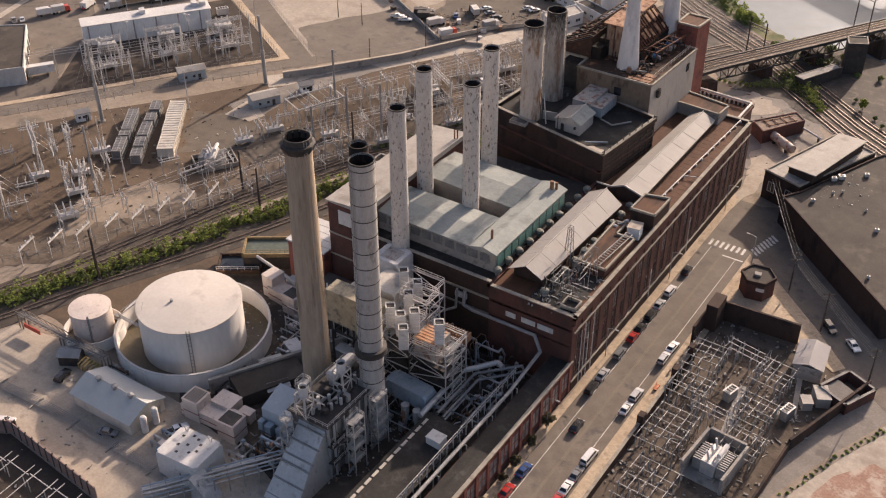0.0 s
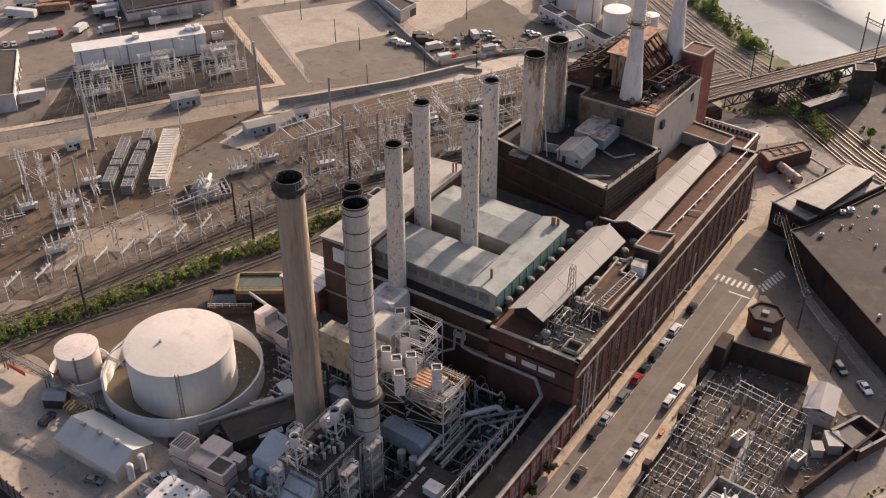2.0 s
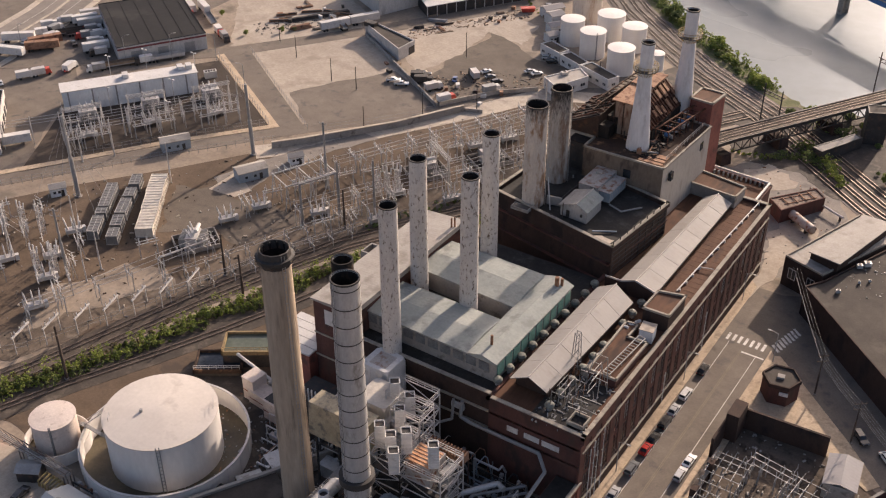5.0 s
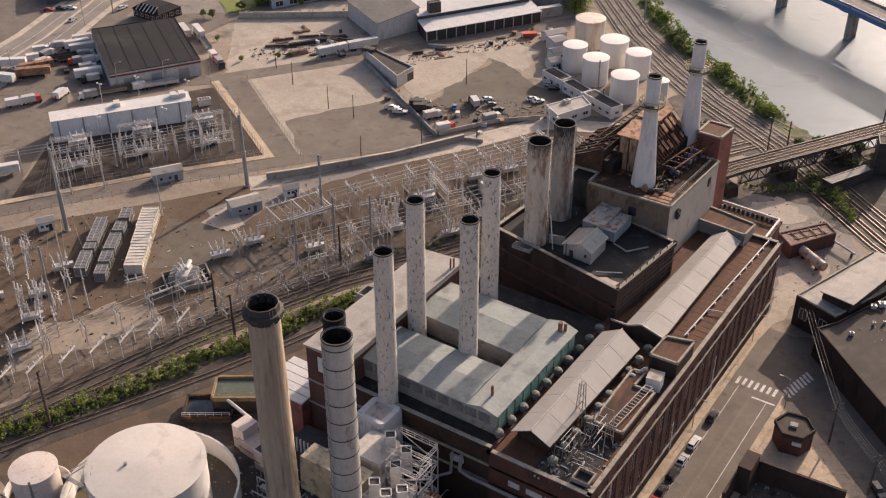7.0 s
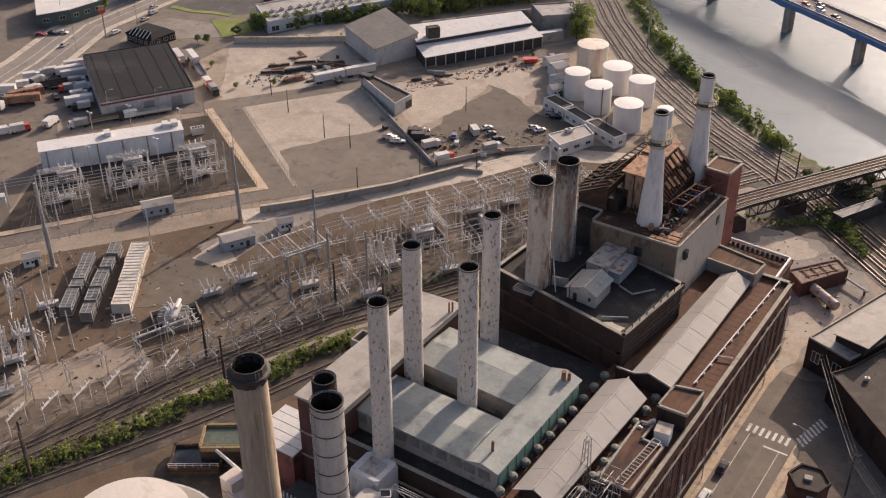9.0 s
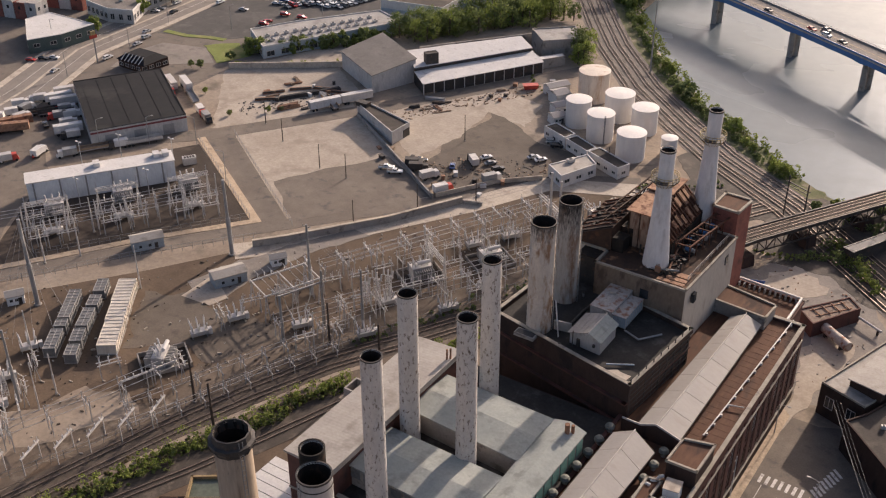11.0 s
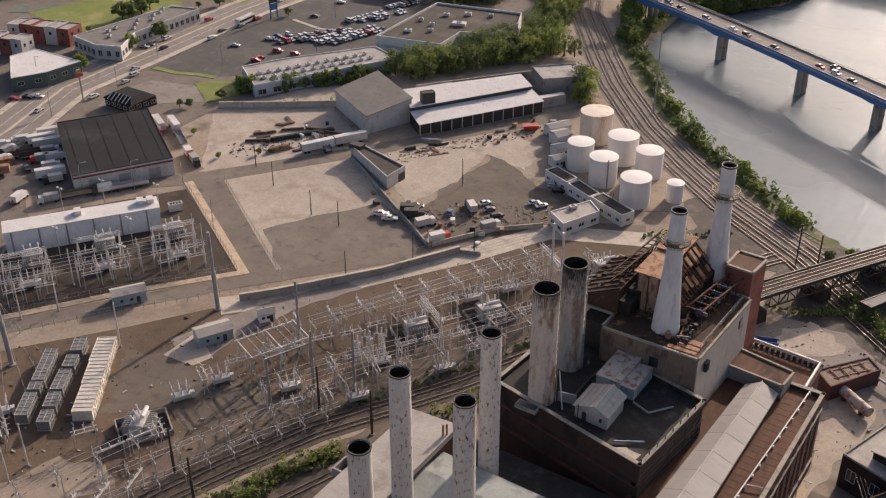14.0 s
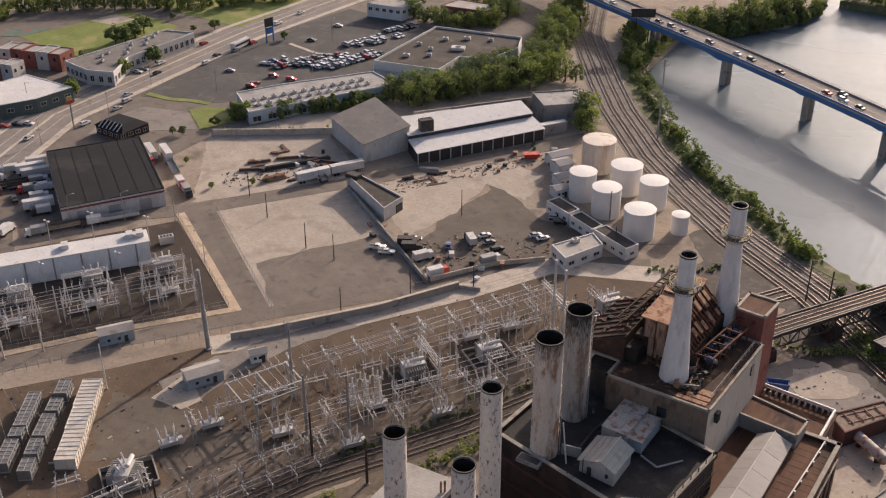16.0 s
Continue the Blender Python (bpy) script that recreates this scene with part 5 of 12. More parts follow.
def storage_tank(x, y, r, hgt, label, mat=M_white_tank, group="", dome=0.5, stairs=True):
    t = base("storage_tank", x, y, 0, label, "storage tank", group=group)
    part("shell", lathe(bmesh.new(), 0, 0, [(r, 0), (r, hgt), (r - 0.02, hgt + 0.02)], 48), mat, t, smooth=True)
    part("roof", lathe(bmesh.new(), 0, 0, [(r + 0.12, hgt - 0.08), (r + 0.14, hgt + 0.1), (r * 0.5, hgt + dome * 0.75), (0.0, hgt + dome)], 48), M_tank_roof if r > 10 else mat, t, smooth=True)
    if stairs:
        b = bmesh.new()
        bar(b, (r * 0.72, -r * 0.73, 0), (r * 0.72, -r * 0.73, hgt + 0.9), 0.16)
        bar(b, (r * 0.68, -r * 0.77, 0), (r * 0.68, -r * 0.77, hgt + 0.9), 0.16)
        for k in range(int(hgt)):
            bar(b, (r * 0.72, -r * 0.73, k + 0.5), (r * 0.68, -r * 0.77, k + 0.5), 0.08)
        part("ladder", b, M_steel_grey, t)
    return t


big = storage_tank(-85.7, -26.4, 12.0, 12.0, "large white cylindrical oil storage tank", dome=0.9)
b = bmesh.new()
handrail(b, [(7.4, 8.2), (9.6, 6.0)], 12.2)
handrail(b, [(-7.6, -7.2), (-6.4, -8.6)], 12.2)
part("roof_rail", b, M_steel_white, big)
b = bmesh.new()
drum(b, -2.5, -3, 12.7, 13.4, 0.35, n=10)
part("roof_vent", b, M_steel_grey, big)
dike = base("containment_wall", -85.7, -26.4, 0, "round white steel containment wall round the storage tank", "tank wall")
part("shell", lathe(bmesh.new(), 0, 0, [(18.0, 0), (18.0, 5.1), (17.75, 5.1), (17.75, 0)], 72), M_white_tank, dike, smooth=True)
part("rim", lathe(bmesh.new(), 0, 0, [(18.15, 4.95), (18.15, 5.15), (17.65, 5.15), (17.65, 4.95)], 72), M_steel_white, dike)
part("floor", drum(bmesh.new(), 0, 0, 0, 0.12, 17.75, n=48), M_mud, dike, "brown silty floor")
b = bmesh.new()
for k in range(26):
    a = 2 * math.pi * k / 26
    bar(b, (18.08 * math.cos(a), 18.08 * math.sin(a), 0), (18.08 * math.cos(a), 18.08 * math.sin(a), 5.0), 0.1)
part("stiffener", b, M_white_tank, dike)
b = bmesh.new()
for o in (-0.5, 0.5):
    bar(b, (-16.6, -7 + o, 5.4), (-9.5, -7.2 + o, 12.2), 0.18)
    bar(b, (-16.6, -7 + o, 6.4), (-9.5, -7.2 + o, 13.2), 0.1)
b2 = bmesh.new()
box(b2, -17.9, -7.9, 5.15, -9.0, -7.0, 5.3)
handrail(b2, [(-17.9, -7.9), (-9.4, -7.9)], 5.3, 1.0, 0.08)
part("catwalk", b2, M_steel_grey, dike, "grey steel catwalk from the wall to the tank")
part("stair", b, M_steel_white, dike, "white access stair to the tank roof")
storage_tank(-107.0, -38.0, 4.8, 8.7, "small pinkish-white cylindrical storage tank", M_pinkish, dome=0.4)
d2 = base("containment_wall", -107.0, -38.0, 0, "round rusty-white containment wall round the small tank", "tank wall")
part("shell", lathe(bmesh.new(), 0, 0, [(7.0, 0), (7.0, 3.2), (6.8, 3.2), (6.8, 0)], 48), M_white_tank, d2, smooth=True)
part("floor", drum(bmesh.new(), 0, 0, 0, 0.1, 6.8, n=36), M_mud, d2)
part("skirt", lathe(bmesh.new(), 0, 0, [(4.95, 0), (4.95, 1.2), (4.8, 1.2)], 36), M_brick_red, d2)

# pump house shed
shed = base("pump_shed", -83.8, -52.0, 0, "cream metal shed with a pale ribbed gable roof", "shed")
part("wall", box(bmesh.new(), -9.0, -5.0, 0, 9.0, 4.8, 3.4), M_cream, shed, "cream ribbed walls")
b = bmesh.new()
for ys, s in ((-5.5, 1), (5.3, -1)):
    hexa(b, [(-9.4, ys, 3.2), (9.4, ys, 3.2), (9.4, 0, 5.5), (-9.4, 0, 5.5)], [(-9.4, ys, 3.45), (9.4, ys, 3.45), (9.4, 0, 5.75), (-9.4, 0, 5.75)])
part("roof", b, surf("pale_ribbed_roof", (0.43, 0.435, 0.415), (0.48, 0.485, 0.465), 6, 0.4, 0.6, seams=("X", 0.45), grain=0.15), shed, "pale ribbed roof")
for xs in (-9.0, 8.96):
    b = bmesh.new()
    v = [b.verts.new(p) for p in ((xs, -5, 3.4), (xs, 4.8, 3.4), (xs, 0, 5.5))]
    u = [b.verts.new((p.co.x + 0.04, p.co.y, p.co.z)) for p in v]
    b.faces.new(v)
    b.faces.new(u[::-1])
    for i in range(3):
        b.faces.new((v[i], v[(i + 1) % 3], u[(i + 1) % 3], u[i]))
    part("gable", b, M_cream, shed)
for x in (-5, 0, 5):
    b = bmesh.new()
    drum(b, x, -0.4, 5.4, 6.2, 0.45, n=12)
    lathe(b, x, -0.4, [(0.0, 6.2), (0.75, 6.25), (0.7, 6.5), (0.0, 6.75)], 12)
    part("roof_vent", b, M_steel_grey, shed)
for y in (-2.6, 0.6):
    b = bmesh.new()
    drum(b, 10.6, y, 0.3, 4.2, 0.75, n=14)
    lathe(b, 10.6, y, [(0.75, 4.2), (0.5, 4.6), (0.0, 4.7)], 14)
    part("filter_vessel", b, M_white, shed, "white upright vessel", smooth=True)
part("door", box(bmesh.new(), 9.0, 2.4, 0, 9.1, 3.5, 2.1), M_steel_grey, shed)

# pipe gantry beside the tanks
gan = base("pipe_gantry", 0, 0, 0, "dull brown lattice pipe gantry with a red end", "gantry")
M_gantry = surf("dull_brown_steel", (0.13, 0.105, 0.088), (0.18, 0.15, 0.13), 3, 0.4, 0.7)
b = bmesh.new()
frame_tower(b, -124.8, -46.0, -94.6, -44.4, 3.4, 4.8, 1, 0.16, False)
for k in range(15):
    x = -124.8 + k * 2.0
    bar(b, (x, -46.0, 3.4), (x + 2, -46.0, 4.8), 0.12)
    bar(b, (x, -44.4, 4.8), (x + 2, -44.4, 3.4), 0.12)
part("truss", b, M_gantry, gan)
part("end_panel", box(bmesh.new(), -122.5, -46.2, 1.2, -117.0, -45.95, 2.4), M_red, gan, "bright red end panel")
for x in (-124, -109, -95):
    for dx in (-0.6, 0.6):
        for y in (-46.0, -44.4):
            part("leg", bar(bmesh.new(), (x + dx, y, 0), (x + dx, y, 3.4), 0.2), M_gantry, gan)
for k in range(4):
    part("pipe", tube(bmesh.new(), [(-124.8, -45.8 + k * 0.4, 3.8), (-94.6, -45.8 + k * 0.4, 3.8)], 0.12, 6), M_steel_grey, gan)
bundle = base("pipe_bundle", 0, 0, 0.02, "bundle of pale pipes running along the yard", "pipe")
for k in range(6):
    part("pipe", tube(bmesh.new(), [(-128 + k * 0.3, -62 - k * 0.4, 0.5), (-96, -60 - k * 0.4, 0.5), (-60, -60.5 - k * 0.4, 0.5)], 0.09, 6), M_steel_grey, bundle)
for x in (-124, -112, -100, -88, -76, -64):
    part("sleeper", box(bmesh.new(), x, -63.6, 0, x + 0.3, -59.8, 0.42), M_concrete_grey, bundle)

manifold = base("manifold", -98, -47.5, 0, "yellow valve manifold beside the pipe rack", "valves")
for k in range(6):
    part("pipe", tube(bmesh.new(), [(-3 + k, -1, 0), (-3 + k, -1, 1.6), (-3 + k, 1.4, 2.0), (-2.4 + k, 2, 0)], 0.22, 6), M_yellow, manifold)


def flat_unit(name, x, y, rz, w, d, hgt, label, cat, mat, roof=None, fins=0, stripe=None):
    """A boxy unit with a rim, and louvres on top."""
    u = base(name, x, y, 0, label, cat, rz=rz)
    b = bmesh.new()
    box(b, -w / 2, -d / 2, 0, w / 2, d / 2, hgt)
    bmesh.ops.bevel(b, geom=b.edges[:], offset=0.06, segments=1)
    part("casing", b, mat, u)
    part("lid", box(bmesh.new(), -w / 2 - 0.1, -d / 2 - 0.1, hgt, w / 2 + 0.1, d / 2 + 0.1, hgt + 0.14), roof or mat, u)
    if fins:
        b = bmesh.new()
        box(b, -w / 2 + 0.3, -d / 2 + 0.3, hgt + 0.14, w / 2 - 0.3, d / 2 - 0.3, hgt + 0.17)
        part("grille", b, M_steel_dark, u, "dark fan grille")
        b = bmesh.new()
        for k in range(fins + 1):
            xx = -w / 2 + 0.3 + (w - 0.6) * k / fins
            box(b, xx - 0.07, -d / 2 + 0.2, hgt + 0.15, xx + 0.07, d / 2 - 0.2, hgt + 0.26)
        part("louvre", b, mat, u)
    if stripe:
        b = bmesh.new()
        box(b, -w / 2 - 0.03, -d / 2 - 0.03, hgt * 0.42, w / 2 + 0.03, d / 2 + 0.03, hgt * 0.42 + 0.25)
        part("stripe", b, stripe, u)
    return u


flat_unit("turbine_enclosure", -64.0, -43.6, 3, 13.5, 4.6, 3.0, "low pinkish-white turbine enclosure", "machine housing", M_pinkish, stripe=M_brick_red)
flat_unit("intake_house", -67.6, -44.2, 3, 4.2, 4.4, 5.4, "pinkish-white intake filter box with a dark grille", "machine housing", M_pinkish, fins=6, stripe=M_brick_red)
flat_unit("exhaust_box", -56.8, -45.0, 3, 4.6, 4.2, 5.0, "pinkish-white exhaust box with a dark top", "machine housing", M_pinkish, fins=1, stripe=M_brick_red)
flat_unit("generator_housing", -62.6, -40.2, 3, 5.2, 4.2, 3.8, "pinkish-white generator housing on the yard", "machine housing", M_pinkish)
flat_unit("control_cabin", -57.4, -39.6, 3, 3.0, 2.0, 2.6, "small pinkish-white control cabin", "machine housing", M_pinkish)
# second unit behind the big tank
flat_unit("turbine_enclosure", -75.2, -3.0, -6, 13.5, 4.0, 3.6, "low pinkish-white turbine enclosure", "machine housing", M_pinkish, stripe=M_brick_red)
flat_unit("intake_house", -82.2, -1.8, -6, 3.6, 4.2, 6.2, "tall pinkish-white intake box", "machine housing", M_pinkish, stripe=M_brick_red)
flat_unit("exhaust_box", -73.4, -4.6, -6, 4.4, 4.0, 5.4, "pinkish-white exhaust box with a dark top", "machine housing", M_pinkish, fins=1, stripe=M_brick_red)
flat_unit("cooler", -78.2, 1.2, -6, 3.0, 2.4, 4.0, "white box cooler beside the brick wing", "machine housing", M_white)
flat_unit("fuel_skid", -51.5, -12, 0, 5, 3, 3.2, "grey fuel skid with a sheet roof", "machine housing", M_steel_grey, M_galv)
flat_unit("equipment_hut", -62.5, -17.5, -25, 5.0, 3.2, 3.0, "small grey metal hut", "hut", M_steel_grey, M_galv)
bw = base("retaining_wall", 0, 0, 0, "dark concrete wall beside the tank", "wall")
part("wall", solid(bmesh.new(), strip([(-70, -38), (-62, -24), (-52, -6)], 0.8), 0, 4.2), M_concrete_grey, bw)
part("roof", solid(bmesh.new(), strip([(-64, -36), (-57, -22)], 8), 0, 3.6), M_roof_dark, bw, "low dark lean-to roof")

# cube-like white filter house nearest the camera
cube = base("filter_house", -57, -57.0, 0, "white filter house with lifting rings on top", "machine housing", rz=4)
b = bmesh.new()
box(b, -5.2, -4.2, 0, 5.2, 4.2, 6.6)
bmesh.ops.bevel(b, geom=b.edges[:], offset=0.5, segments=2)
part("casing", b, M_white, cube)
for x, y in ((-3, 2), (-1, 3), (0.4, 2.6), (1.8, 1.6), (-2.4, -0.4), (-0.6, 0.4), (1.0, -1.2), (2.2, -0.2), (-1.4, -2.2)):
    part("hatch", box(bmesh.new(), x - 0.3, y - 0.3, 6.6, x + 0.3, y + 0.3, 6.64), M_steel_dark, cube, "small dark roof hatch")
for x in (-3.4, 2.8):
    part("lifting_ring", tube(bmesh.new(), [(x, 3.4, 6.6), (x - 0.5, 3.4, 7.9), (x + 0.6, 3.4, 7.9), (x + 0.3, 3.4, 6.6)], 0.13, 6), M_white, cube)
b = bmesh.new()
hexa(b, [(4.8, -6.2, 0), (9.4, -7.2, 0), (9.4, -2, 0), (4.8, -2, 0)], [(4.8, -6.0, 5.4), (8.0, -6.0, 2.2), (8.0, -2, 2.2), (4.8, -2, 5.4)])
part("hood", b, M_galv, cube, "sloped grey hood")

# heat-recovery block with its stacks
hb = base("boiler_casing", -3.3, 0, 0, "tall grimy grey heat-recovery boiler with railed roof", "machine housing")
part("casing", box(bmesh.new(), -37.4, -43.4, 0, -28.6, -25.6, 14.8), surf("grimy_grey_cladding", (0.17, 0.17, 0.172), (0.27, 0.265, 0.26), 3, 0.5, 0.6, 0.2, stain=(0.09, 0.088, 0.085), amount=0.5, stain_size=2.2, stretch=(1, 1, 0.15)), hb)
for k in range(8):
    y = -43.2 + k * 2.5
    part("rib", box(bmesh.new(), -28.65, y, 0, -28.1, y + 0.4, 14.6), M_galv, hb)
for k in range(3):
    part("downcomer", tube(bmesh.new(), [(-28.0, -41.5 + k * 5.2, 0), (-28.0, -41.5 + k * 5.2, 14)], 0.28, 8), M_steel_white, hb)
for k in range(26):
    # risers, valves and small platforms on the casing's sides
    y, z0 = -43.5 + RND.uniform(0, 17.5), RND.uniform(2, 11)
    part("riser", tube(bmesh.new(), [(-27.9, y, z0), (-27.6, y, z0 + RND.uniform(1.5, 4)), (-27.6, y + RND.uniform(-1.5, 1.5), z0 + 4)], 0.12, 6), RND.choice((M_steel_white, M_galv, M_steel_dark)), hb)
for k in range(18):
    x, z0 = RND.uniform(-37, -29), RND.uniform(3, 13)
    part("riser", tube(bmesh.new(), [(x, -43.6, z0), (x, -44.0, z0 + 1.2), (x + RND.uniform(-2, 2), -44.2, z0 + 1.4)], 0.12, 6), RND.choice((M_steel_white, M_galv, M_steel_dark)), hb)
for z in (5.0, 9.6):
    part("platform", box(bmesh.new(), -28.1, -43.8, z, -26.6, -36, z + 0.15), M_steel_dark, hb)
    b = bmesh.new()
    handrail(b, [(-26.7, -43.7), (-26.7, -36.1)], z + 0.15)
    part("handrail", b, M_steel_white, hb)
part("deck", box(bmesh.new(), -37.9, -44, 14.8, -27.4, -25, 15.1), M_steel_dark, hb)
b = bmesh.new()
handrail(b, [(-37.8, -43.9), (-27.5, -43.9), (-27.5, -25.1), (-37.8, -25.1), (-37.8, -43.9)], 15.1)
part("handrail", b, M_steel_white, hb)
for k in range(44):
    b = bmesh.new()
    x, y = RND.uniform(-36.5, -29), RND.uniform(-42.5, -26.5)
    kind = k % 4
    if kind == 0:
        box(b, x - 0.6, y - 0.5, 15.1, x + 0.6, y + 0.5, 15.1 + RND.uniform(0.7, 1.8))
    elif kind == 1:
        tube(b, [(x, y - 2, 15.6), (x, y + 2, 15.6), (x + 0.8, y + 2.3, 16.4)], 0.2, 7)
    elif kind == 2:
        drum(b, x, y, 15.1, 16.7, 0.35, n=10)
    else:
        tube(b, [(x - 1.5, y, 15.9), (x + 1.5, y, 15.9), (x + 1.5, y, 15.1)], 0.15, 6)
    part("fitting", b, (M_steel_grey, M_steel_white, M_steel_dark, M_galv)[(k // 2) % 4], hb)
steam = base("steam_drum", -38.4, -29.5, 15.1, "grey horizontal steam drum on saddles", "vessel")
b = bmesh.new()
lathe(b, 0, 0, [(0.0, -4.2), (0.9, -4.0), (1.35, -3.4), (1.35, 3.4), (0.9, 4.0), (0.0, 4.2)], 20)
bmesh.ops.rotate(b, verts=b.verts, cent=(0, 0, 0), matrix=Matrix.Rotation(radians(90), 3, "X"))
bmesh.ops.translate(b, verts=b.verts, vec=(0, 0, 1.8))
part("shell", b, M_galv, steam, smooth=True)
for y in (-2.2, 2.2):
    part("saddle", box(bmesh.new(), -1.0, y - 0.3, 0, 1.0, y + 0.3, 1.0), M_steel_dark, steam)


def vent_stack(x, y, z, hgt, r, label):
    """A short white silencer can on a braced frame."""
    v = base("vent_silencer", x, y, z, label, "vent stack", group="vent silencers")
    b = bmesh.new()
    frame_tower(b, -1.3, -1.3, 1.3, 1.3, 0, hgt, 2, 0.2)
    part("frame", b, M_steel_white, v)
    part("can", lathe(bmesh.new(), 0, 0, [(r, hgt - 0.5), (r, hgt + 2.0), (r - 0.12, hgt + 2.0), (r - 0.12, hgt - 0.4)], 16), M_white, v, smooth=True)
    part("mouth", drum(bmesh.new(), 0, 0, hgt + 1.2, hgt + 1.25, r - 0.13, n=16), M_steel_dark, v)
    b = bmesh.new()
    tube(b, [(0, 0, 0.2), (0, 0, hgt)], 0.3, 8)
    part("pipe", b, M_galv, v)


vent_stack(-37.2, -43.0, 15.1, 5.4, 0.95, "white vent silencer on a braced white frame")
vent_stack(-35.2, -33.4, 15.1, 5.6, 1.0, "white vent silencer on a braced white frame")
vent_stack(-33.2, -25.8, 15.1, 3.2, 0.6, "small white vent silencer on a braced frame")
vent_stack(-40.5, -27.5, 8.0, 6.0, 0.45, "small white vent silencer on a braced frame")
flat_unit("blue_tarp_roof", -42.8, -33.4, 12, 3.4, 2.8, 9.5, "small blue-roofed valve shelter", "shelter", M_steel_dark, M_blue_tarp)
duct = base("inlet_duct", -1.6, 1.0, 0, "sloping grey ribbed inlet duct", "duct")
b = bmesh.new()
hexa(b, [(-38.4, -55.5, 0), (-30.0, -55.5, 0), (-30.0, -44, 0), (-38.4, -44, 0)], [(-37.2, -49.5, 8.0), (-30.4, -49.5, 8.0), (-30.4, -44, 13.6), (-37.0, -44, 13.6)])
part("casing", b, M_galv, duct)
b = bmesh.new()
for f in (0.12, 0.5, 0.88):
    bar(b, (-37.5 - 0.6 * (1 - f), -50.0 + 5.5 * f, 7.6 + 5.8 * f), (-29.9, -50.0 + 5.5 * f, 7.6 + 5.8 * f), 0.3)
    bar(b, (-38.2 + 0.6 * f, -55.3 + 5.4 * f, 8.0 * f), (-29.9, -55.3 + 5.4 * f, 8.0 * f), 0.3)
part("rib", b, M_steel_grey, duct)
ph = base("blue_grey_house", -47.6, -37.0, 0, "pale blue-grey ribbed intake house on legs", "machine housing", rz=2)
b = bmesh.new()
hexa(b, [(-4.2, -3.6, 4.2), (4.2, -3.6, 4.2), (4.2, 3.6, 4.2), (-4.2, 3.6, 4.2)], [(-4.2, -3.6, 7.4), (4.2, -3.6, 7.4), (4.2, 3.0, 9.4), (-4.2, 3.0, 9.4)])
part("casing", b, surf("pale_blue_ribbed", (0.42, 0.45, 0.465), (0.48, 0.51, 0.52), 3, 0.4, 0.6, 0.0, seams=("X", 0.4), grain=0.2), ph)
for x in (-3.6, 0, 3.6):
    for y in (-3, 3):
        part("leg", bar(bmesh.new(), (x, y, 0), (x, y, 4.2), 0.35), M_steel_grey, ph)
for x, y, s in ((-3.6, -4.6, 1.3), (-1.4, -4.8, 1.6), (1.2, -4.6, 1.4), (3.0, -4.8, 1.2)):
    part("filter_box", box(bmesh.new(), x - s / 2, y - s / 2, 2.2, x + s / 2, y + s / 2, 5.0), M_bluegrey, ph)
b = bmesh.new()
tube(b, [(4.6, -6, 0.5), (4.6, -6, 6), (5.8, -6, 8)], 0.35, 8)
part("pipe", b, M_bluegrey, ph)
pr = base("pipe_rack", 0, 0, 0, "open pipe rack with pale parallel pipes", "pipe rack")
b = bmesh.new()
for k in range(10):
    f = k / 9
    x, y = -57 + 16 * f, -68 + 22 * f
    bar(b, (x - 1.6, y + 1.2, 0), (x - 1.6, y + 1.2, 4.4), 0.2)
    bar(b, (x + 1.6, y - 1.2, 0), (x + 1.6, y - 1.2, 4.4), 0.2)
    for z in (2.6, 4.2):
        bar(b, (x - 1.8, y + 1.3, z), (x + 1.8, y - 1.3, z), 0.18)
part("frame", b, M_steel_grey, pr)
for k in range(7):
    b = bmesh.new()
    o = -1.4 + k * 0.45
    tube(b, [(-58 + o, -69.4 - o * 0.75, 2.9 + 1.5 * (k % 2)), (-41 + o, -46 - o * 0.75, 2.9 + 1.5 * (k % 2))], 0.15 if k else 0.5, 7)
    part("pipe", b, (M_steel_white, M_bluegrey, M_galv)[k % 3], pr)

# tall white frame tower with square ducts
tw = base("duct_tower", 0, 0, 0, "white braced steel tower carrying square white ducts", "steel structure")
for x0, y0, x1, y1, z1, lv in ((-38, -16, -31, -9, 20, 4), (-42, -5, -33, 1, 22, 4), (-31, -16, -21.5, -8, 18, 4), (-38, -9, -31, -4, 23, 4)):
    b = bmesh.new()
    frame_tower(b, x0, y0, x1, y1, 0, z1, lv + 2, 0.22)
    handrail(b, [(x0, y0), (x1, y0), (x1, y1), (x0, y1), (x0, y0)], z1, 1.2, 0.1)
    part("frame", b, M_steel_white, tw)
b = bmesh.new()
for z in (4.5, 9, 13.4):
    box(b, -31, -16, z, -21.5, -8, z + 0.12)
    box(b, -38, -16, z, -31, -9, z + 0.12)
part("grating", b, M_steel_dark, tw)
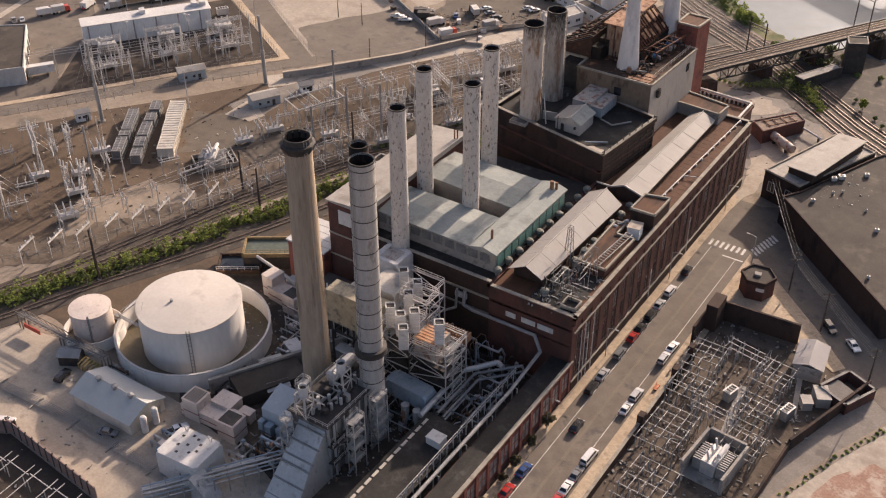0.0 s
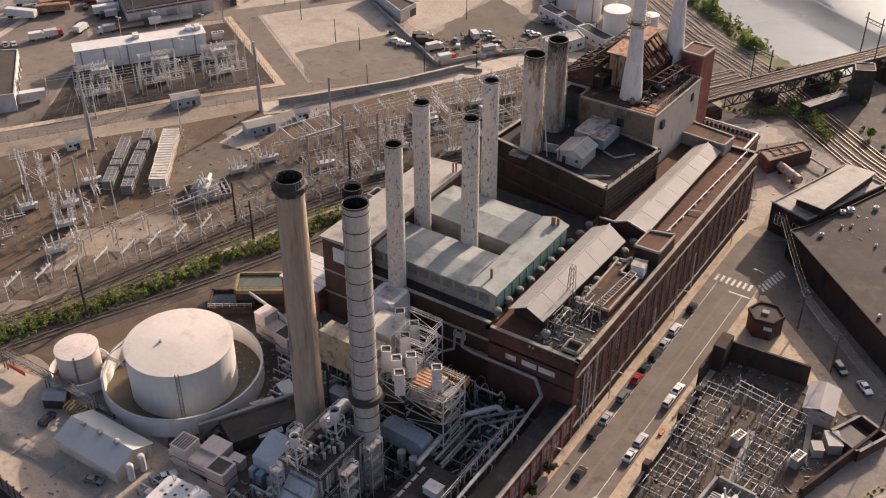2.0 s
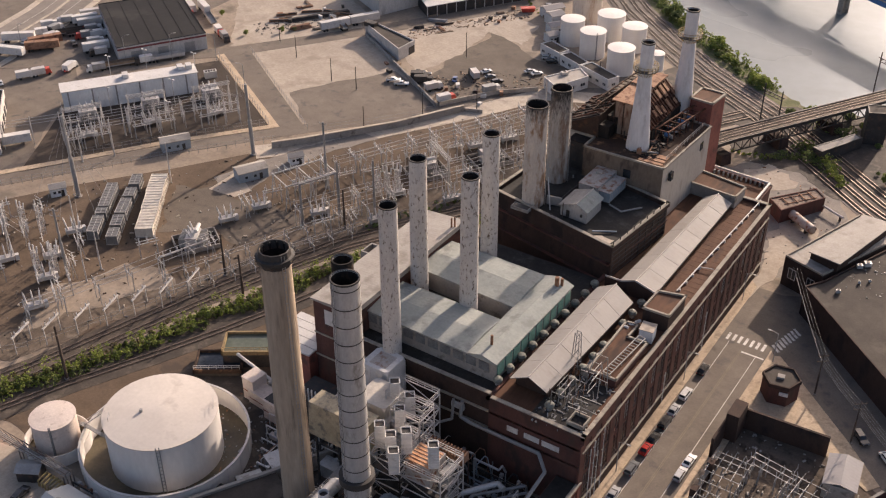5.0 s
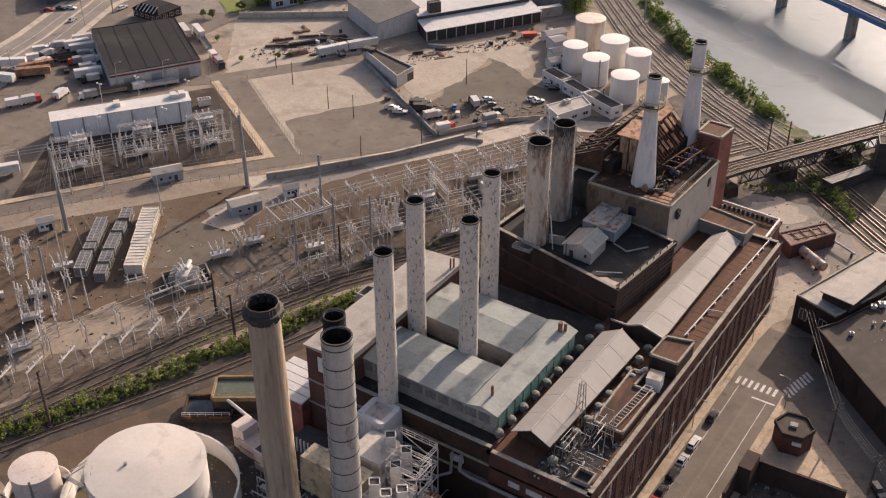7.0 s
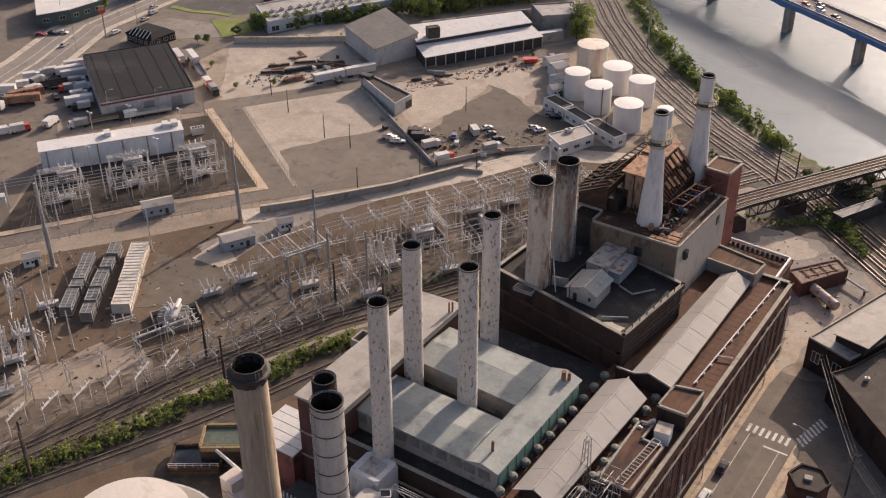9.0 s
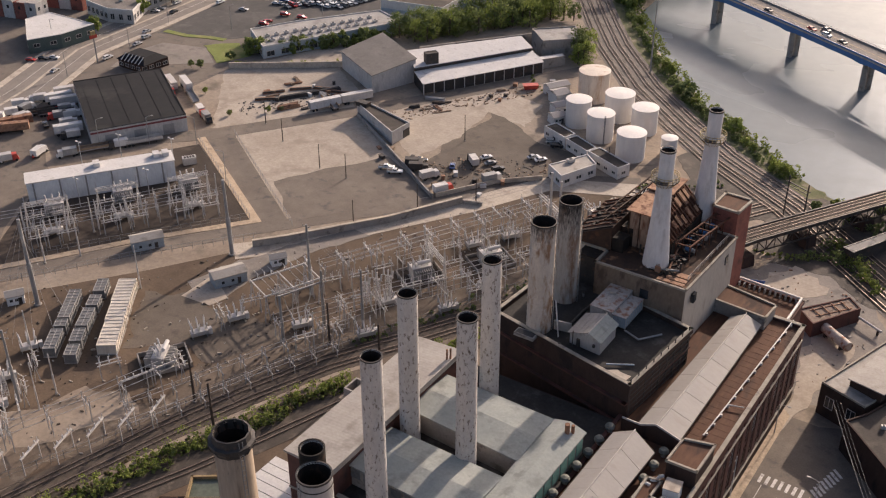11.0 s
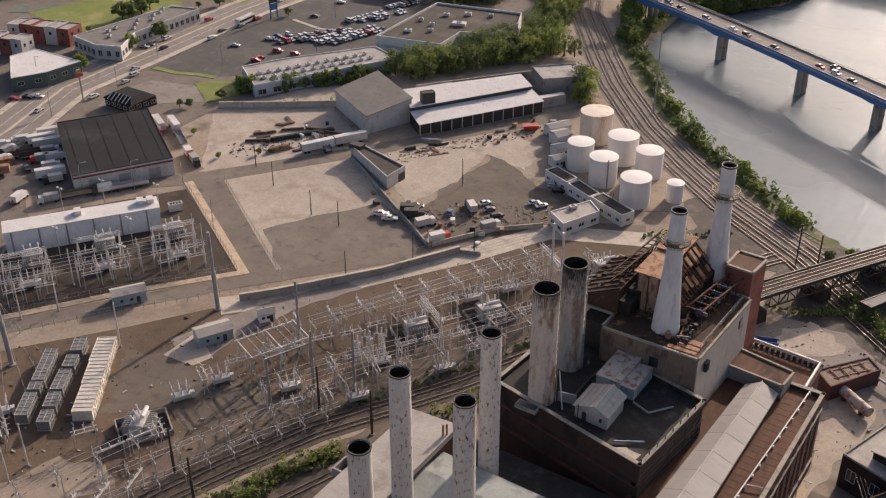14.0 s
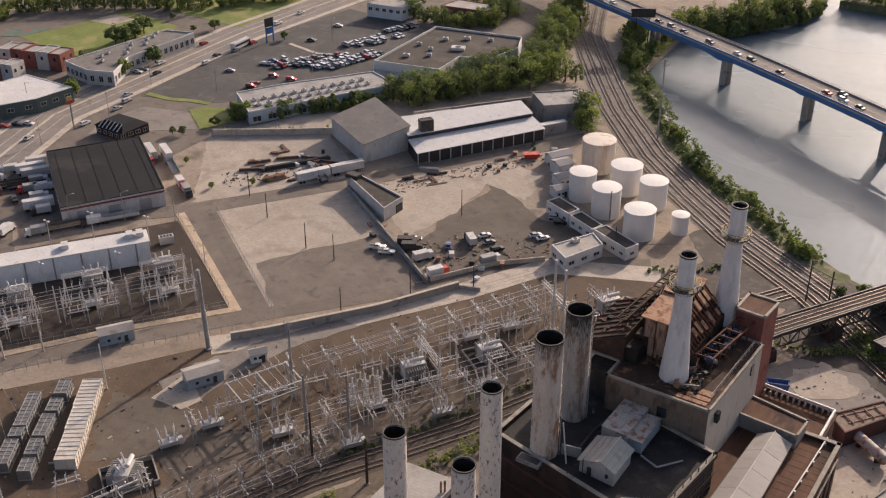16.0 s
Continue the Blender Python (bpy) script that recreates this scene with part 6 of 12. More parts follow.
for i, (x, y, z) in enumerate(((-41.2, -3.0, 24.4), (-36.5, -4.4, 24.0), (-35.9, -8.7, 24.0), (-33.1, -15.6, 24.0), (-36.5, -14.5, 24.0), (-31.2, -13.2, 24.0), (-30.3, -18.6, 23.6), (-24.7, -13.5, 24.0))):
    b = bmesh.new()
    box(b, -1, -1, 0, 1, 1, 5.2)
    o = part("square_duct", b, M_white, tw, "square white louvred duct")
    o.matrix_basis = pose(x, y, z - 5.2, 0, 0, 38)
    b = bmesh.new()
    box(b, -0.85, -0.85, 5.2, 0.85, 0.85, 5.22)
    part("duct_mouth", b, M_steel_dark, o)
    b = bmesh.new()
    for k in range(6):
        box(b, -1.06, -1.06, 0.4 + k * 0.7, 1.06, 1.06, 0.52 + k * 0.7)
    for xa, ya, xb, yb in ((-1.05, -1.05, 1.05, -0.87), (-1.05, 0.87, 1.05, 1.05), (-1.05, -1.05, -0.87, 1.05), (0.87, -1.05, 1.05, 1.05)):
        box(b, xa, ya, 5.18, xb, yb, 5.5)
    part("duct_rib", b, M_white, o)
mod = base("rusty_module", 0, 0, 13.6, "rust-orange topped heater module in the tower", "machine housing")
part("casing", box(bmesh.new(), -30.4, -15, 0, -24.6, -9.4, 5.0), M_rust_pale, mod)
b = bmesh.new()
for k in range(6):
    box(b, -30.2, -14.8 + k * 0.9, 5.0, -24.8, -14.3 + k * 0.9, 5.18)
part("top_slat", b, surf("orange_rust", (0.42, 0.21, 0.11), (0.52, 0.31, 0.19), 2, 0.3, 0.8), mod, "rust-orange slatted top")
b = bmesh.new()
for k in range(12):
    box(b, -31.2 + k * 0.75, -6.8, 14, -30.8 + k * 0.75, -4.2, 16.0)
tagged(part("slat_screen", b, M_rust, tw), "rusty slat screen")
for x0, y0, x1, y1, z0, z1, m, lab in ((-47.6, -8.0, -40.2, -0.6, 6, 21.0, M_cream, "cream casing box"), (-52.4, 0.4, -45.6, 6.9, 0, 22.0, M_white, "white casing with rusty roof"), (-54.2, -8.4, -48.0, -1.0, 2, 17.0, M_cream, "yellowish duct box"), (-46, -20, -42, -12, 0, 9, M_steel_grey, "grey casing box")):
    u = base("casing_box", 0, 0, 0, lab + " beside the tower", "machine housing")
    b = bmesh.new()
    box(b, x0, y0, 0, x1, y1, z1)
    bmesh.ops.bevel(b, geom=[e for e in b.edges if abs(e.verts[0].co.z - e.verts[1].co.z) < 0.1 and e.verts[0].co.z > 1], offset=0.8, segments=1)
    part("casing", b, m, u)
    b = bmesh.new()
    for k in range(int((x1 - x0) / 1.6)):
        box(b, x0 + 0.7 + k * 1.6, y0 - 0.12, 0.5, x0 + 0.85 + k * 1.6, y0, z1 - 1)
    part("stiffener", b, m, u)
    if m is M_white:
        part("roof_patch", box(bmesh.new(), x0 + 1.4, y0 + 1, z1, x1 - 1.2, y1 - 1.2, z1 + 0.06), M_rust_pale, u)
fb = base("yellow_flue", 0, 0, 0, "yellowish steel flue duct between the chimneys", "duct")
part("casing", hexa(bmesh.new(), [(-54.5, -15, 13), (-40, -15, 13), (-40, -9.0, 13), (-54.5, -9.0, 13)], [(-54.5, -14.4, 21.0), (-40, -14.4, 21.0), (-40, -10, 21.0), (-54.5, -10, 21.0)]), surf("dull_yellow_steel", (0.34, 0.285, 0.19), (0.42, 0.355, 0.24), 3, 0.4, 0.7, stain=(0.17, 0.15, 0.12), amount=0.4, stain_size=2), fb)
for x in (-53, -47, -41):
    for y in (-14.6, -9.4):
        part("leg", bar(bmesh.new(), (x, y, 0), (x, y, 13), 0.35), M_steel_dark, fb)
col = base("chimney_collar", -31.8, -27.8, 23.2, "dark railed collar platform round the chimney", "platform")
part("deck", lathe(bmesh.new(), 0, 0, [(2.6, 0), (3.3, 0.1), (3.3, 1.5), (2.6, 1.6)], 28), M_steel_dark, col)
bt = base("blue_grey_tank", -28.8, -18.6, 5.0, "long blue-grey ribbed duct tank on dark legs", "vessel", rz=-3)
b = bmesh.new()
box(b, -5.4, -2.0, 0, 5.4, 2.0, 4.0)
bmesh.ops.bevel(b, geom=b.edges[:], offset=0.9, segments=1)
part("casing", b, M_bluegrey, bt)
b = bmesh.new()
for k in range(7):
    box(b, -4.6 + k * 1.5, -2.06, 0.2, -4.4 + k * 1.5, 2.06, 4.06)
part("rib", b, M_bluegrey, bt)
b = bmesh.new()
for x in (-4, 0, 4):
    for y in (-1.6, 1.6):
        bar(b, (x, y, -5), (x, y, 0.2), 0.3)
part("leg", b, M_steel_dark, bt)
for x, y in ((-24.5, -22.6), (-27.6, -22.4)):
    v = base("hopper", x, y, 0, "grey cone-bottomed hopper on legs", "hopper")
    part("cone", lathe(bmesh.new(), 0, 0, [(0.35, 0), (0.4, 1.5), (0.9, 4.5), (0.9, 6.5), (0.0, 6.6)], 14), M_galv, v, smooth=True)
for k, (pts, r, m) in enumerate((
    ([(-31.1, 6.6, 17), (-31.1, 5.9, 13.4), (-28.6, 5.9, 12.8), (-12.4, 5.9, 12.8), (-9.6, 3.6, 11.0), (-9.2, -10, 10.0), (-9.4, -70, 10.0)], 0.4, M_steel_grey),
    ([(-33, 6.2, 17), (-33, 5.6, 12), (-40, -1, 10)], 0.3, M_steel_grey),
    ([(-21, -20, 5.5), (-21, -5, 5.5), (-13.5, 3, 5.5)], 0.35, M_steel_grey),
    ([(-19.6, -20, 5.0), (-19.6, -6, 5.0), (-12.5, 2, 5.0)], 0.3, M_steel_grey),
    ([(-22.6, -24, 7.0), (-22.2, -9, 8.5), (-17, -2, 8.5), (-15.2, -2.8, 8.5)], 0.6, M_galv),
    ([(-24, -18, 4.2), (-22, -17, 4.2), (-22, -16, 2), (-20, -15, 2)], 0.4, M_steel_white))):
    tagged(part("process_pipe", tube(bmesh.new(), pts, r, 10), m, None), "large pale insulated pipe with bends on stands", "pipe", group="process pipes")
b = bmesh.new()
for y in (-68, -58, -48, -38, -28, -18, -8):
    for xx in (-9.9, -8.6):
        bar(b, (xx, y, 0), (xx, y, 9.5), 0.2)
    bar(b, (-9.9, y, 9.5), (-8.6, y, 9.5), 0.2)
tagged(part("pipe_trestle", b, M_steel_grey, None), "grey steel trestle bents under the long pipe", "trestle")
can = base("long_canopy", 0, 0, 0, "long dark sheet canopy with a pale edge strip", "canopy")
part("roof", hexa(bmesh.new(), [(-22.6, -95, 5.0), (-13.0, -95, 5.0), (-13.0, -21, 5.0), (-22.6, -21, 5.0)], [(-22.6, -95, 6.0), (-13.0, -95, 5.4), (-13.0, -21, 5.4), (-22.6, -21, 6.0)]), M_soot, can)
sk = mesh_of("skylight", box(bmesh.new(), -0.3, -0.95, 0, 0.3, 0.95, 0.1), M_cream)
for k in range(26):
    share("skylight", sk, can, -21.4, -24 - k * 2.5, 5.98)
b = bmesh.new()
for y in range(-94, -20, 8):
    for x in (-22.2, -13.4):
        bar(b, (x, y, 0), (x, y, 5.1), 0.3)
part("post", b, M_steel_dark, can)
flat_unit("white_roof_unit", -16.2, -27.5, -2, 3.4, 2.6, 7.4, "white box unit standing through the canopy", "roof unit", M_white)
b = bmesh.new()
handrail(b, [(-12.4, -2), (-12.4, -60)], 7.4, 1.8, 0.14)
for k in range(24):
    box(b, -12.5, -3 - k * 2.4, 0 if k % 3 == 0 else 5.6, -12.3, -2.9 - k * 2.4, 9.2)
tagged(part("wire_fence", b, M_steel_white, None), "pale steel fence along the walkway", "fence")



def scaffold(x, y, w, d, h, rz, label):
    """A slim galvanised stair tower: posts, landings, zigzag flights and rails."""
    t = base("stair_tower", x, y, 0.06, label, "stair tower", rz=rz, group="stair towers")
    n = max(2, int(h / 3))
    for px_ in (-w / 2, w / 2):
        for py_ in (-d / 2, d / 2):
            part("post", bar(bmesh.new(), (px_, py_, 0), (px_, py_, h + 1.0), 0.16), M_steel_white, t)
    for k in range(1, n + 1):
        z = h * k / n
        part("landing", box(bmesh.new(), -w / 2, -d / 2, z - 0.08, w / 2, d / 2, z), M_steel_grey, t)
        part("handrail", handrail(bmesh.new(), [(-w / 2, -d / 2), (w / 2, -d / 2), (w / 2, d / 2), (-w / 2, d / 2), (-w / 2, -d / 2)], z, 1.1, 0.08), M_steel_white, t)
        s_ = 1 if k % 2 else -1
        part("flight", bar(bmesh.new(), (-s_ * w / 2, -d / 2 - 0.3, z - h / n), (s_ * w / 2, -d / 2 - 0.3, z), 0.5, 0.12), M_steel_grey, t)


def pipework(x0, y0, x1, y1, z1, count, seed, label):
    """A thicket of square-bent process pipes on stanchions, with valves and small boxes."""
    rnd = random.Random(seed)
    t = base("pipework", x0, y0, 0.06, label, "pipework", group="process pipework")
    w, d = x1 - x0, y1 - y0
    for k in range(count):
        z = rnd.uniform(0.6, z1)
        r = rnd.choice((0.1, 0.13, 0.18, 0.26))
        if rnd.random() < 0.5:
            a, c, f = rnd.uniform(0, w * 0.5), rnd.uniform(w * 0.5, w), rnd.uniform(0, d)
            pts = [(a, f, 0), (a, f, z), (c, f, z), (c, min(d, f + rnd.uniform(0.5, 3)), z), (c, min(d, f + 3), rnd.uniform(0, z))]
        else:
            a, c, f = rnd.uniform(0, d * 0.5), rnd.uniform(d * 0.5, d), rnd.uniform(0, w)
            pts = [(f, a, rnd.uniform(0, z)), (f, a, z), (f, c, z), (min(w, f + rnd.uniform(0.5, 2.5)), c, z), (min(w, f + 2.5), c, 0)]
        m = rnd.choice((M_steel_white, M_steel_grey, M_galv, M_bluegrey, M_steel_dark, M_rust, M_white))
        part("pipe", tube(bmesh.new(), pts, r, 6), m, t)
        vx, vy, vz = pts[2]
        if k % 2:
            part("valve", box(bmesh.new(), vx - 0.35, vy - 0.35, vz - 0.3, vx + 0.35, vy + 0.35, vz + 0.5), rnd.choice((M_steel_grey, M_steel_white, M_rust, M_bluegrey)), t)
    for k in range(max(2, count // 6)):
        x, y = rnd.uniform(0.5, w - 0.5), rnd.uniform(0.5, d - 0.5)
        part("stanchion", bar(bmesh.new(), (x, y, 0), (x, y, z1 * 0.9), 0.2), M_steel_grey, t)
        bx, by, h = rnd.uniform(0.5, w - 1.5), rnd.uniform(0.5, d - 1.5), rnd.uniform(0.8, 2.2)
        part("pump_box", box(bmesh.new(), bx, by, 0, bx + rnd.uniform(0.8, 2.0), by + rnd.uniform(0.7, 1.6), h), rnd.choice((M_steel_grey, M_steel_white, M_pinkish, M_bluegrey)), t)


for args in ((-50, -49, -39.5, -42, 5.0, 16, 1), (-41.5, -42, -38, -26, 9.0, 14, 2), (-35, -25, -22, -15.5, 6.0, 22, 3), (-47, -19, -38.5, -9, 10.0, 16, 4), (-22, -22, -13.5, 2, 4.2, 24, 5), (-72, -20, -56, -8, 3.2, 18, 6), (-58, -12, -47, 1, 9.0, 18, 7), (-48, -2, -33, 6, 12.0, 18, 8), (-68, -40, -61, -26, 2.6, 10, 9), (-70, -58, -62, -52, 1.8, 8, 10), (-74, -8, -62, 2, 5.5, 14, 11), (-95, -45, -86, -43.5, 1.8, 8, 12), (-54, -51, -48, -46, 2.4, 8, 13), (-32, 0, -14, 6, 7.0, 18, 14)):
    pipework(*args, "crowded pale and rusty process pipes on stanchions")
for x, y, w, d, h, rz in ((-41.2, -38.5, 2.0, 2.4, 18, 0), (-28.6, -38, 1.8, 3.6, 14, 0), (-28.8, -30, 1.8, 3.6, 14, 0), (-43.5, -27.0, 1.6, 1.6, 12, 20), (-22.6, -11.5, 2.2, 3.4, 17, 0), (-39.4, -46.4, 1.8, 1.8, 15, 0)):
    scaffold(x, y, w, d, h, rz, "slim pale steel stair tower with railed landings")
for x, y, rz, m, lab in ((-104.5, -47.5, 30, M_steel_dark, "small dark metal store hut beside the tank"), (-63.4, -24.5, 58, M_steel_grey, "small grey hut with a pale sheet roof"), (-57.6, -29.5, 58, M_wall_brown, "grimy low brick store with sheet roof")):
    h_ = base("store_hut", x, y, 0.06, lab, "hut", rz=rz)
    part("wall", box(bmesh.new(), -2.4, -1.8, 0, 2.4, 1.8, 2.7), m, h_)
    for sy in (-1, 1):
        part("roof_slope", hexa(bmesh.new(), [(-2.7, sy * 2.1, 2.6), (2.7, sy * 2.1, 2.6), (2.7, 0, 3.4), (-2.7, 0, 3.4)], [(-2.7, sy * 2.1, 2.75), (2.7, sy * 2.1, 2.75), (2.7, 0, 3.55), (-2.7, 0, 3.55)]), M_galv if m is not M_steel_dark else M_steel_grey, h_)
    part("door", box(bmesh.new(), 0.4, -1.88, 0, 1.3, -1.8, 2.0), M_steel_dark, h_)
# settling basins
for x0, y0, rz, w, d, hgt, m, wat, lab in ((-96.5, 1.4, 34, 11, 7.4, 2.2, M_roof_rust, M_glass, "open rusty basin with dark water"), (-91.6, 8.8, 34, 14.5, 7.6, 5.0, M_ochre, M_pool, "raised ochre-rimmed settling basin with murky green water")):
    s = base("settling_basin", x0, y0, 0, lab, "basin", rz=rz)
    part("wall", box(bmesh.new(), -w / 2, -d / 2, 0, w / 2, d / 2, hgt - 1.0), M_steel_dark, s)
    b = bmesh.new()
    parapet(b, [(-w / 2, -d / 2), (w / 2, -d / 2), (w / 2, d / 2), (-w / 2, d / 2)], hgt - 1.1, 0.5, 1.1)
    part("rim", b, m, s)
    part("water", box(bmesh.new(), -w / 2 + 0.2, -d / 2 + 0.2, hgt - 1.0, w / 2 - 0.2, d / 2 - 0.2, hgt - 0.7), wat, s)
    b = bmesh.new()
    handrail(b, [(-w / 2, -d / 2), (w / 2, -d / 2)], hgt, 1.1, 0.1)
    part("handrail", b, M_ochre if m is M_ochre else M_steel_white, s)
b = bmesh.new()
tube(b, [(-92, 3.2, 4.6), (-76, -0.5, 5.0)], 0.4, 8)
tagged(part("transfer_pipe", b, M_steel_white, None), "white transfer pipe from the basin", "pipe")
# pale tiled roof and low rooms behind the chimneys
lr = base("pump_room", 0, 0, 0, "pump room with a pale panelled roof", "building")
part("wall", box(bmesh.new(), -81.5, 4.0, 0, -70.2, 15.5, 13.2), M_brick_red, lr)
b = bmesh.new()
for k in range(5):
    box(b, -82, 3.8 + k * 2.4, 13.2, -70.0, 6.0 + k * 2.4, 13.6)
part("roof_panel", b, M_white, lr, "pale roof panels with dark joints")
fins = base("fin_cooler", -62.5, -1.0, 0, "row of white upright cooler fins on a dark base", "cooler")
part("body", box(bmesh.new(), -5, -3.4, 0, 5, 3.4, 10), M_steel_dark, fins)
fin = mesh_of("fin", box(bmesh.new(), -0.12, -3.6, 0, 0.12, -3.3, 3.6), M_white)
for k in range(11):
    share("fin", fin, fins, -5 + k, 0, 9.4)

# fenced transformer yard in the foreground
yw = base("transformer_yard", 0, 0, 0, "walled yard with brown panelled fence and white bus frames", "yard")
fence_pan = mesh_of("fence_panel", box(bmesh.new(), -1.15, -0.1, 0, 1.15, 0.1, 3.6), surf("mauve_brown_panel", (0.25, 0.17, 0.145), (0.31, 0.22, 0.19), 2, 0.3, 0.8))
post = mesh_of("fence_post", box(bmesh.new(), -0.15, -0.2, 0, 0.15, 0.2, 3.8), M_steel_dark)
for line in ([(-97, -70.5), (-67.5, -73.5)], [(-97, -70.5), (-120, -84)]):
    for x, y, a in along(line, 2.4):
        share("fence_panel", fence_pan, yw, x, y, 0, a)
        share("fence_post", post, yw, x - 1.2 * math.cos(radians(a)), y - 1.2 * math.sin(radians(a)), 0, a)
part("gravel", solid(bmesh.new(), [(-97, -71), (-68, -74), (-70, -130), (-140, -110), (-118, -84)], 0, 0.14), M_gravel_dark, yw)
for k in range(6):
    b = bmesh.new()
    x0 = -108 + k * 7
    for d in (0, 5):
        tube(b, [(x0 + d, -78 - k * 0.4, 0.1), (x0 + d, -78 - k * 0.4, 3.6)], 0.12, 6)
        tube(b, [(x0 + d + 0.6, -86, 0.1), (x0 + d + 0.6, -86, 3.6)], 0.12, 6)
        tube(b, [(x0 + d, -76, 3.6), (x0 + d + 0.8, -90, 3.6)], 0.1, 6)
    tube(b, [(x0 - 1, -78, 3.4), (x0 + 6, -78.4, 3.4)], 0.12, 6)
    part("bus_frame", b, M_steel_white, yw)


# ---- switchyards ----
def slant_bus(h=5.0):
    s = base("slanted_bus_bar", 0, 0, 0, "slanted pale bus bar on two steel posts", "bus bar", group="slanted bus bars")
    b = bmesh.new()
    bar(b, (0, 0, 0), (0, 0, h), 0.2)
    bar(b, (0, 0, h), (0, 0, h + 1.6), 0.1)
    part("post", b, M_steel_white, s)
    b = bmesh.new()
    bar(b, (6.2, 0, 0), (6.2, 0, h), 0.2)
    bar(b, (6.2, 0, h), (6.2, 0, h + 1.4), 0.1)
    part("post", b, M_steel_white, s)
    part("beam", bar(bmesh.new(), (-0.4, 0, h), (6.6, 0, h), 0.42), M_steel_white, s)
    for x in (1.0, 3.1, 5.2):
        part("insulator", drum(bmesh.new(), x, 0, h + 0.2, h + 1.1, 0.16, n=8), M_white, s)
    return s


def breaker():
    s = base("circuit_breaker", 0, 0, 0, "pale circuit breaker with splayed white bushings", "circuit breaker", group="circuit breakers")
    part("tank", box(bmesh.new(), -2.2, -1.1, 0.9, 2.2, 1.1, 2.0), M_steel_white, s)
    for x in (-1.9, 1.9):
        part("stand", hexa(bmesh.new(), [(x - 0.1, -1.0, 0), (x + 0.1, -1.0, 0), (x + 0.1, 1.0, 0), (x - 0.1, 1.0, 0)], [(x - 0.1, -0.8, 0.9), (x + 0.1, -0.8, 0.9), (x + 0.1, 0.8, 0.9), (x - 0.1, 0.8, 0.9)]), M_steel_grey, s)
    for x in (-1.6, 0, 1.6):
        for sy in (-1, 1):
            b = bmesh.new()
            bar(b, (x, sy * 0.4, 2.0), (x * 1.25, sy * 1.6, 4.6), 0.3, n=8)
            bar(b, (x * 1.25, sy * 1.6, 4.6), (x * 1.3, sy * 1.85, 5.1), 0.12, n=6)
            part("bushing", b, M_white, s)
    part("cabinet", box(bmesh.new(), 2.4, -0.6, 0.2, 3.4, 0.6, 2.0), M_white, s)
    return s


def disconnect(h=4.6):
    s = base("disconnect_switch", 0, 0, 0, "pale portal disconnect switch with three arms", "switch", group="disconnect switches")
    for x in (-2.4, 2.4):
        b = bmesh.new()
        bar(b, (x, -0.6, 0), (x, 0, h), 0.18)
        bar(b, (x, 0.6, 0), (x, 0, h), 0.18)
        part("leg", b, M_steel_white, s)
    for y in (-0.7, 0.7):
        part("beam", bar(bmesh.new(), (-3, y, h), (3, y, h), 0.2), M_steel_white, s)
    for x in (-2.2, 0, 2.2):
        b = bmesh.new()
        for y in (-0.8, 0.8):
            bar(b, (x, y, h), (x, y, h + 1.1), 0.2, n=6)
        bar(b, (x, -0.8, h + 1.1), (x + 0.3, 0.3, h + 2.3), 0.1)
        bar(b, (x, -1.6, h + 1.1), (x, -0.8, h + 1.1), 0.1)
        part("switch_arm", b, M_white, s)
    return s


def transformer():
    s = base("power_transformer", 0, 0, 0, "pale grey power transformer with radiators and bushings", "transformer", group="power transformers")
    b = bmesh.new()
    box(b, -3.0, -1.6, 0.4, 3.0, 1.6, 3.8)
    bmesh.ops.bevel(b, geom=b.edges[:], offset=0.15, segments=1)
    part("tank", b, M_steel_white, s)
    part("plinth", box(bmesh.new(), -3.4, -2.0, 0, 3.4, 2.0, 0.4), M_concrete_grey, s)
    fin = mesh_of("radiator", box(bmesh.new(), -0.12, -0.9, 0.6, 0.12, 0.9, 3.4), M_steel_grey)
    for k in range(9):
        for y in (-2.6, 2.6):
            share("radiator", fin, s, -2.6 + k * 0.65, y, 0)
    for x in (-1.8, 0, 1.8):
        b = bmesh.new()
        bar(b, (x, 0.4, 3.8), (x * 1.2, 1.1, 6.2), 0.34, n=8)
        part("bushing", b, M_white, s)
        b = bmesh.new()
        bar(b, (x, -0.6, 3.8), (x, -0.9, 5.2), 0.24, n=8)
        part("bushing", b, M_white, s)
    b = bmesh.new()
    lathe(b, 0, 0, [(0.0, -2.0), (0.55, -1.9), (0.6, 0), (0.55, 1.9), (0.0, 2.0)], 14)
    bmesh.ops.rotate(b, verts=b.verts, cent=(0, 0, 0), matrix=Matrix.Rotation(radians(90), 3, "Y"))
    bmesh.ops.translate(b, verts=b.verts, vec=(0.4, -1.4, 5.4))
    part("conservator", b, M_white, s, "white cylindrical oil conservator", smooth=True)
    return s


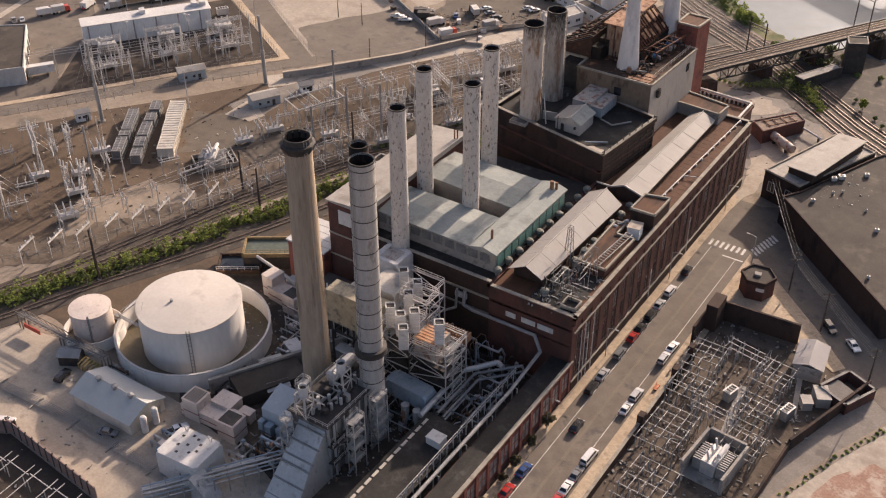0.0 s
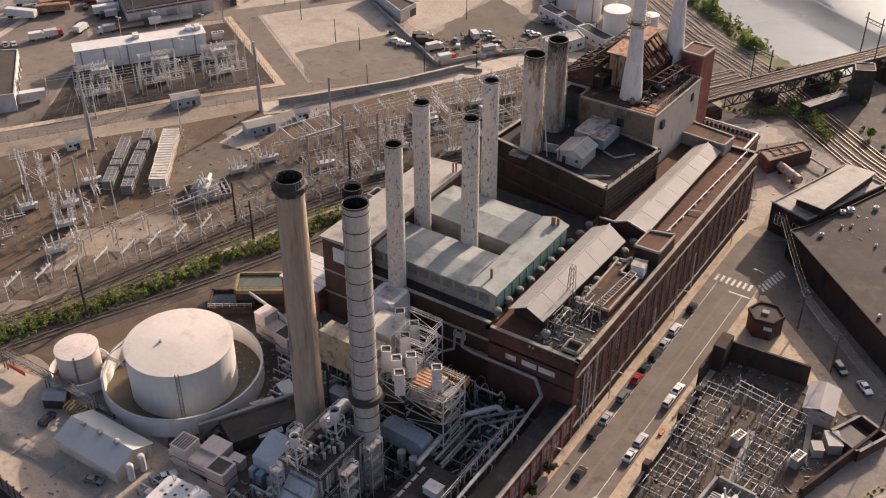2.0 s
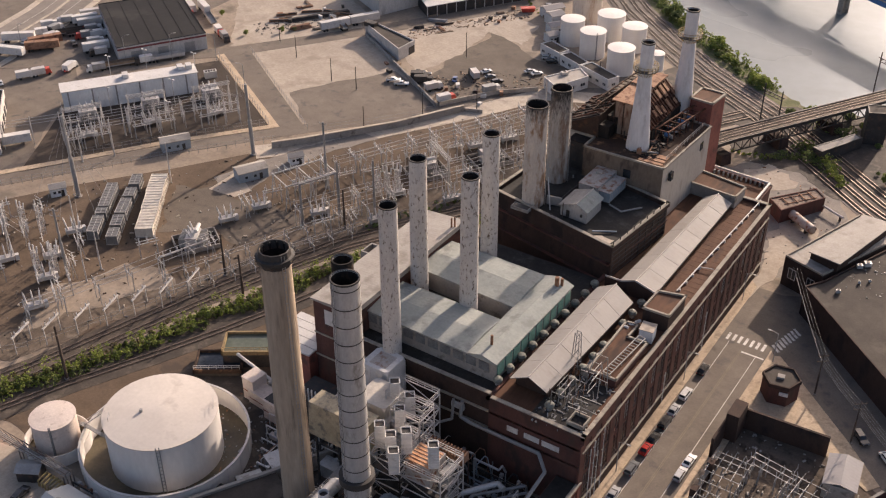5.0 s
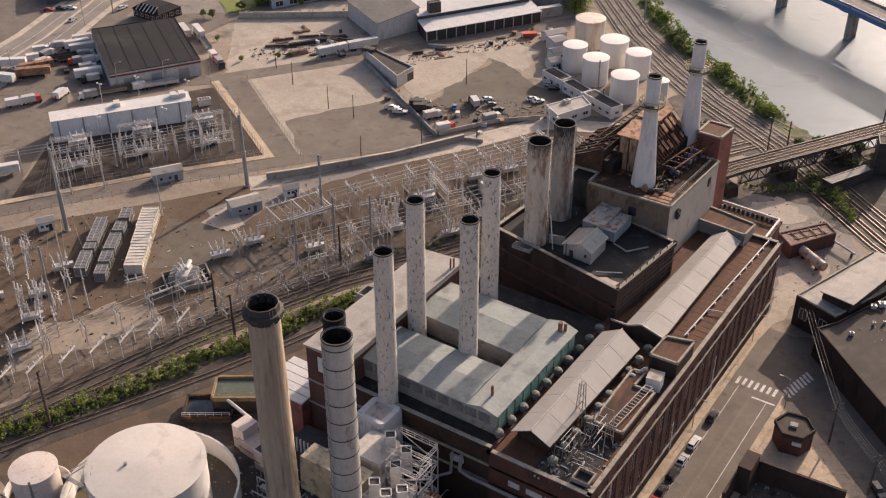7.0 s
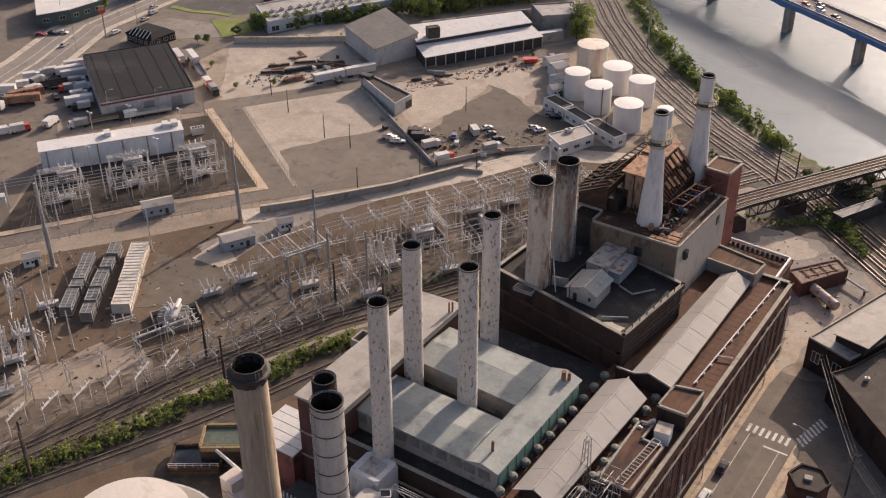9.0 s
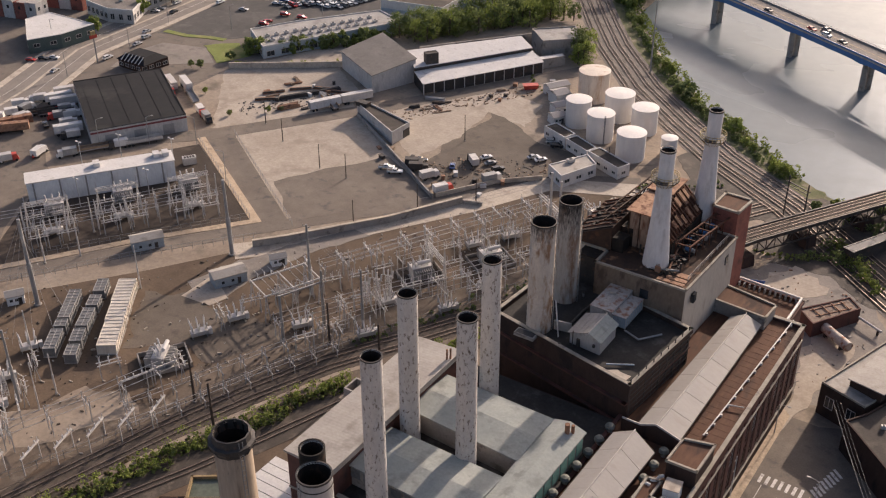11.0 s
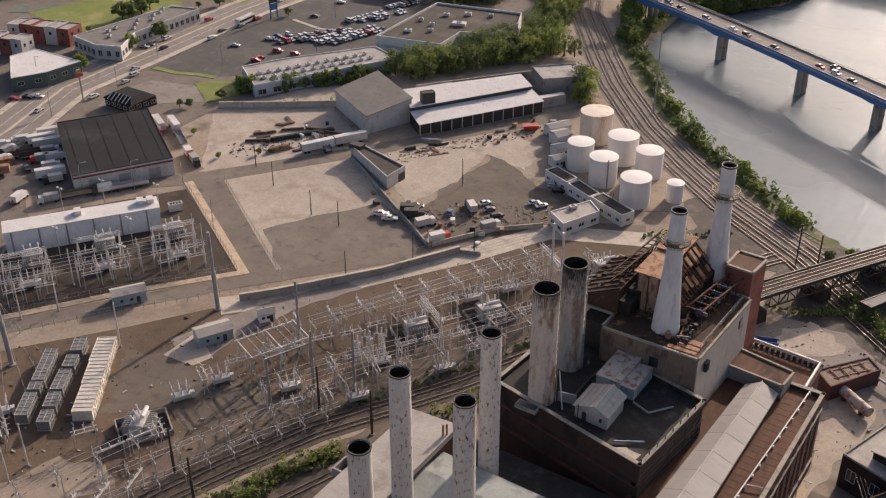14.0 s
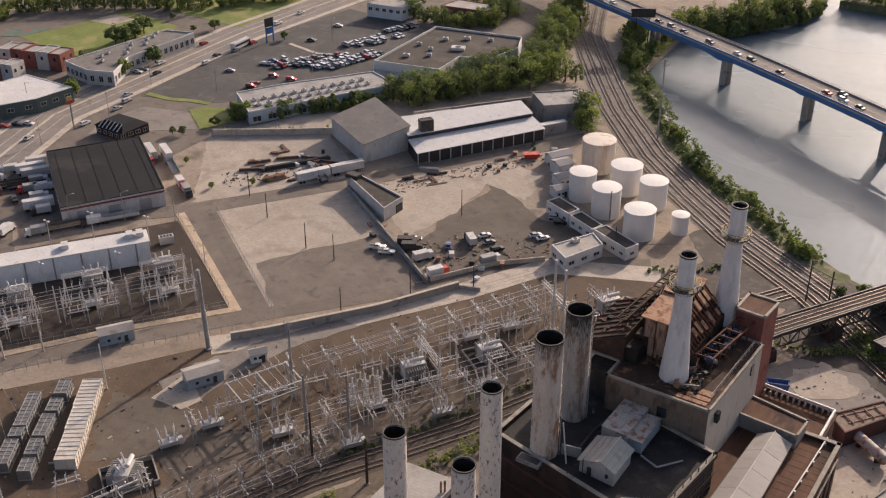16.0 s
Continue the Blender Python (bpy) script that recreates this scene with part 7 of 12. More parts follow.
def dead_end(w=12.0, h=10.0):
    s = base("dead_end_gantry", 0, 0, 0, "tall pale steel gantry with a braced crossbeam", "gantry", group="gantries")
    for x in (-w / 2, w / 2):
        b = bmesh.new()
        bar(b, (x - 0.7, -0.6, 0), (x, 0, h), 0.24)
        bar(b, (x + 0.7, 0.6, 0), (x, 0, h), 0.24)
        for k in range(5):
            z = h * k / 5
            f = 1 - k / 5
            bar(b, (x - 0.7 * f, -0.6 * f, z), (x + 0.7 * f * 0.8, 0.6 * f * 0.8, z + h / 5), 0.12)
        bar(b, (x, 0, h), (x, 0, h + 2.6), 0.16)
        part("leg", b, M_steel_white, s)
    b = bmesh.new()
    for y in (-0.5, 0.5):
        for z in (h - 0.6, h + 0.3):
            bar(b, (-w / 2 - 0.6, y, z), (w / 2 + 0.6, y, z), 0.16)
    k = -w / 2
    while k < w / 2 - 0.5:
        bar(b, (k, -0.5, h - 0.6), (k + 1, -0.5, h + 0.3), 0.1)
        bar(b, (k, 0.5, h + 0.3), (k + 1, 0.5, h - 0.6), 0.1)
        k += 1.0
    part("crossbeam", b, M_steel_white, s)
    for x in (-w / 3, 0, w / 3):
        b = bmesh.new()
        bar(b, (x, 0, h - 0.5), (x, 1.4, h - 1.6), 0.2, n=6)
        bar(b, (x, 1.4, h - 1.6), (x, 4.5, h - 5.5), 0.06)
        part("insulator", b, M_white, s)
    return s


def bus_line(line, h, label="pale horizontal bus tubes on steel posts", phases=3, gap=2.2, step=9.0):
    """Parallel bus tubes on rows of posts."""
    s = base("bus_run", 0, 0, 0, label, "bus bar", group="bus runs")
    for k in range(phases):
        ln = shifted(line, (k - (phases - 1) / 2) * gap)
        for p, q in zip(ln, ln[1:]):
            part("tube", bar(bmesh.new(), (*p, h), (*q, h), 0.09, n=6), M_steel_white, s)
    for x, y, a in along(line, step, 1.0):
        c, sn = -math.sin(radians(a)), math.cos(radians(a))
        b = bmesh.new()
        for e in (-gap, gap):
            bar(b, (x + c * e * 0.8, y + sn * e * 0.8, 0), (x + c * e * 0.8, y + sn * e * 0.8, h - 1.2), 0.18)
        bar(b, (x - c * gap * 1.2, y - sn * gap * 1.2, h - 1.2), (x + c * gap * 1.2, y + sn * gap * 1.2, h - 1.2), 0.2)
        for k in range(phases):
            o = (k - (phases - 1) / 2) * gap
            bar(b, (x + c * o, y + sn * o, h - 1.2), (x + c * o, y + sn * o, h + 0.7), 0.2, n=6)
        part("support", b, M_steel_white, s)


def mono(name, x, y, h, r, mat, label, lean=(0, 0), arms=0, arm_dir=0.0):
    p = base(name, x, y, 0, label, "pole")
    b = bmesh.new()
    bar(b, (0, 0, 0), (lean[0] / 2, lean[1] / 2, h / 2), r * 1.5, n=10)
    bar(b, (lean[0] / 2, lean[1] / 2, h / 2), (lean[0], lean[1], h), r * 1.05, n=10)
    part("shaft", b, mat, p)
    part("footing", drum(bmesh.new(), 0, 0, 0, 0.35, r * 1.7, n=12), M_concrete_grey, p)
    for k in range(arms):
        b = bmesh.new()
        z = h - 0.6 - k * 1.6
        c, s = math.cos(radians(arm_dir)), math.sin(radians(arm_dir))
        ox, oy = lean[0] * z / h, lean[1] * z / h
        bar(b, (ox - c * 1.4, oy - s * 1.4, z), (ox + c * 1.4, oy + s * 1.4, z), 0.14)
        for e in (-1.3, 0, 1.3):
            bar(b, (ox + c * e, oy + s * e, z), (ox + c * e, oy + s * e, z + 0.5), 0.12, n=6)
        part("crossarm", b, mat, p)
    return p


H1, H2 = 73.0, 57.0
sl = slant_bus()
sl.matrix_basis = pose(-137.8, -16.0, 0, 0, 0, 108)
SLANTS = [(-134.5, -9.0, 108), (-131.4, -2.4, 108), (-128.5, 4.3, 108), (-125.2, 10.6, 108), (-122.7, 17.8, 108), (-141.0, -22.5, 108), (-144.5, -29, 108), (-137, 22, 70), (-134.5, 29, 70), (-148.5, 1.5, 150), (-145, -6, 150)]
SLANTS += [(-131.5, 97.5, -33), (-127.6, 105.4, -33), (-122.4, 116.2, -33), (-118.6, 123.0, -33), (-114.6, 131.2, -33), (-110.6, 138.2, -33), (-107.6, 144.0, -33), (-103.2, 153.8, -33), (-137, 90, -33)]
for x, y, a in SLANTS:
    copy_thing(sl, pose(x, y, 0, 0, 0, a))
br = breaker()
br.matrix_basis = pose(-120.4, 68, 0, 0, 0, H2)
for x, y, a in ((-136.8, 61.1, 60), (-108.0, 89.0, H2), (-92.5, 95.7, H2), (-103.7, 74.2, H2), (-104.3, 128.0, H2), (-140.0, 50.5, 60), (-90, 112, H2), (-98, 138, H2), (-167, 10, 60), (-176, 2, 60), (-160, 2, 60), (-152, -8, 60), (-172, 22, 60)):
    copy_thing(br, pose(x, y, 0, 0, 0, a))
dc = disconnect()
dc.matrix_basis = pose(-135.6, 66.0, 0, 0, 0, H2)
DCS = [(-138.6, 56.9, 60), (-131, 74, H2), (-128, 79, H2), (-124, 86, H2), (-119, 92, H2), (-114.5, 78, H2), (-112, 84, H2), (-116, 99, H2), (-104, 96, H2), (-100, 102, H2), (-99, 86, H2), (-111, 113, H2), (-106, 119, H2), (-101, 112, H2), (-95, 107, H2), (-88, 104, H2), (-91, 120, H2), (-86, 128, H2), (-100, 131, H2), (-96, 146, H2), (-92, 139, H2), (-84, 137, H2), (-88, 152, H2), (-80, 150, H2), (-84, 161, H2), (-108, 68, H2), (-113, 61, H2), (-156, 8, 60), (-162, 16, 60), (-170, -6, 60), (-180, 12, 60), (-186, 22, 60), (-164, -14, 60), (-178, -12, 60), (-190, 2, 60), (-196, 16, 60), (-146, 26, 60), (-132, 36, 60), (-150, -2, 60)]
for x, y, a in DCS:
    copy_thing(dc, pose(x, y, 0, 0, 0, a + (0 if (int(x) % 3) else 90)))
de = dead_end()
de.matrix_basis = pose(-103, 106, 0, 0, 0, -33)
for x, y, a in ((-90.0, 148, -33), (-85.5, 144, -33), (-183, 8, -30), (-171, -14, -30)):
    copy_thing(de, pose(x, y, 0, 0, 0, a))
tf = transformer()
tf.matrix_basis = pose(-108.4, 106.5, 0, 0, 0, H2)
for x, y, a in ((-96.0, 124, H2), (-139.6, 36.8, 120), (-80.2, 163, H2), (-224.5, 73.5, 57), (-213.5, 91.5, 57), (-201.5, 108.5, 57)):
    copy_thing(tf, pose(x, y, 0, 0, 0, a))
for x, y, rim in ((-108.4, 106.5, 0.9), (-96.0, 124, 0.9), (-139.4, 37.6, 1.3)):
    pit = base("oil_pit", x, y, 0.08, "dark oil-catch pit with a low concrete rim", "pit", rz=H2)
    part("bed", box(bmesh.new(), -6, -4.6, 0, 6, 4.6, 0.06), M_gravel_dark, pit)
    part("rim", parapet(bmesh.new(), [(-6, -4.6), (6, -4.6), (6, 4.6), (-6, 4.6)], 0, 0.35, rim), M_concrete_grey, pit)
bus_line([(-132, 17), (-125.3, 32.7), (-117.1, 54), (-108.3, 73)], 4.0, "pair of pale bus tubes on short posts", 2, 1.6, 6.0)
bus_line([(-126.5, 13), (-120.2, 27.7), (-113.4, 46), (-103.8, 67.4)], 3.5, "pair of pale bus tubes on short posts", 2, 1.6, 6.0)
bus_line([(-112.6, 65.3), (-105, 81), (-97, 93), (-88, 109), (-80, 124)], 6.0)
bus_line([(-121.5, 59), (-110, 80), (-101, 94), (-92, 110), (-83, 127)], 7.5)
bus_line([(-126, 93), (-120, 105), (-112, 121), (-104, 137), (-94, 157)], 6.5)
bus_line([(-131, 89), (-125, 100.5), (-117, 116), (-108, 133), (-98, 153)], 5.2)
bus_line([(-112, 100), (-103, 116), (-94, 132), (-86, 148)], 8.5)
bus_line([(-148, -14), (-139, 10), (-131, 36)], 6.0)


def column(x, y, h, label):
    """A slim lattice column with stacked insulators and a drooping lead."""
    s = base("insulator_column", x, y, 0, label, "insulator column", group="insulator columns")
    b = bmesh.new()
    frame_tower(b, -0.6, -0.6, 0.6, 0.6, 0, h, 5, 0.14)
    part("lattice", b, M_steel_white, s)
    for e in (-1.4, 0, 1.4):
        part("insulator", bar(bmesh.new(), (e, 0, h), (e * 1.1, 0.2, h + 2.0), 0.3, n=8), M_white, s)
    part("crossarm", bar(bmesh.new(), (-1.8, 0, h), (1.8, 0, h), 0.2), M_steel_white, s)
    part("lead", cord(bmesh.new(), [(0, 0, h + 1.6), (2.0, -1.6, h - 1.5), (4.5, -3.6, h - 3.6), (7.5, -5.6, h - 4.2)], 0.09), M_steel_white, s)


for x, y in ((-191, 13.2), (-185.2, 15.6), (-179.2, 17.0), (-164, 3), (-160.5, 6.0)):
    column(x, y, 7.5, "slim pale lattice column with white insulators")
mono("steel_mast", -157.2, 7.1, 21, 0.4, M_steel_grey, "tall grey steel pole with wires in the switchyard", arms=2, arm_dir=20)
mono("steel_post", -150.6, 7.8, 14, 0.18, M_steel_white, "slim pale steel lightning post")

mono("steel_mast", -117.7, 281.9, 32, 0.3, M_steel_grey, "tall slim grey transmission pole beside the riverside tracks", arms=2, arm_dir=20)
mono("steel_mast", -161.2, 85.6, 24.5, 0.62, M_steel_grey, "tall tapered grey steel transmission pole", lean=(-0.4, 0), arms=2, arm_dir=-40)
mono("steel_mast", -187.4, 36.9, 26.7, 0.62, M_steel_grey, "tall tapered grey steel transmission pole", lean=(-0.2, 0), arms=2, arm_dir=-40)
mono("steel_mast", -128.4, 82.1, 22.2, 0.45, M_steel_grey, "tall grey steel pole in the switchyard", arms=1)
mono("steel_mast", -116.2, 72.7, 17, 0.42, M_steel_grey, "tall grey steel pole in the switchyard")
mono("steel_mast", -120.5, 61.2, 14, 0.4, M_steel_grey, "grey steel pole in the switchyard")
mono("steel_mast", -105.1, 75.2, 19.7, 0.4, M_steel_grey, "tall grey steel pole in the switchyard")
mono("steel_mast", -88.5, 145.2, 22, 0.5, M_steel_white, "tall pale steel pole in the switchyard")
mono("steel_mast", -84.5, 143.5, 21, 0.5, M_steel_white, "tall pale steel pole in the switchyard")
mono("steel_mast", -104.5, 97.0, 13, 0.16, M_steel_white, "slim pale lightning mast", lean=(0, 0))
for x, y, h in ((-187.8, 93.1, 12), (-181.5, 101.5, 14), (-197.6, 60.4, 13), (-202.9, 52, 12), (-205, 72, 12), (-170, 58, 14), (-168, 20, 15), (-152, 14, 12)):
    mono("steel_post", x, y, h, 0.22, M_steel_white, "slim pale steel lightning post")
for x, y in ((-240.9, 98.6), (-234.2, 109.8), (-217.3, 117.5), (-221.0, 80.5), (-207.3, 96.9), (-196.0, 84)):
    p = base("floodlight_pole", x, y, 0, "slim floodlight pole with two lamp heads", "lamp pole", group="floodlight poles")
    part("pole", bar(bmesh.new(), (0, 0, 0), (0, 0, 10), 0.2, n=6), M_steel_white, p)
    part("crossarm", bar(bmesh.new(), (-0.9, 0, 10), (0.9, 0, 10), 0.12), M_steel_white, p)
    for e in (-0.9, 0.9):
        part("lamp_head", box(bmesh.new(), e - 0.35, -0.25, 10.0, e + 0.35, 0.25, 10.3), M_white, p)
for x, y in ((-122.0, 30.5), (-111.5, 26.0), (-109.4, 66.5), (-93.0, 66.0), (-126.6, -20), (-123.5, -22)):
    mono("wood_pole", x, y, 13, 0.33, M_pole, "dark wooden utility pole beside the railway", arms=0)
# high gantry between two masts, with a bus frame behind it
gb = base("gantry_beam", -118.4, 66.65, 0, "high steel crossbeam between two masts with drooping leads", "gantry", rz=67.4)
part("beam", bar(bmesh.new(), (-6.2, 0, 13.7), (6.2, 0, 13.7), 0.36), M_steel_grey, gb)
for x in (-6.0, 6.0):
    part("leg", bar(bmesh.new(), (x, 0, 0), (x, 0, 13.7), 0.3), M_steel_grey, gb)
for x in (-4.2, 0, 4.2):
    b = bmesh.new()
    bar(b, (x, 0.1, 13.6), (x, 1.2, 12.8), 0.26, n=6)
    part("insulator", b, M_white, gb)
    part("lead", cord(bmesh.new(), [(x, 1.2, 12.8), (x, 6, 11.0), (x, 11, 9.4)], 0.11), M_steel_white, gb)
    part("lead", cord(bmesh.new(), [(x, 1.2, 12.8), (x * 0.8, 1.6, 9.0), (x * 0.5, 2.0, 5.4)], 0.11), M_steel_white, gb)
bf = base("switch_gantry", -130.6, 74.6, 0, "pale bus frame of braced posts, beams and tubes", "gantry", rz=67.4)
for y in (-4.5, 4.5):
    for x in (-8.0, 0.0, 8.0):
        b = bmesh.new()
        bar(b, (x - 0.8, y, 0), (x, y, 8), 0.22)
        bar(b, (x + 0.8, y, 0), (x, y, 8), 0.22)
        bar(b, (x - 0.4, y, 4), (x + 0.4, y, 4), 0.16)
        part("post", b, M_steel_white, bf)
    part("beam", bar(bmesh.new(), (-8.6, y, 8), (8.6, y, 8), 0.36), M_steel_white, bf)
for x in (-8.0, 0.0, 8.0):
    part("beam", bar(bmesh.new(), (x, -5.0, 8.1), (x, 5.0, 8.1), 0.3), M_steel_white, bf)
for x in (-6, -4, -2, 2, 4, 6):
    for y in (-4.5, 4.5):
        part("insulator", bar(bmesh.new(), (x, y, 8.1), (x, y, 9.6), 0.24, n=6), M_white, bf)
    part("tube", bar(bmesh.new(), (x, -6.5, 9.6), (x, 6.5, 9.6), 0.1, n=6), M_steel_white, bf)
for x, y in ((-112.8, 86.5), (-111.2, 89.6), (-109.6, 92.6)):
    column(x, y, 7.0, "slim pale lattice column with a drooping lead")
# far switchyard gear in a row before the control building
for cx, cy in ((-222.0, 69.0), (-211.6, 87.4), (-198.4, 104.4)):
    for du, dv, kind in ((-4, 4, 0), (4, 4, 0), (0, 9, 1), (-5, 11, 0), (5, 11, 0), (0, 15, 0), (-4, 17, 0), (4, 17, 0), (0, 6, 2)):
        a = radians(57)
        x, y = cx + du * math.cos(a) + dv * math.sin(a), cy + du * math.sin(a) - dv * math.cos(a)
        copy_thing((dc, br, de)[kind], pose(x, y, 0, 0, 0, 57 if kind != 2 else -33 + 90))
bus_line([(-218, 60), (-205, 80), (-190, 104)], 7.0)
bus_line([(-214, 57), (-200, 79), (-186, 101)], 6.0)
bus_line([(-232, 44), (-216, 66)], 8.0)

# battery containers
def cabinet_row(p, q, w, h, label, frame_mat, body_mat, cells=2):
    """A container block between two plan points: casing, open frame of bars and a ribbed or gridded top."""
    (x0, y0), (x1, y1) = p, q
    d = math.hypot(x1 - x0, y1 - y0)
    u = base("battery_cabinet", (x0 + x1) / 2, (y0 + y1) / 2, 0.05, label, "cabinet", rz=math.degrees(math.atan2(y1 - y0, x1 - x0)), group="battery cabinets")
    part("casing", box(bmesh.new(), -d / 2 + 0.08, -w / 2 + 0.08, 0.25, d / 2 - 0.08, w / 2 - 0.08, h - 0.12), body_mat, u)
    part("plinth", box(bmesh.new(), -d / 2 - 0.15, -w / 2 - 0.15, 0, d / 2 + 0.15, w / 2 + 0.15, 0.25), M_concrete_grey, u)
    n = max(1, round(d / 1.5))
    rib = mesh_of("roof_rib", box(bmesh.new(), -0.08, -w / 2, h - 0.14, 0.08, w / 2, h), frame_mat)
    post_ = mesh_of("frame_post", box(bmesh.new(), -0.08, -0.08, 0.25, 0.08, 0.08, h), frame_mat)
    for k in range(n + 1):
        share("roof_rib", rib, u, -d / 2 + d * k / n, 0, 0)
        for s in (-1, 1):
            share("frame_post", post_, u, -d / 2 + d * k / n, s * w / 2, 0)
    long_ = mesh_of("frame_rail", box(bmesh.new(), -d / 2, -0.08, -0.08, d / 2, 0.08, 0.08), frame_mat)
    for k in range(cells + 1):
        share("frame_rail", long_, u, 0, -w / 2 + w * k / cells, h - 0.06)
    for s in (-1, 1):
        share("frame_rail", long_, u, 0, s * w / 2, h * 0.55)
    return u


for p, q in (((-180.9, 44.9), (-173.1, 34.2)), ((-172.6, 33.4), (-170.8, 31.0)), ((-170.2, 29.8), (-165.1, 22.8)), ((-178.7, 52.8), (-175.2, 48.0)), ((-174.2, 46.2), (-171.4, 42.2)), ((-170.8, 41.0), (-166.2, 34.2)), ((-165.5, 33.2), (-162.2, 28.8)), ((-161.2, 27.6), (-158.6, 24.0))):
    cabinet_row(p, q, 3.0, 2.9, "grey battery container block with a gridded open-frame top", M_steel_grey, M_battery)
for f0, f1, o in ((0.0, 0.36, 0.0), (0.365, 0.66, 0.5), (0.665, 1.0, 1.0)):
    x0, y0, dx, dy = -153.8 - o * 0.4, 31.6 - o * 0.3, -18.6, 25.1
    cabinet_row((x0 + dx * f0, y0 + dy * f0), (x0 + dx * f1, y0 + dy * f1), 4.8, 3.1, "cream ribbed container with a pale roof", M_cream, M_cream, 1)


def small_hut(x, y, rz, w, d, h, label, wall=M_wall_ice, roof=M_roof_tan):
    s = base("equipment_hut", x, y, 0, label, "hut", rz=rz)
    part("wall", box(bmesh.new(), -d / 2, -w / 2, 0, d / 2, w / 2, h), wall, s)
    b = bmesh.new()
    for sy in (-1, 1):
        hexa(b, [(-d / 2 - 0.3, sy * (w / 2 + 0.3), h - 0.1), (d / 2 + 0.3, sy * (w / 2 + 0.3), h - 0.1), (d / 2 + 0.3, 0, h + 0.9), (-d / 2 - 0.3, 0, h + 0.9)], [(-d / 2 - 0.3, sy * (w / 2 + 0.3), h + 0.08), (d / 2 + 0.3, sy * (w / 2 + 0.3), h + 0.08), (d / 2 + 0.3, 0, h + 1.08), (-d / 2 - 0.3, 0, h + 1.08)])
    part("roof", b, roof, s)
    part("door", box(bmesh.new(), d / 4 - 0.5, -w / 2 - 0.05, 0, d / 4 + 0.5, -w / 2, 2.1), M_steel_dark, s)
    for e in (-0.25, 0.05):
        part("window", box(bmesh.new(), d * e - 0.4, -w / 2 - 0.05, 1.1, d * e + 0.4, -w / 2, 1.9), M_glass, s)
    return s


# blue-grey walls on this hut and the third put bluish shade into colour
small_hut(-152.2, 74.5, 62, 5.2, 9.4, 3.2, "metal control hut with shade-toned blue-grey walls and a ribbed roof", M_bluegrey)
small_hut(-146.6, 89.2, 56, 3.0, 4.4, 2.6, "small pale metal equipment hut")
small_hut(-185.4, 75.2, 57, 4.6, 9.2, 3.4, "metal control hut with shade-toned blue-grey walls and a ribbed roof", M_bluegrey)
small_hut(-193.5, 34.5, 57, 3.4, 4.6, 2.8, "small white equipment hut")
cb = base("control_building", -225.5, 95.0, 0, "long pale blue-white metal control building with a white roof", "building", rz=54.6)
part("wall", box(bmesh.new(), -24, -5.2, 0, 22, 2.4, 7.4), M_wall_ice, cb)
part("roof", box(bmesh.new(), -24.3, -5.45, 7.4, 22.3, 2.7, 7.7), M_white, cb, "white roof sheets")
pv = mesh_of("pilaster", box(bmesh.new(), -0.25, -5.4, 0, 0.25, -5.2, 7.4), M_steel_grey)
for k in range(6):
    share("pilaster", pv, cb, -22 + k * 8, 0, 0)
for x in (-2, 17, 20):
    part("roof_unit", box(bmesh.new(), x - 1, -2, 7.8, x + 1, 1, 9.2), M_white, cb)
for k in range(5):
    flat_unit("air_unit", -236 + k * 5.5, 91 + k * 7.6, 54.6, 4.4, 2.2, 2.4, "pale grey louvred cooling unit", "cooling unit", M_steel_white, fins=4)

# fences and retaining wall
def mesh_fence(line, h, label, step=3.0, mat=M_steel_grey, rails_=2):
    f = base("fence", 0, 0, 0, label, "fence")
    b = bmesh.new()
    for x, y, a in along(line, step):
        bar(b, (x, y, 0), (x, y, h), 0.1)
    tagged(part("post_row", b, mat, f), kind="stuff")
    for p, q in zip(line, line[1:]):
        for k in range(rails_):
            z = h * (1 - k * 0.45)
            part("rail", bar(bmesh.new(), (*p, z), (*q, z), 0.06), mat, f)


mesh_fence([(-176, -60), (-140.5, -20.5), (-128, 9), (-121, 34), (-111, 60), (-100, 79), (-90.5, 97), (-81.5, 117), (-74, 142)], 2.4, "wire fence on slim posts along the railway")
mesh_fence([(-262, -43), (-199, 45), (-183, 69), (-161, 96)], 2.4, "wire fence on slim posts along the yard road")
mesh_fence([(-208, 53), (-171, 104), (-224, 136)], 2.4, "wire fence on slim posts round the far switchyard")
mesh_fence([(-157.6, 108.3), (-217.8, 147.2)], 2.2, "wire fence along the vacant lot")
rw = base("retaining_wall", 0, 0, 0, "long weathered concrete retaining wall with a coping", "wall")
part("wall", solid(bmesh.new(), strip([(-159, 92), (-152.5, 99.8), (-134, 126), (-121.8, 148.8)], 0.6), 0, 2.3), M_concrete_grey, rw)
part("coping", solid(bmesh.new(), strip([(-159, 92), (-152.5, 99.8), (-134, 126), (-121.8, 148.8)], 0.9), 2.3, 2.5), M_concrete, rw)
part("end_wall", solid(bmesh.new(), strip([(-121.8, 148.8), (-115.6, 151)], 0.6), 0, 1.3), M_concrete_grey, rw)

# ---- street-side switchyard ----
lay("yard_street", [(14.8, -60), (14.8, 36), (13.0, 50), (33, 51.4), (52, 44), (43.6, 17), (40, -60)], 0.04, surf("oily_brown_cinder", (0.088, 0.068, 0.052), (0.135, 0.105, 0.082), 6, 0.5, 0.95, bump=0.08, stain=(0.048, 0.038, 0.030), amount=0.4, stain_size=3.5), "brown stained cinder of the street-side switchyard", "ground")
lay("yard_street_path", strip([(31.2, 9), (28.6, 30)], 1.8), 0.08, M_concrete_grey, "grey concrete path", "paving")
lay("yard_street_path", strip([(38.4, 39.5), (41.0, 27.6), (37.4, 25.4)], 1.2), 0.085, M_concrete, "pale concrete path round the hut", "paving")
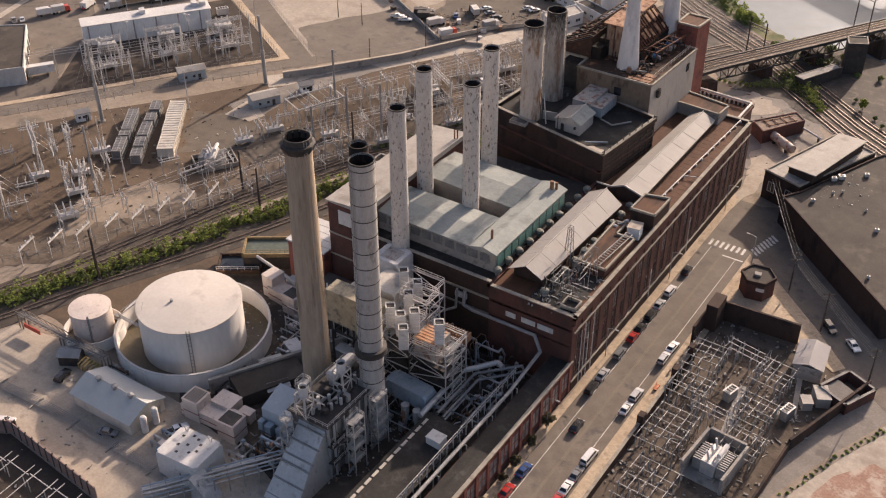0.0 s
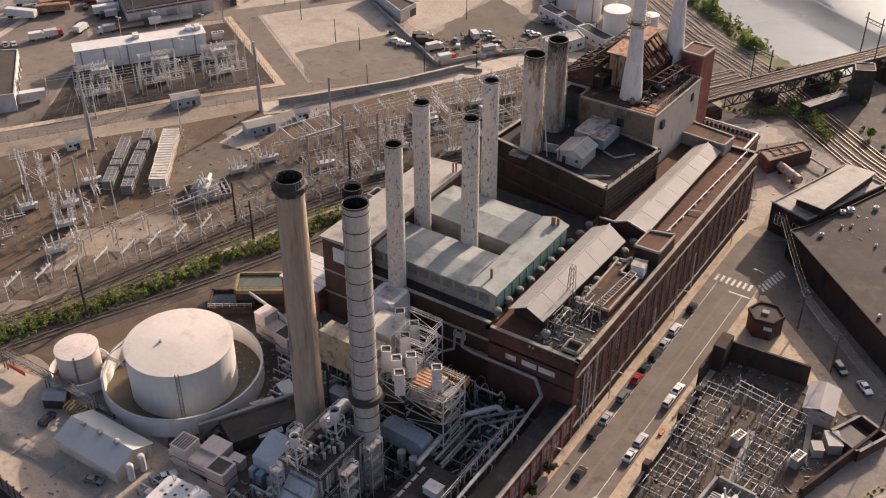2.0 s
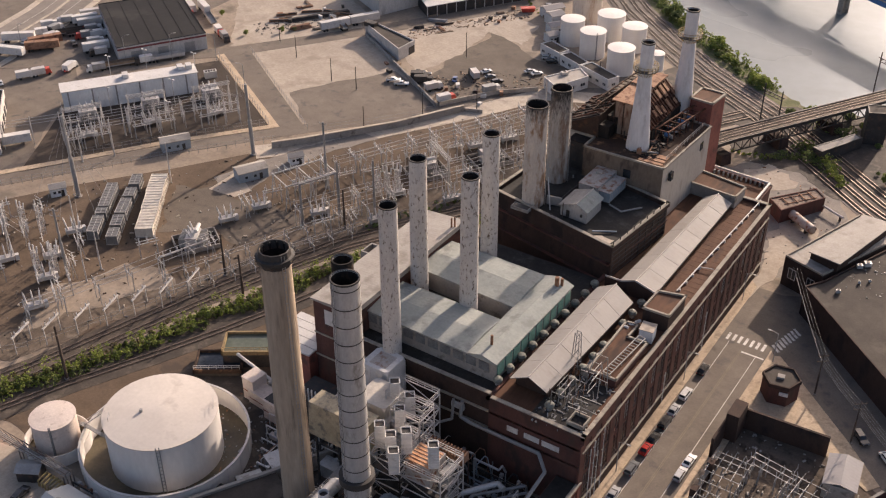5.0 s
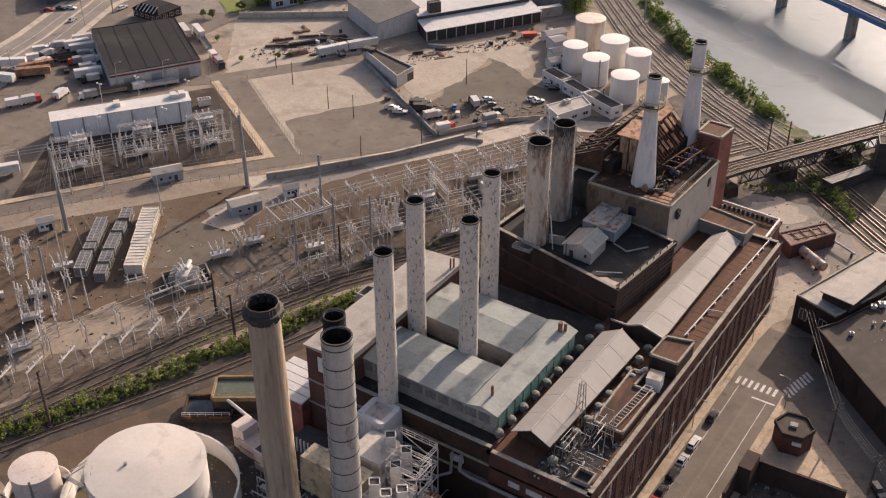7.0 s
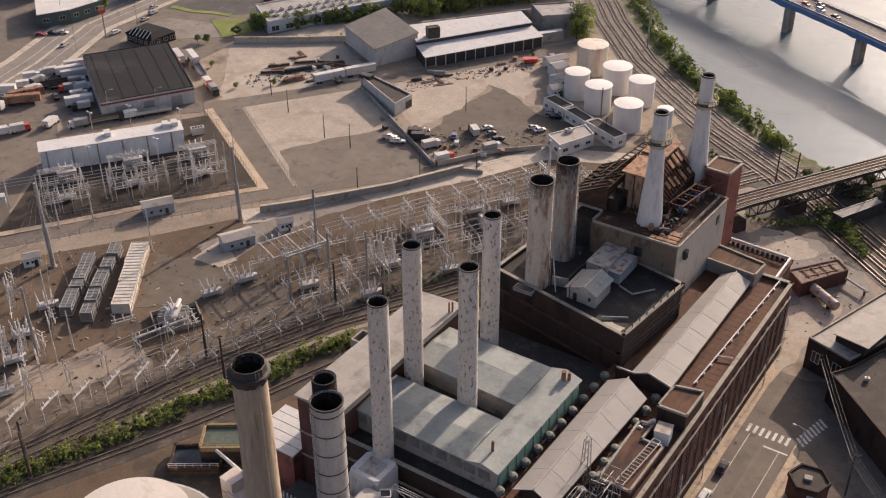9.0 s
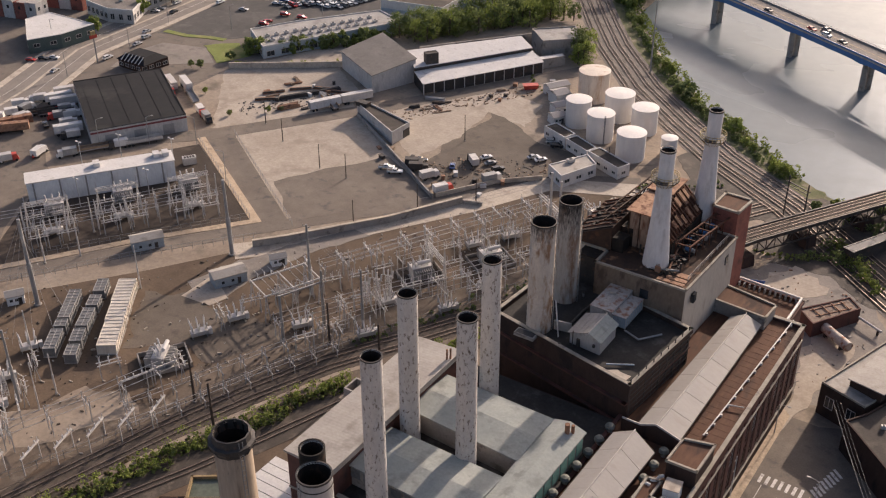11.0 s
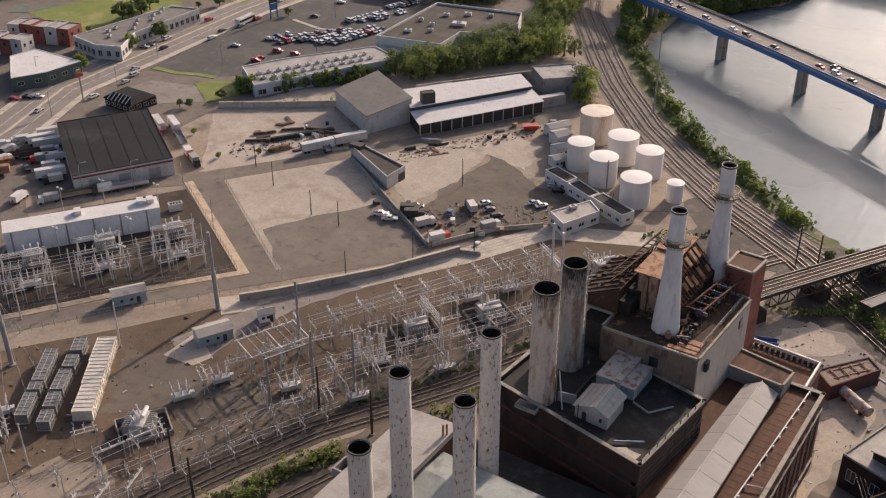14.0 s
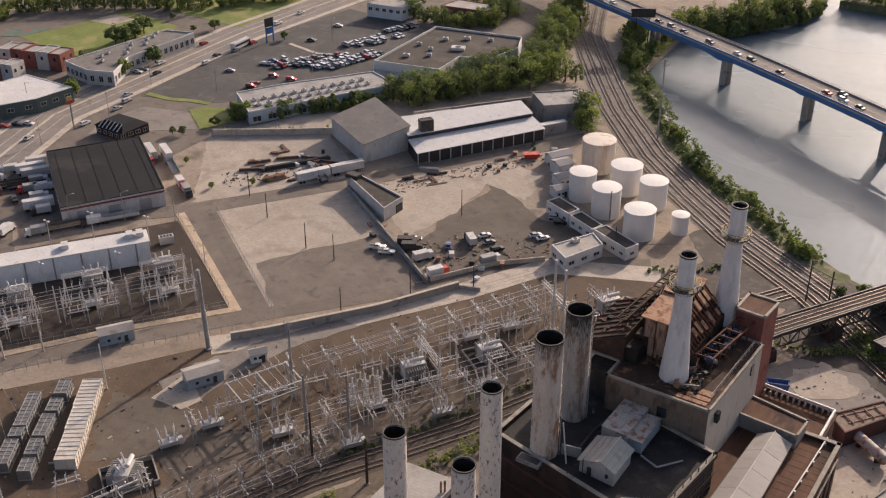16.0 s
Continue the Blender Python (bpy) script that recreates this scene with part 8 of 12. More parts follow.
lay("road_side", [(43.8, 16), (53.2, 44.4), (61, 41), (52.3, 20.7), (46.2, 4), (40, -14), (34, -60), (28, -60)], 0.03, M_asphalt_pale, "narrow worn asphalt side street", "road")
lay("mud_field", [(46.2, 4), (52.3, 20.7), (59, 35), (80, 46), (120, 0), (90, -60), (34, -60), (40, -14)], 0.1, M_sand, "pale and reddish bare ground with weeds", "ground")
lay("mud_field_red", [(51, 4), (54, 14), (60, 22), (68, 20), (74, 8), (60, -8)], 0.14, surf("reddish_clay", (0.28, 0.16, 0.12), (0.36, 0.24, 0.18), 3, 0.5, 0.95, stain=(0.44, 0.36, 0.29), amount=0.45, stain_size=4), "reddish bare clay patch", "ground")
lay("mud_field_weeds", strip([(42, -10), (47.0, 4), (53, 20.5), (59, 33.5)], 1.8), 0.16, M_dirt, "dry weedy verge", "ground")
wl_ = base("brick_yard_wall", 0, 0, 0, "dark sooty brick yard wall with stepped ends", "wall")
part("wall", solid(bmesh.new(), strip([(14.9, -30), (15.0, 36.4)], 0.5), 0, 2.6), M_brick_sooty, wl_)
part("coping", solid(bmesh.new(), strip([(14.9, -30), (15.0, 36.4)], 0.7), 2.6, 2.75), M_stone, wl_)
part("end_wall", solid(bmesh.new(), strip([(13.0, 37), (13.0, 50), (33.8, 51.2)], 0.6), 0, 5.6), M_brick_sooty, wl_)
part("end_block", box(bmesh.new(), 13.0, 44.2, 0, 15.8, 50, 7.4), M_brick_sooty, wl_)
for y in (3.5, 21.5, 30.5):
    part("pier", box(bmesh.new(), 14.4, y, 0, 15.8, y + 1.8, 4.8), M_brick_sooty, wl_)
part("side_wall", solid(bmesh.new(), strip([(43.6, 16), (52.4, 43.6)], 0.6), 0, 3.2), M_brick_sooty, wl_)
part("side_wall", solid(bmesh.new(), strip([(41, -40), (43.6, 16)], 0.5), 0, 2.6), M_brick_sooty, wl_)


def bus_grid(x, y, rz, w, d, h, nx, ny, label):
    """A grid of pale bus tubes on many short posts with insulators."""
    s = base("bus_grid", x, y, 0, label, "bus bar", rz=rz, group="bus grids")
    for i in range(nx):
        xx = -w / 2 + w * i / (nx - 1)
        b = bmesh.new()
        bar(b, (xx, -d / 2 + RND.uniform(0, 0.22) * d, h), (xx, d / 2 - RND.uniform(0, 0.22) * d, h), 0.1, n=6)
        part("long_tube", b, M_steel_white, s)
    for j in range(ny):
        yy = -d / 2 + d * j / (ny - 1) + RND.uniform(-0.7, 0.7)
        b = bmesh.new()
        bar(b, (-w / 2 - 0.6, yy, h - 0.7), (w / 2 + 0.6, yy, h - 0.7), 0.14)
        for xx in (-w / 2, w / 2):
            bar(b, (xx, yy, 0), (xx, yy, h - 0.7), 0.16)
        for i in range(nx):
            xx = -w / 2 + w * i / (nx - 1)
            bar(b, (xx, yy, h - 0.7), (xx, yy, h), 0.16, n=6)
            bar(b, (xx, yy, h), (xx + 0.3, yy + 0.3, h + RND.uniform(0.3, 1.4)), 0.1, n=6)
        part("support", b, M_steel_grey, s)
    for k in range(nx * 2):
        xx, yy = RND.uniform(-w / 2, w / 2), RND.uniform(-d / 2, d / 2)
        b = bmesh.new()
        bar(b, (xx, yy, 0), (xx, yy, 2.2), 0.3)
        bar(b, (xx, yy, 2.2), (xx + 0.3, yy, 3.6), 0.22, n=6)
        part("switch_base", b, M_steel_grey, s)


for x, y, rz, w, d, h, nx, ny in ((18.6, 31.0, 0, 7.5, 10, 4.6, 5, 5), (19.8, 19.5, -3, 8, 9, 4.6, 5, 5), (21.2, 4.5, -3, 8.5, 13, 4.8, 5, 6), (24.0, -12.0, -3, 9, 13, 4.6, 5, 5), (34.4, 20.5, -6, 7.5, 9, 4.4, 5, 5), (35.8, 9.6, -6, 7, 8, 4.0, 5, 5), (33.8, 33.0, -6, 7.5, 9, 4.4, 5, 5), (26.4, 36.0, 80, 3.4, 11, 5.2, 3, 4), (27.5, 14.0, 84, 3.0, 9, 4.6, 3, 3)):
    bus_grid(x, y, rz, w, d, h, nx, ny, "dense grid of pale bus tubes on posts")
for x, y, a in ((27.4, 24.5, 75), (28.2, 4.0, 85), (40.0, 25.5, 75)):
    u = flat_unit("switch_cabinet", x, y, a, 3.2, 1.8, 2.6, "grey switchgear cabinet with a pale lid", "cabinet", M_steel_grey, M_steel_white, fins=3)
bk = base("transformer_bunker", 32.4, 2.8, 0, "dark blast-walled bay holding a pale transformer", "bunker", rz=-5)
part("wall", parapet(bmesh.new(), [(-4.4, -6), (-4.4, 6), (4.4, 6), (4.4, -6)], 0, 0.6, 4.4, closed=False), M_concrete_grey, bk)
part("floor", box(bmesh.new(), -4.2, -6, 0, 4.2, 5.8, 0.2), M_concrete_grey, bk)
copy_thing(tf, pose(32.4, 2.4, 0.2, 0, 0, 85))
small_hut(38.9, 44.0, 98, 6.4, 9.2, 3.9, "blue-grey sheet-roofed hut in the switchyard", M_concrete_grey, M_roof_white)
flat_unit("yard_box", 44.6, 34.6, -60, 4.6, 3.0, 2.6, "beige flat-roofed equipment box", "equipment box", M_beige, M_beige)
flat_unit("yard_box", 42.4, 31.0, -60, 2.8, 2.2, 2.2, "small beige equipment box", "equipment box", M_beige, M_beige)
bo = base("brick_outhouse", 48.8, 39.0, 0, "roofless brown brick outhouse with a low grey roof inside", "outhouse", rz=-25)
part("wall", parapet(bmesh.new(), [(-3.6, -4.6), (3.6, -4.6), (3.6, 4.6), (-3.6, 4.6)], 0, 0.5, 2.9), M_brick, bo)
part("roof", box(bmesh.new(), -3.2, -4.2, 2.2, 3.2, 0.6, 2.5), M_roof_gravel, bo)
part("floor", box(bmesh.new(), -3.3, 0.6, 0, 3.3, 4.3, 0.2), M_cinder, bo)
part("coping", parapet(bmesh.new(), [(-3.7, -4.7), (3.7, -4.7), (3.7, 4.7), (-3.7, 4.7)], 2.9, 0.6, 0.1), M_concrete_grey, bo)
# hexagonal brick kiosk
hx = base("hexagonal_kiosk", 18.4, 65.0, 0, "six-sided dark brick kiosk with a flat dark roof", "kiosk", rz=10)
part("wall", drum(bmesh.new(), 0, 0, 0, 5.2, 4.2, n=6), M_brick, hx)
part("roof", drum(bmesh.new(), 0, 0, 5.2, 5.4, 4.0, n=6), M_roof_dark, hx)
part("rim", lathe(bmesh.new(), 0, 0, [(4.45, 4.8), (4.45, 5.8), (4.0, 5.8), (4.0, 5.2)], 6), M_brick_sooty, hx)
part("roof_hatch", box(bmesh.new(), -1, -0.8, 5.4, 0.6, 0.6, 5.9), M_concrete_grey, hx)
part("sign", box(bmesh.new(), 0.2, -4.0, 3.2, 2.2, -3.6, 4.0), M_paint_white, hx, "blank white sign board")


# ---- buildings round the plant ----
def inset(pts, d):
    """A plan polygon moved inwards by d."""
    k, out = len(pts), []
    turn = sum(pts[i][0] * pts[(i + 1) % k][1] - pts[(i + 1) % k][0] * pts[i][1] for i in range(k))
    s = 1 if turn > 0 else -1
    for i in range(k):
        p, q, r = Vector(pts[i - 1]), Vector(pts[i]), Vector(pts[(i + 1) % k])
        a, b = (q - p).normalized(), (r - q).normalized()
        na, nb = Vector((-a.y, a.x)) * s, Vector((-b.y, b.x)) * s
        m = na + nb
        m *= d / max(0.35, m.dot(na))
        out.append((q.x + m.x, q.y + m.y))
    return out


def block(name, pts, h, wall, roof, label, cat="building", rim=0.5, rim_mat=None, wins=None, band=None, doors=(), slope=None):
    """A flat-roofed building: walls, roof sheet, parapet, windows by (step, width, height, sill), doors by (edge, place, width, height)."""
    ox, oy = sum(p[0] for p in pts) / len(pts), sum(p[1] for p in pts) / len(pts)
    t = base(name, ox, oy, 0, label, cat)
    loc = [(x - ox, y - oy) for x, y in pts]
    part("wall", solid(bmesh.new(), loc, -0.2, h), wall, t)
    part("roof", solid(bmesh.new(), inset(loc, 0.38), h, h + 0.08), roof, t)
    if rim:
        b = bmesh.new()
        inner = inset(loc, 0.36)
        for i in range(len(loc)):
            j = (i + 1) % len(loc)
            solid(b, [loc[i], loc[j], inner[j], inner[i]], h, h + rim)
        part("parapet", b, rim_mat or wall, t)
    sides = []
    turn = sum(loc[i][0] * loc[(i + 1) % len(loc)][1] - loc[(i + 1) % len(loc)][0] * loc[i][1] for i in range(len(loc)))
    ring = loc if turn > 0 else loc[::-1]
    for i in range(len(ring)):
        (x0, y0), (x1, y1) = ring[i], ring[(i + 1) % len(ring)]
        sides.append((x0, y0, x1, y1, math.hypot(x1 - x0, y1 - y0), math.degrees(math.atan2(y1 - y0, x1 - x0))))
    if band:
        lo, hi, mat = band
        for x0, y0, x1, y1, d, a in sides:
            ob = part("stripe", box(bmesh.new(), -0.04, -0.05, lo, d + 0.04, 0.05, hi), mat, t)
            ob.matrix_basis = pose(x0, y0, 0, 0, 0, a)
    if wins:
        step, w, hh, sill = wins[:4]
        me = mesh_of("window", box(bmesh.new(), -w / 2, -0.06, 0, w / 2, 0.1, hh), M_glass)
        frame_ = bmesh.new()
        for p, q in (((-w / 2, 0), (w / 2, 0)), ((-w / 2, hh), (w / 2, hh)), ((-w / 2, 0), (-w / 2, hh)), ((w / 2, 0), (w / 2, hh)), ((0, 0), (0, hh))):
            bar(frame_, (p[0], -0.08, p[1]), (q[0], -0.08, q[1]), 0.12)
        fm = mesh_of("window_frame", frame_, wins[4] if len(wins) > 4 else M_steel_white)
        for x0, y0, x1, y1, d, a in sides:
            k = int(d / step)
            for i in range(k):
                f = (i + 0.5) / k
                ob = share("window", me, t, x0 + (x1 - x0) * f, y0 + (y1 - y0) * f, sill, a)
                if name != "row_house":
                    share("window_frame", fm, ob, 0, 0, 0)
    for e, f, w, hh in doors:
        x0, y0, x1, y1, d, a = sides[e % len(sides)]
        ob = part("door", box(bmesh.new(), -w / 2, -0.08, 0, w / 2, 0.1, hh), M_steel_grey, t)
        ob.matrix_basis = pose(x0 + (x1 - x0) * f, y0 + (y1 - y0) * f, 0, 0, 0, a)
    return t


def roof_unit(x, y, z, w=1.6, d=1.2, h=1.0, rz=0.0, mat=M_steel_white, label="small pale rooftop air-conditioning unit on curbs"):
    t = base("rooftop_unit", x, y, z, label, "air conditioner", rz)
    part("casing", box(bmesh.new(), -w / 2, -d / 2, 0.15, w / 2, d / 2, h), mat, t)
    part("curb", box(bmesh.new(), -w / 2 + 0.1, -d / 2 + 0.1, 0, w / 2 - 0.1, d / 2 - 0.1, 0.15), M_steel_dark, t)
    part("fan_guard", drum(bmesh.new(), 0, 0, h, h + 0.12, min(w, d) * 0.36, n=12), M_steel_dark, t)
    return t


def pitched(name, c, h, ridge, wall, roof, label, cat="shed", side=0, over=0.4):
    """A building over four corners; its roof rises from one long edge to the other (side 1) or to a middle ridge (side 0) between edges 0-1 and 2-3."""
    ox, oy = sum(p[0] for p in c) / 4, sum(p[1] for p in c) / 4
    t = base(name, ox, oy, 0, label, cat)
    q = [(x - ox, y - oy) for x, y in c]
    part("wall", solid(bmesh.new(), q, -0.2, h), wall, t)
    o = inset(q, -over)
    if side:
        part("roof", hexa(bmesh.new(), [(*o[0], h), (*o[1], h), (*o[2], ridge), (*o[3], ridge)], [(*o[0], h + 0.25), (*o[1], h + 0.25), (*o[2], ridge + 0.25), (*o[3], ridge + 0.25)]), roof, t)
        k = inset(q, 0.02)
        b = bmesh.new()
        v = [b.verts.new(p) for p in ((*k[0], h), (*k[1], h), (*k[2], h), (*k[3], h), (*k[2], ridge), (*k[3], ridge))]
        for f in ((0, 1, 4, 5), (1, 2, 4), (0, 5, 3), (2, 3, 5, 4), (3, 2, 1, 0)):
            b.faces.new([v[i] for i in f])
        part("gable_end", b, wall, t)
    else:
        m0 = ((o[1][0] + o[2][0]) / 2, (o[1][1] + o[2][1]) / 2, ridge)
        m1 = ((o[3][0] + o[0][0]) / 2, (o[3][1] + o[0][1]) / 2, ridge)
        up = lambda p: (p[0], p[1], p[2] + 0.2)
        for a, b_, c_, d in (((*o[0], h), (*o[1], h), m0, m1), ((*o[2], h), (*o[3], h), m1, m0)):
            part("roof_slope", hexa(bmesh.new(), [a, b_, c_, d], [up(a), up(b_), up(c_), up(d)]), roof, t)
        b = bmesh.new()
        k = inset(q, 0.02)
        n0, n1 = ((k[1][0] + k[2][0]) / 2, (k[1][1] + k[2][1]) / 2, ridge), ((k[3][0] + k[0][0]) / 2, (k[3][1] + k[0][1]) / 2, ridge)
        v = [b.verts.new(p) for p in ((*k[0], h), (*k[1], h), (*k[2], h), (*k[3], h), n0, n1)]
        for f in ((0, 1, 4, 5), (2, 3, 5, 4), (1, 2, 4), (3, 0, 5), (3, 2, 1, 0)):
            b.faces.new([v[i] for i in f])
        part("gable_end", b, wall, t)
    return t, q


# warehouse with the charcoal roof
M_wall_pale = surf("pale_block_wall", (0.44, 0.42, 0.40), (0.52, 0.50, 0.475), 6, 0.4, 0.85, stain=(0.34, 0.32, 0.30), amount=0.3, stain_size=3, stretch=(1, 1, 0.4))
M_red_band = plain("dark_red_band", (0.16, 0.03, 0.035), 0.6)
block("warehouse", [(-291, 138), (-273, 166), (-233.3, 140), (-250.7, 111.3)], 6.3, M_wall_pale, M_roof_black, "long warehouse with charcoal roof and pale walls banded dark red", "warehouse", 0.25, M_roof_black, band=(5.0, 5.7, M_red_band), doors=((0, 0.2, 4, 4), (0, 0.5, 4, 4), (0, 0.8, 4, 4), (1, 0.3, 3.5, 4)))
wh = bpy.data.objects["warehouse"]
for k in range(6):
    f = (k + 0.5) / 6
    x0, y0, x1, y1 = -291 + 18 * f, 138 + 28 * f, -250.7 + 17.4 * f, 111.3 + 28.7 * f
    part("roof_seam", bar(bmesh.new(), (x0 + 1 - wh.location.x, y0 - 0.7 - wh.location.y, 6.32), (x1 - 1 - wh.location.x, y1 + 0.7 - wh.location.y, 6.32), 0.3, 0.08), M_roof_black, wh)
# open-bay shed with a grey roof
bay, q = pitched("open_shed", [(-223.8, 217.5), (-198.1, 203.6), (-190.9, 222.5), (-218.4, 238)], 7.2, 9.6, M_wall_pale, M_roof_gravel, "tall grey-roofed metal shed with open west bays", "shed", 1)
# dark panels on the solid wall stand for the shaded bay openings
for i in range(4):
    f = 0.12 + i * 0.2
    x0, y0 = q[0][0] + (q[3][0] - q[0][0]) * f, q[0][1] + (q[3][1] - q[0][1]) * f
    a = math.degrees(math.atan2(q[3][1] - q[0][1], q[3][0] - q[0][0]))
    part("open_bay", box(bmesh.new(), 0, -0.1, 0, 3.0, 0.1, 6.0), M_glass, bay).matrix_basis = pose(x0, y0, 0, 0, 0, a)
# long white-roofed shed in two steps
low, q = pitched("long_shed", [(-180.9, 213.3), (-153.9, 258.2), (-162, 263.6), (-189.2, 219.6)], 4.4, 5.4, M_steel_dark, M_white, "long white-roofed shed with dark open front", "shed", 1)
me = mesh_of("post", box(bmesh.new(), -0.15, -0.15, 0, 0.15, 0.15, 4.4), M_steel_white)
for i in range(13):
    f = i / 12
    share("post", me, low, q[0][0] + (q[1][0] - q[0][0]) * f + 0.2, q[0][1] + (q[1][1] - q[0][1]) * f - 0.2, 0)
pitched("upper_shed", [(-189.4, 219.8), (-162.3, 263.4), (-170.5, 268.9), (-199.7, 230.2)], 7.0, 8.4, M_steel_dark, M_white, "upper white-roofed shed with dark clerestory wall", "shed", 1)
block("roof_tower", [(-189.5, 226), (-186.5, 230), (-184, 228.3), (-187, 224.3)], 11.5, M_steel_dark, M_roof_dark, "dark sheet-metal tower standing through the shed roof", "tower", 0.2)
block("low_annex", [(-201.9, 233), (-191, 249.6), (-186.7, 247.8), (-197, 231.7)], 6.8, M_white, M_roof_white, "white flat annex beside the shed", "annex", 0.3)
block("concrete_warehouse", [(-161, 270.7), (-150.4, 281), (-158, 294), (-172, 281)], 7.6, M_concrete_grey, M_roof_grey, "weathered concrete warehouse behind the shed", "warehouse", 0.5, doors=((0, 0.5, 4, 4),))
block("lean_to", [(-159, 263), (-152.5, 272), (-150, 270), (-156.5, 260.5)], 4.0, M_concrete_grey, M_white, "low white-roofed lean-to at the warehouse", "shed", 0.1)
lay("rear_wall", strip([(-204, 244), (-172, 285), (-160, 300)], 0.6), 5.0, M_concrete_grey, "grey concrete wall behind the sheds", "wall", 5)
lay("yard_wall", strip([(-262, 192), (-240, 207), (-224, 219)], 0.6), 2.6, M_concrete, "pale concrete boundary wall", "wall", 2.6)
# shopping centre
M_blue_wall = plain("pale_blue_render", (0.36, 0.42, 0.46), 0.8)
mall = block("shop_row", [(-276, 220.7), (-257.3, 207.6), (-227.3, 264.1), (-244.1, 270.9), (-266.6, 238.4)], 5.0, M_blue_wall, M_roof_grey, "long low shop building with grey roof and bluish wall", "shop", 0.5, M_white, wins=(6, 3.4, 2.2, 0.8))
for i in range(24):
    f = (i // 2 + 0.5) / 12
    roof_unit(-262 + 24 * f + (i % 2) * 5 - 3, 216 + 46 * f - (i % 2) * 2.5, 5.08, 1.9, 1.4, 1.1, 60)
block("shopping_mall", [(-247.8, 276.5), (-251.6, 330.5), (-210, 338.7), (-204, 325), (-207, 306), (-219.5, 301), (-218, 282.5)], 7.0, M_white, M_roof_dark, "brown-grey roofed shopping mall with white parapet", "shopping mall", 1.0, M_white, band=(2.8, 4.2, M_blue_wall))
for x, y, w in ((-240, 290, 3), (-232, 296, 2), (-226, 310, 6), (-238, 318, 2.5), (-230, 324, 3), (-220, 328, 2), (-244, 306, 2), (-236, 303, 2)):
    roof_unit(x, y, 7.08, w, w * 0.6, 1.4, 20, label="white rooftop air-conditioning unit on the mall roof")
# across the avenue
block("school", [(-362, 205.5), (-357, 260), (-343, 264.5), (-342.7, 224), (-333.4, 207.3), (-345, 203)], 6.0, M_wall_pale, M_roof_gravel, "long low school building with grey flat roof", "school", 0.6, M_white, wins=(3.2, 1.9, 2.6, 1.6))
for i in range(10):
    roof_unit(-352 + RND.uniform(-5, 5), 214 + i * 4.5, 6.08, 1.8, 1.4, 1.2, 10)
block("market_hall", [(-364.5, 174), (-363, 186), (-334.7, 186.5), (-336.5, 170), (-342.7, 157.6)], 6.0, plain("dark_green_wall", (0.06, 0.09, 0.085), 0.7), M_white, "white-roofed hall with dark green walls", "hall", 0.3, M_white, wins=(5, 2.6, 1.6, 2.4))
for i in range(5):
    x, y = -397 + i * 6.1, 197.5 + i * 1.9
    block("row_house", [(x, y), (x + 5.8, y + 1.8), (x + 3.8, y + 11), (x - 2, y + 9.2)], 7.6 + (i % 2) * 0.4, M_brick_red if i % 3 else M_wall_pale, M_roof_grey, "narrow brick row house with grey flat roof", "house", 0.4, wins=(3.6, 1.2, 1.5, 4.6))
for i in range(4):
    x, y = -396 + i * 6, 180 + i * 1.5
    block("row_house", [(x, y), (x + 5.7, y + 1.4), (x + 4.2, y + 9), (x - 1.5, y + 7.6)], 7.4 + (i % 2) * 0.5, M_wall_pale if i % 2 else M_brick_red, M_roof_grey, "narrow row house with grey flat roof", "house", 0.4, wins=(3.6, 1.2, 1.5, 4.6))
diner = block("restaurant", [(-301, 169), (-287.6, 168.6), (-285, 181), (-299.5, 180.6)], 3.6, M_brick_sooty, M_roof_black, "small restaurant with dark pitched roof and pale ribs", "restaurant", 0.0, wins=(3, 2, 1.4, 1.0))
part("roof_cap", hexa(bmesh.new(), [(-8, -6.6, 3.6), (8, -6.6, 3.6), (8, 6.6, 3.6), (-8, 6.6, 3.6)], [(-5, -3.6, 5.6), (5, -3.6, 5.6), (5, 3.6, 5.6), (-5, 3.6, 5.6)]), M_roof_black, diner)
me = mesh_of("roof_rib", bar(bmesh.new(), (0, -6.7, 3.75), (0, -3.6, 5.8), 0.3), M_white)
for i in range(6):
    share("roof_rib", me, diner, -5 + i * 2, 0, 0)
block("corner_store", [(-303, 345), (-284, 348), (-281, 362), (-301, 360)], 6.5, M_white, M_roof_tan, "white two-storey corner building", "building", 0.5, wins=(3.5, 2.0, 1.6, 3.6))
block("apartment_house", [(-270, 362), (-246, 366), (-243, 378), (-268, 376)], 6.5, M_brick_red, M_roof_tan, "low brick house among trees", "house", 0.4, wins=(3.5, 1.2, 1.4, 3.6))
block("far_church", [(-430, 312), (-420, 314), (-422, 330), (-432, 328)], 10, M_wall_pale, M_roof_grey, "pale tall building beyond the field", "building", 0.4, wins=(3.5, 1.2, 2.4, 4))
# loading-dock building
dock = block("dock_building", [(-228.4, 41), (-256.2, 64.9), (-300, 30), (-266, -4)], 6.0, M_wall_pale, M_roof_dark, "pale loading-dock building with dark flat roof", "warehouse", 0.4, M_wall_pale)
for k in range(6):
    f = (k + 0.5) / 6
    part("dock_door", box(bmesh.new(), -1.4, -0.1, 0.8, 1.4, 0.1, 3.8), M_steel_dark, dock).matrix_basis = pose(-228.4 - 27.8 * f + 262.65 + 0.1, 41 + 23.9 * f - 32.975 + 0.1, 0, 0, 0, 139)
# contractor yard
gar = block("garage", [(-165.3, 171.2), (-165.0, 181.4), (-178.5, 185.2), (-186.5, 187.2), (-191, 184.7)], 4.2, M_wall_pale, M_roof_dark, "white-walled garage with dark patched roof", "garage", 0.6, M_wall_pale)
part("shutter", box(bmesh.new(), 12.0, -4.4, 0, 12.35, -0.8, 3.0), M_steel_dark, gar, "dark roller shutter")
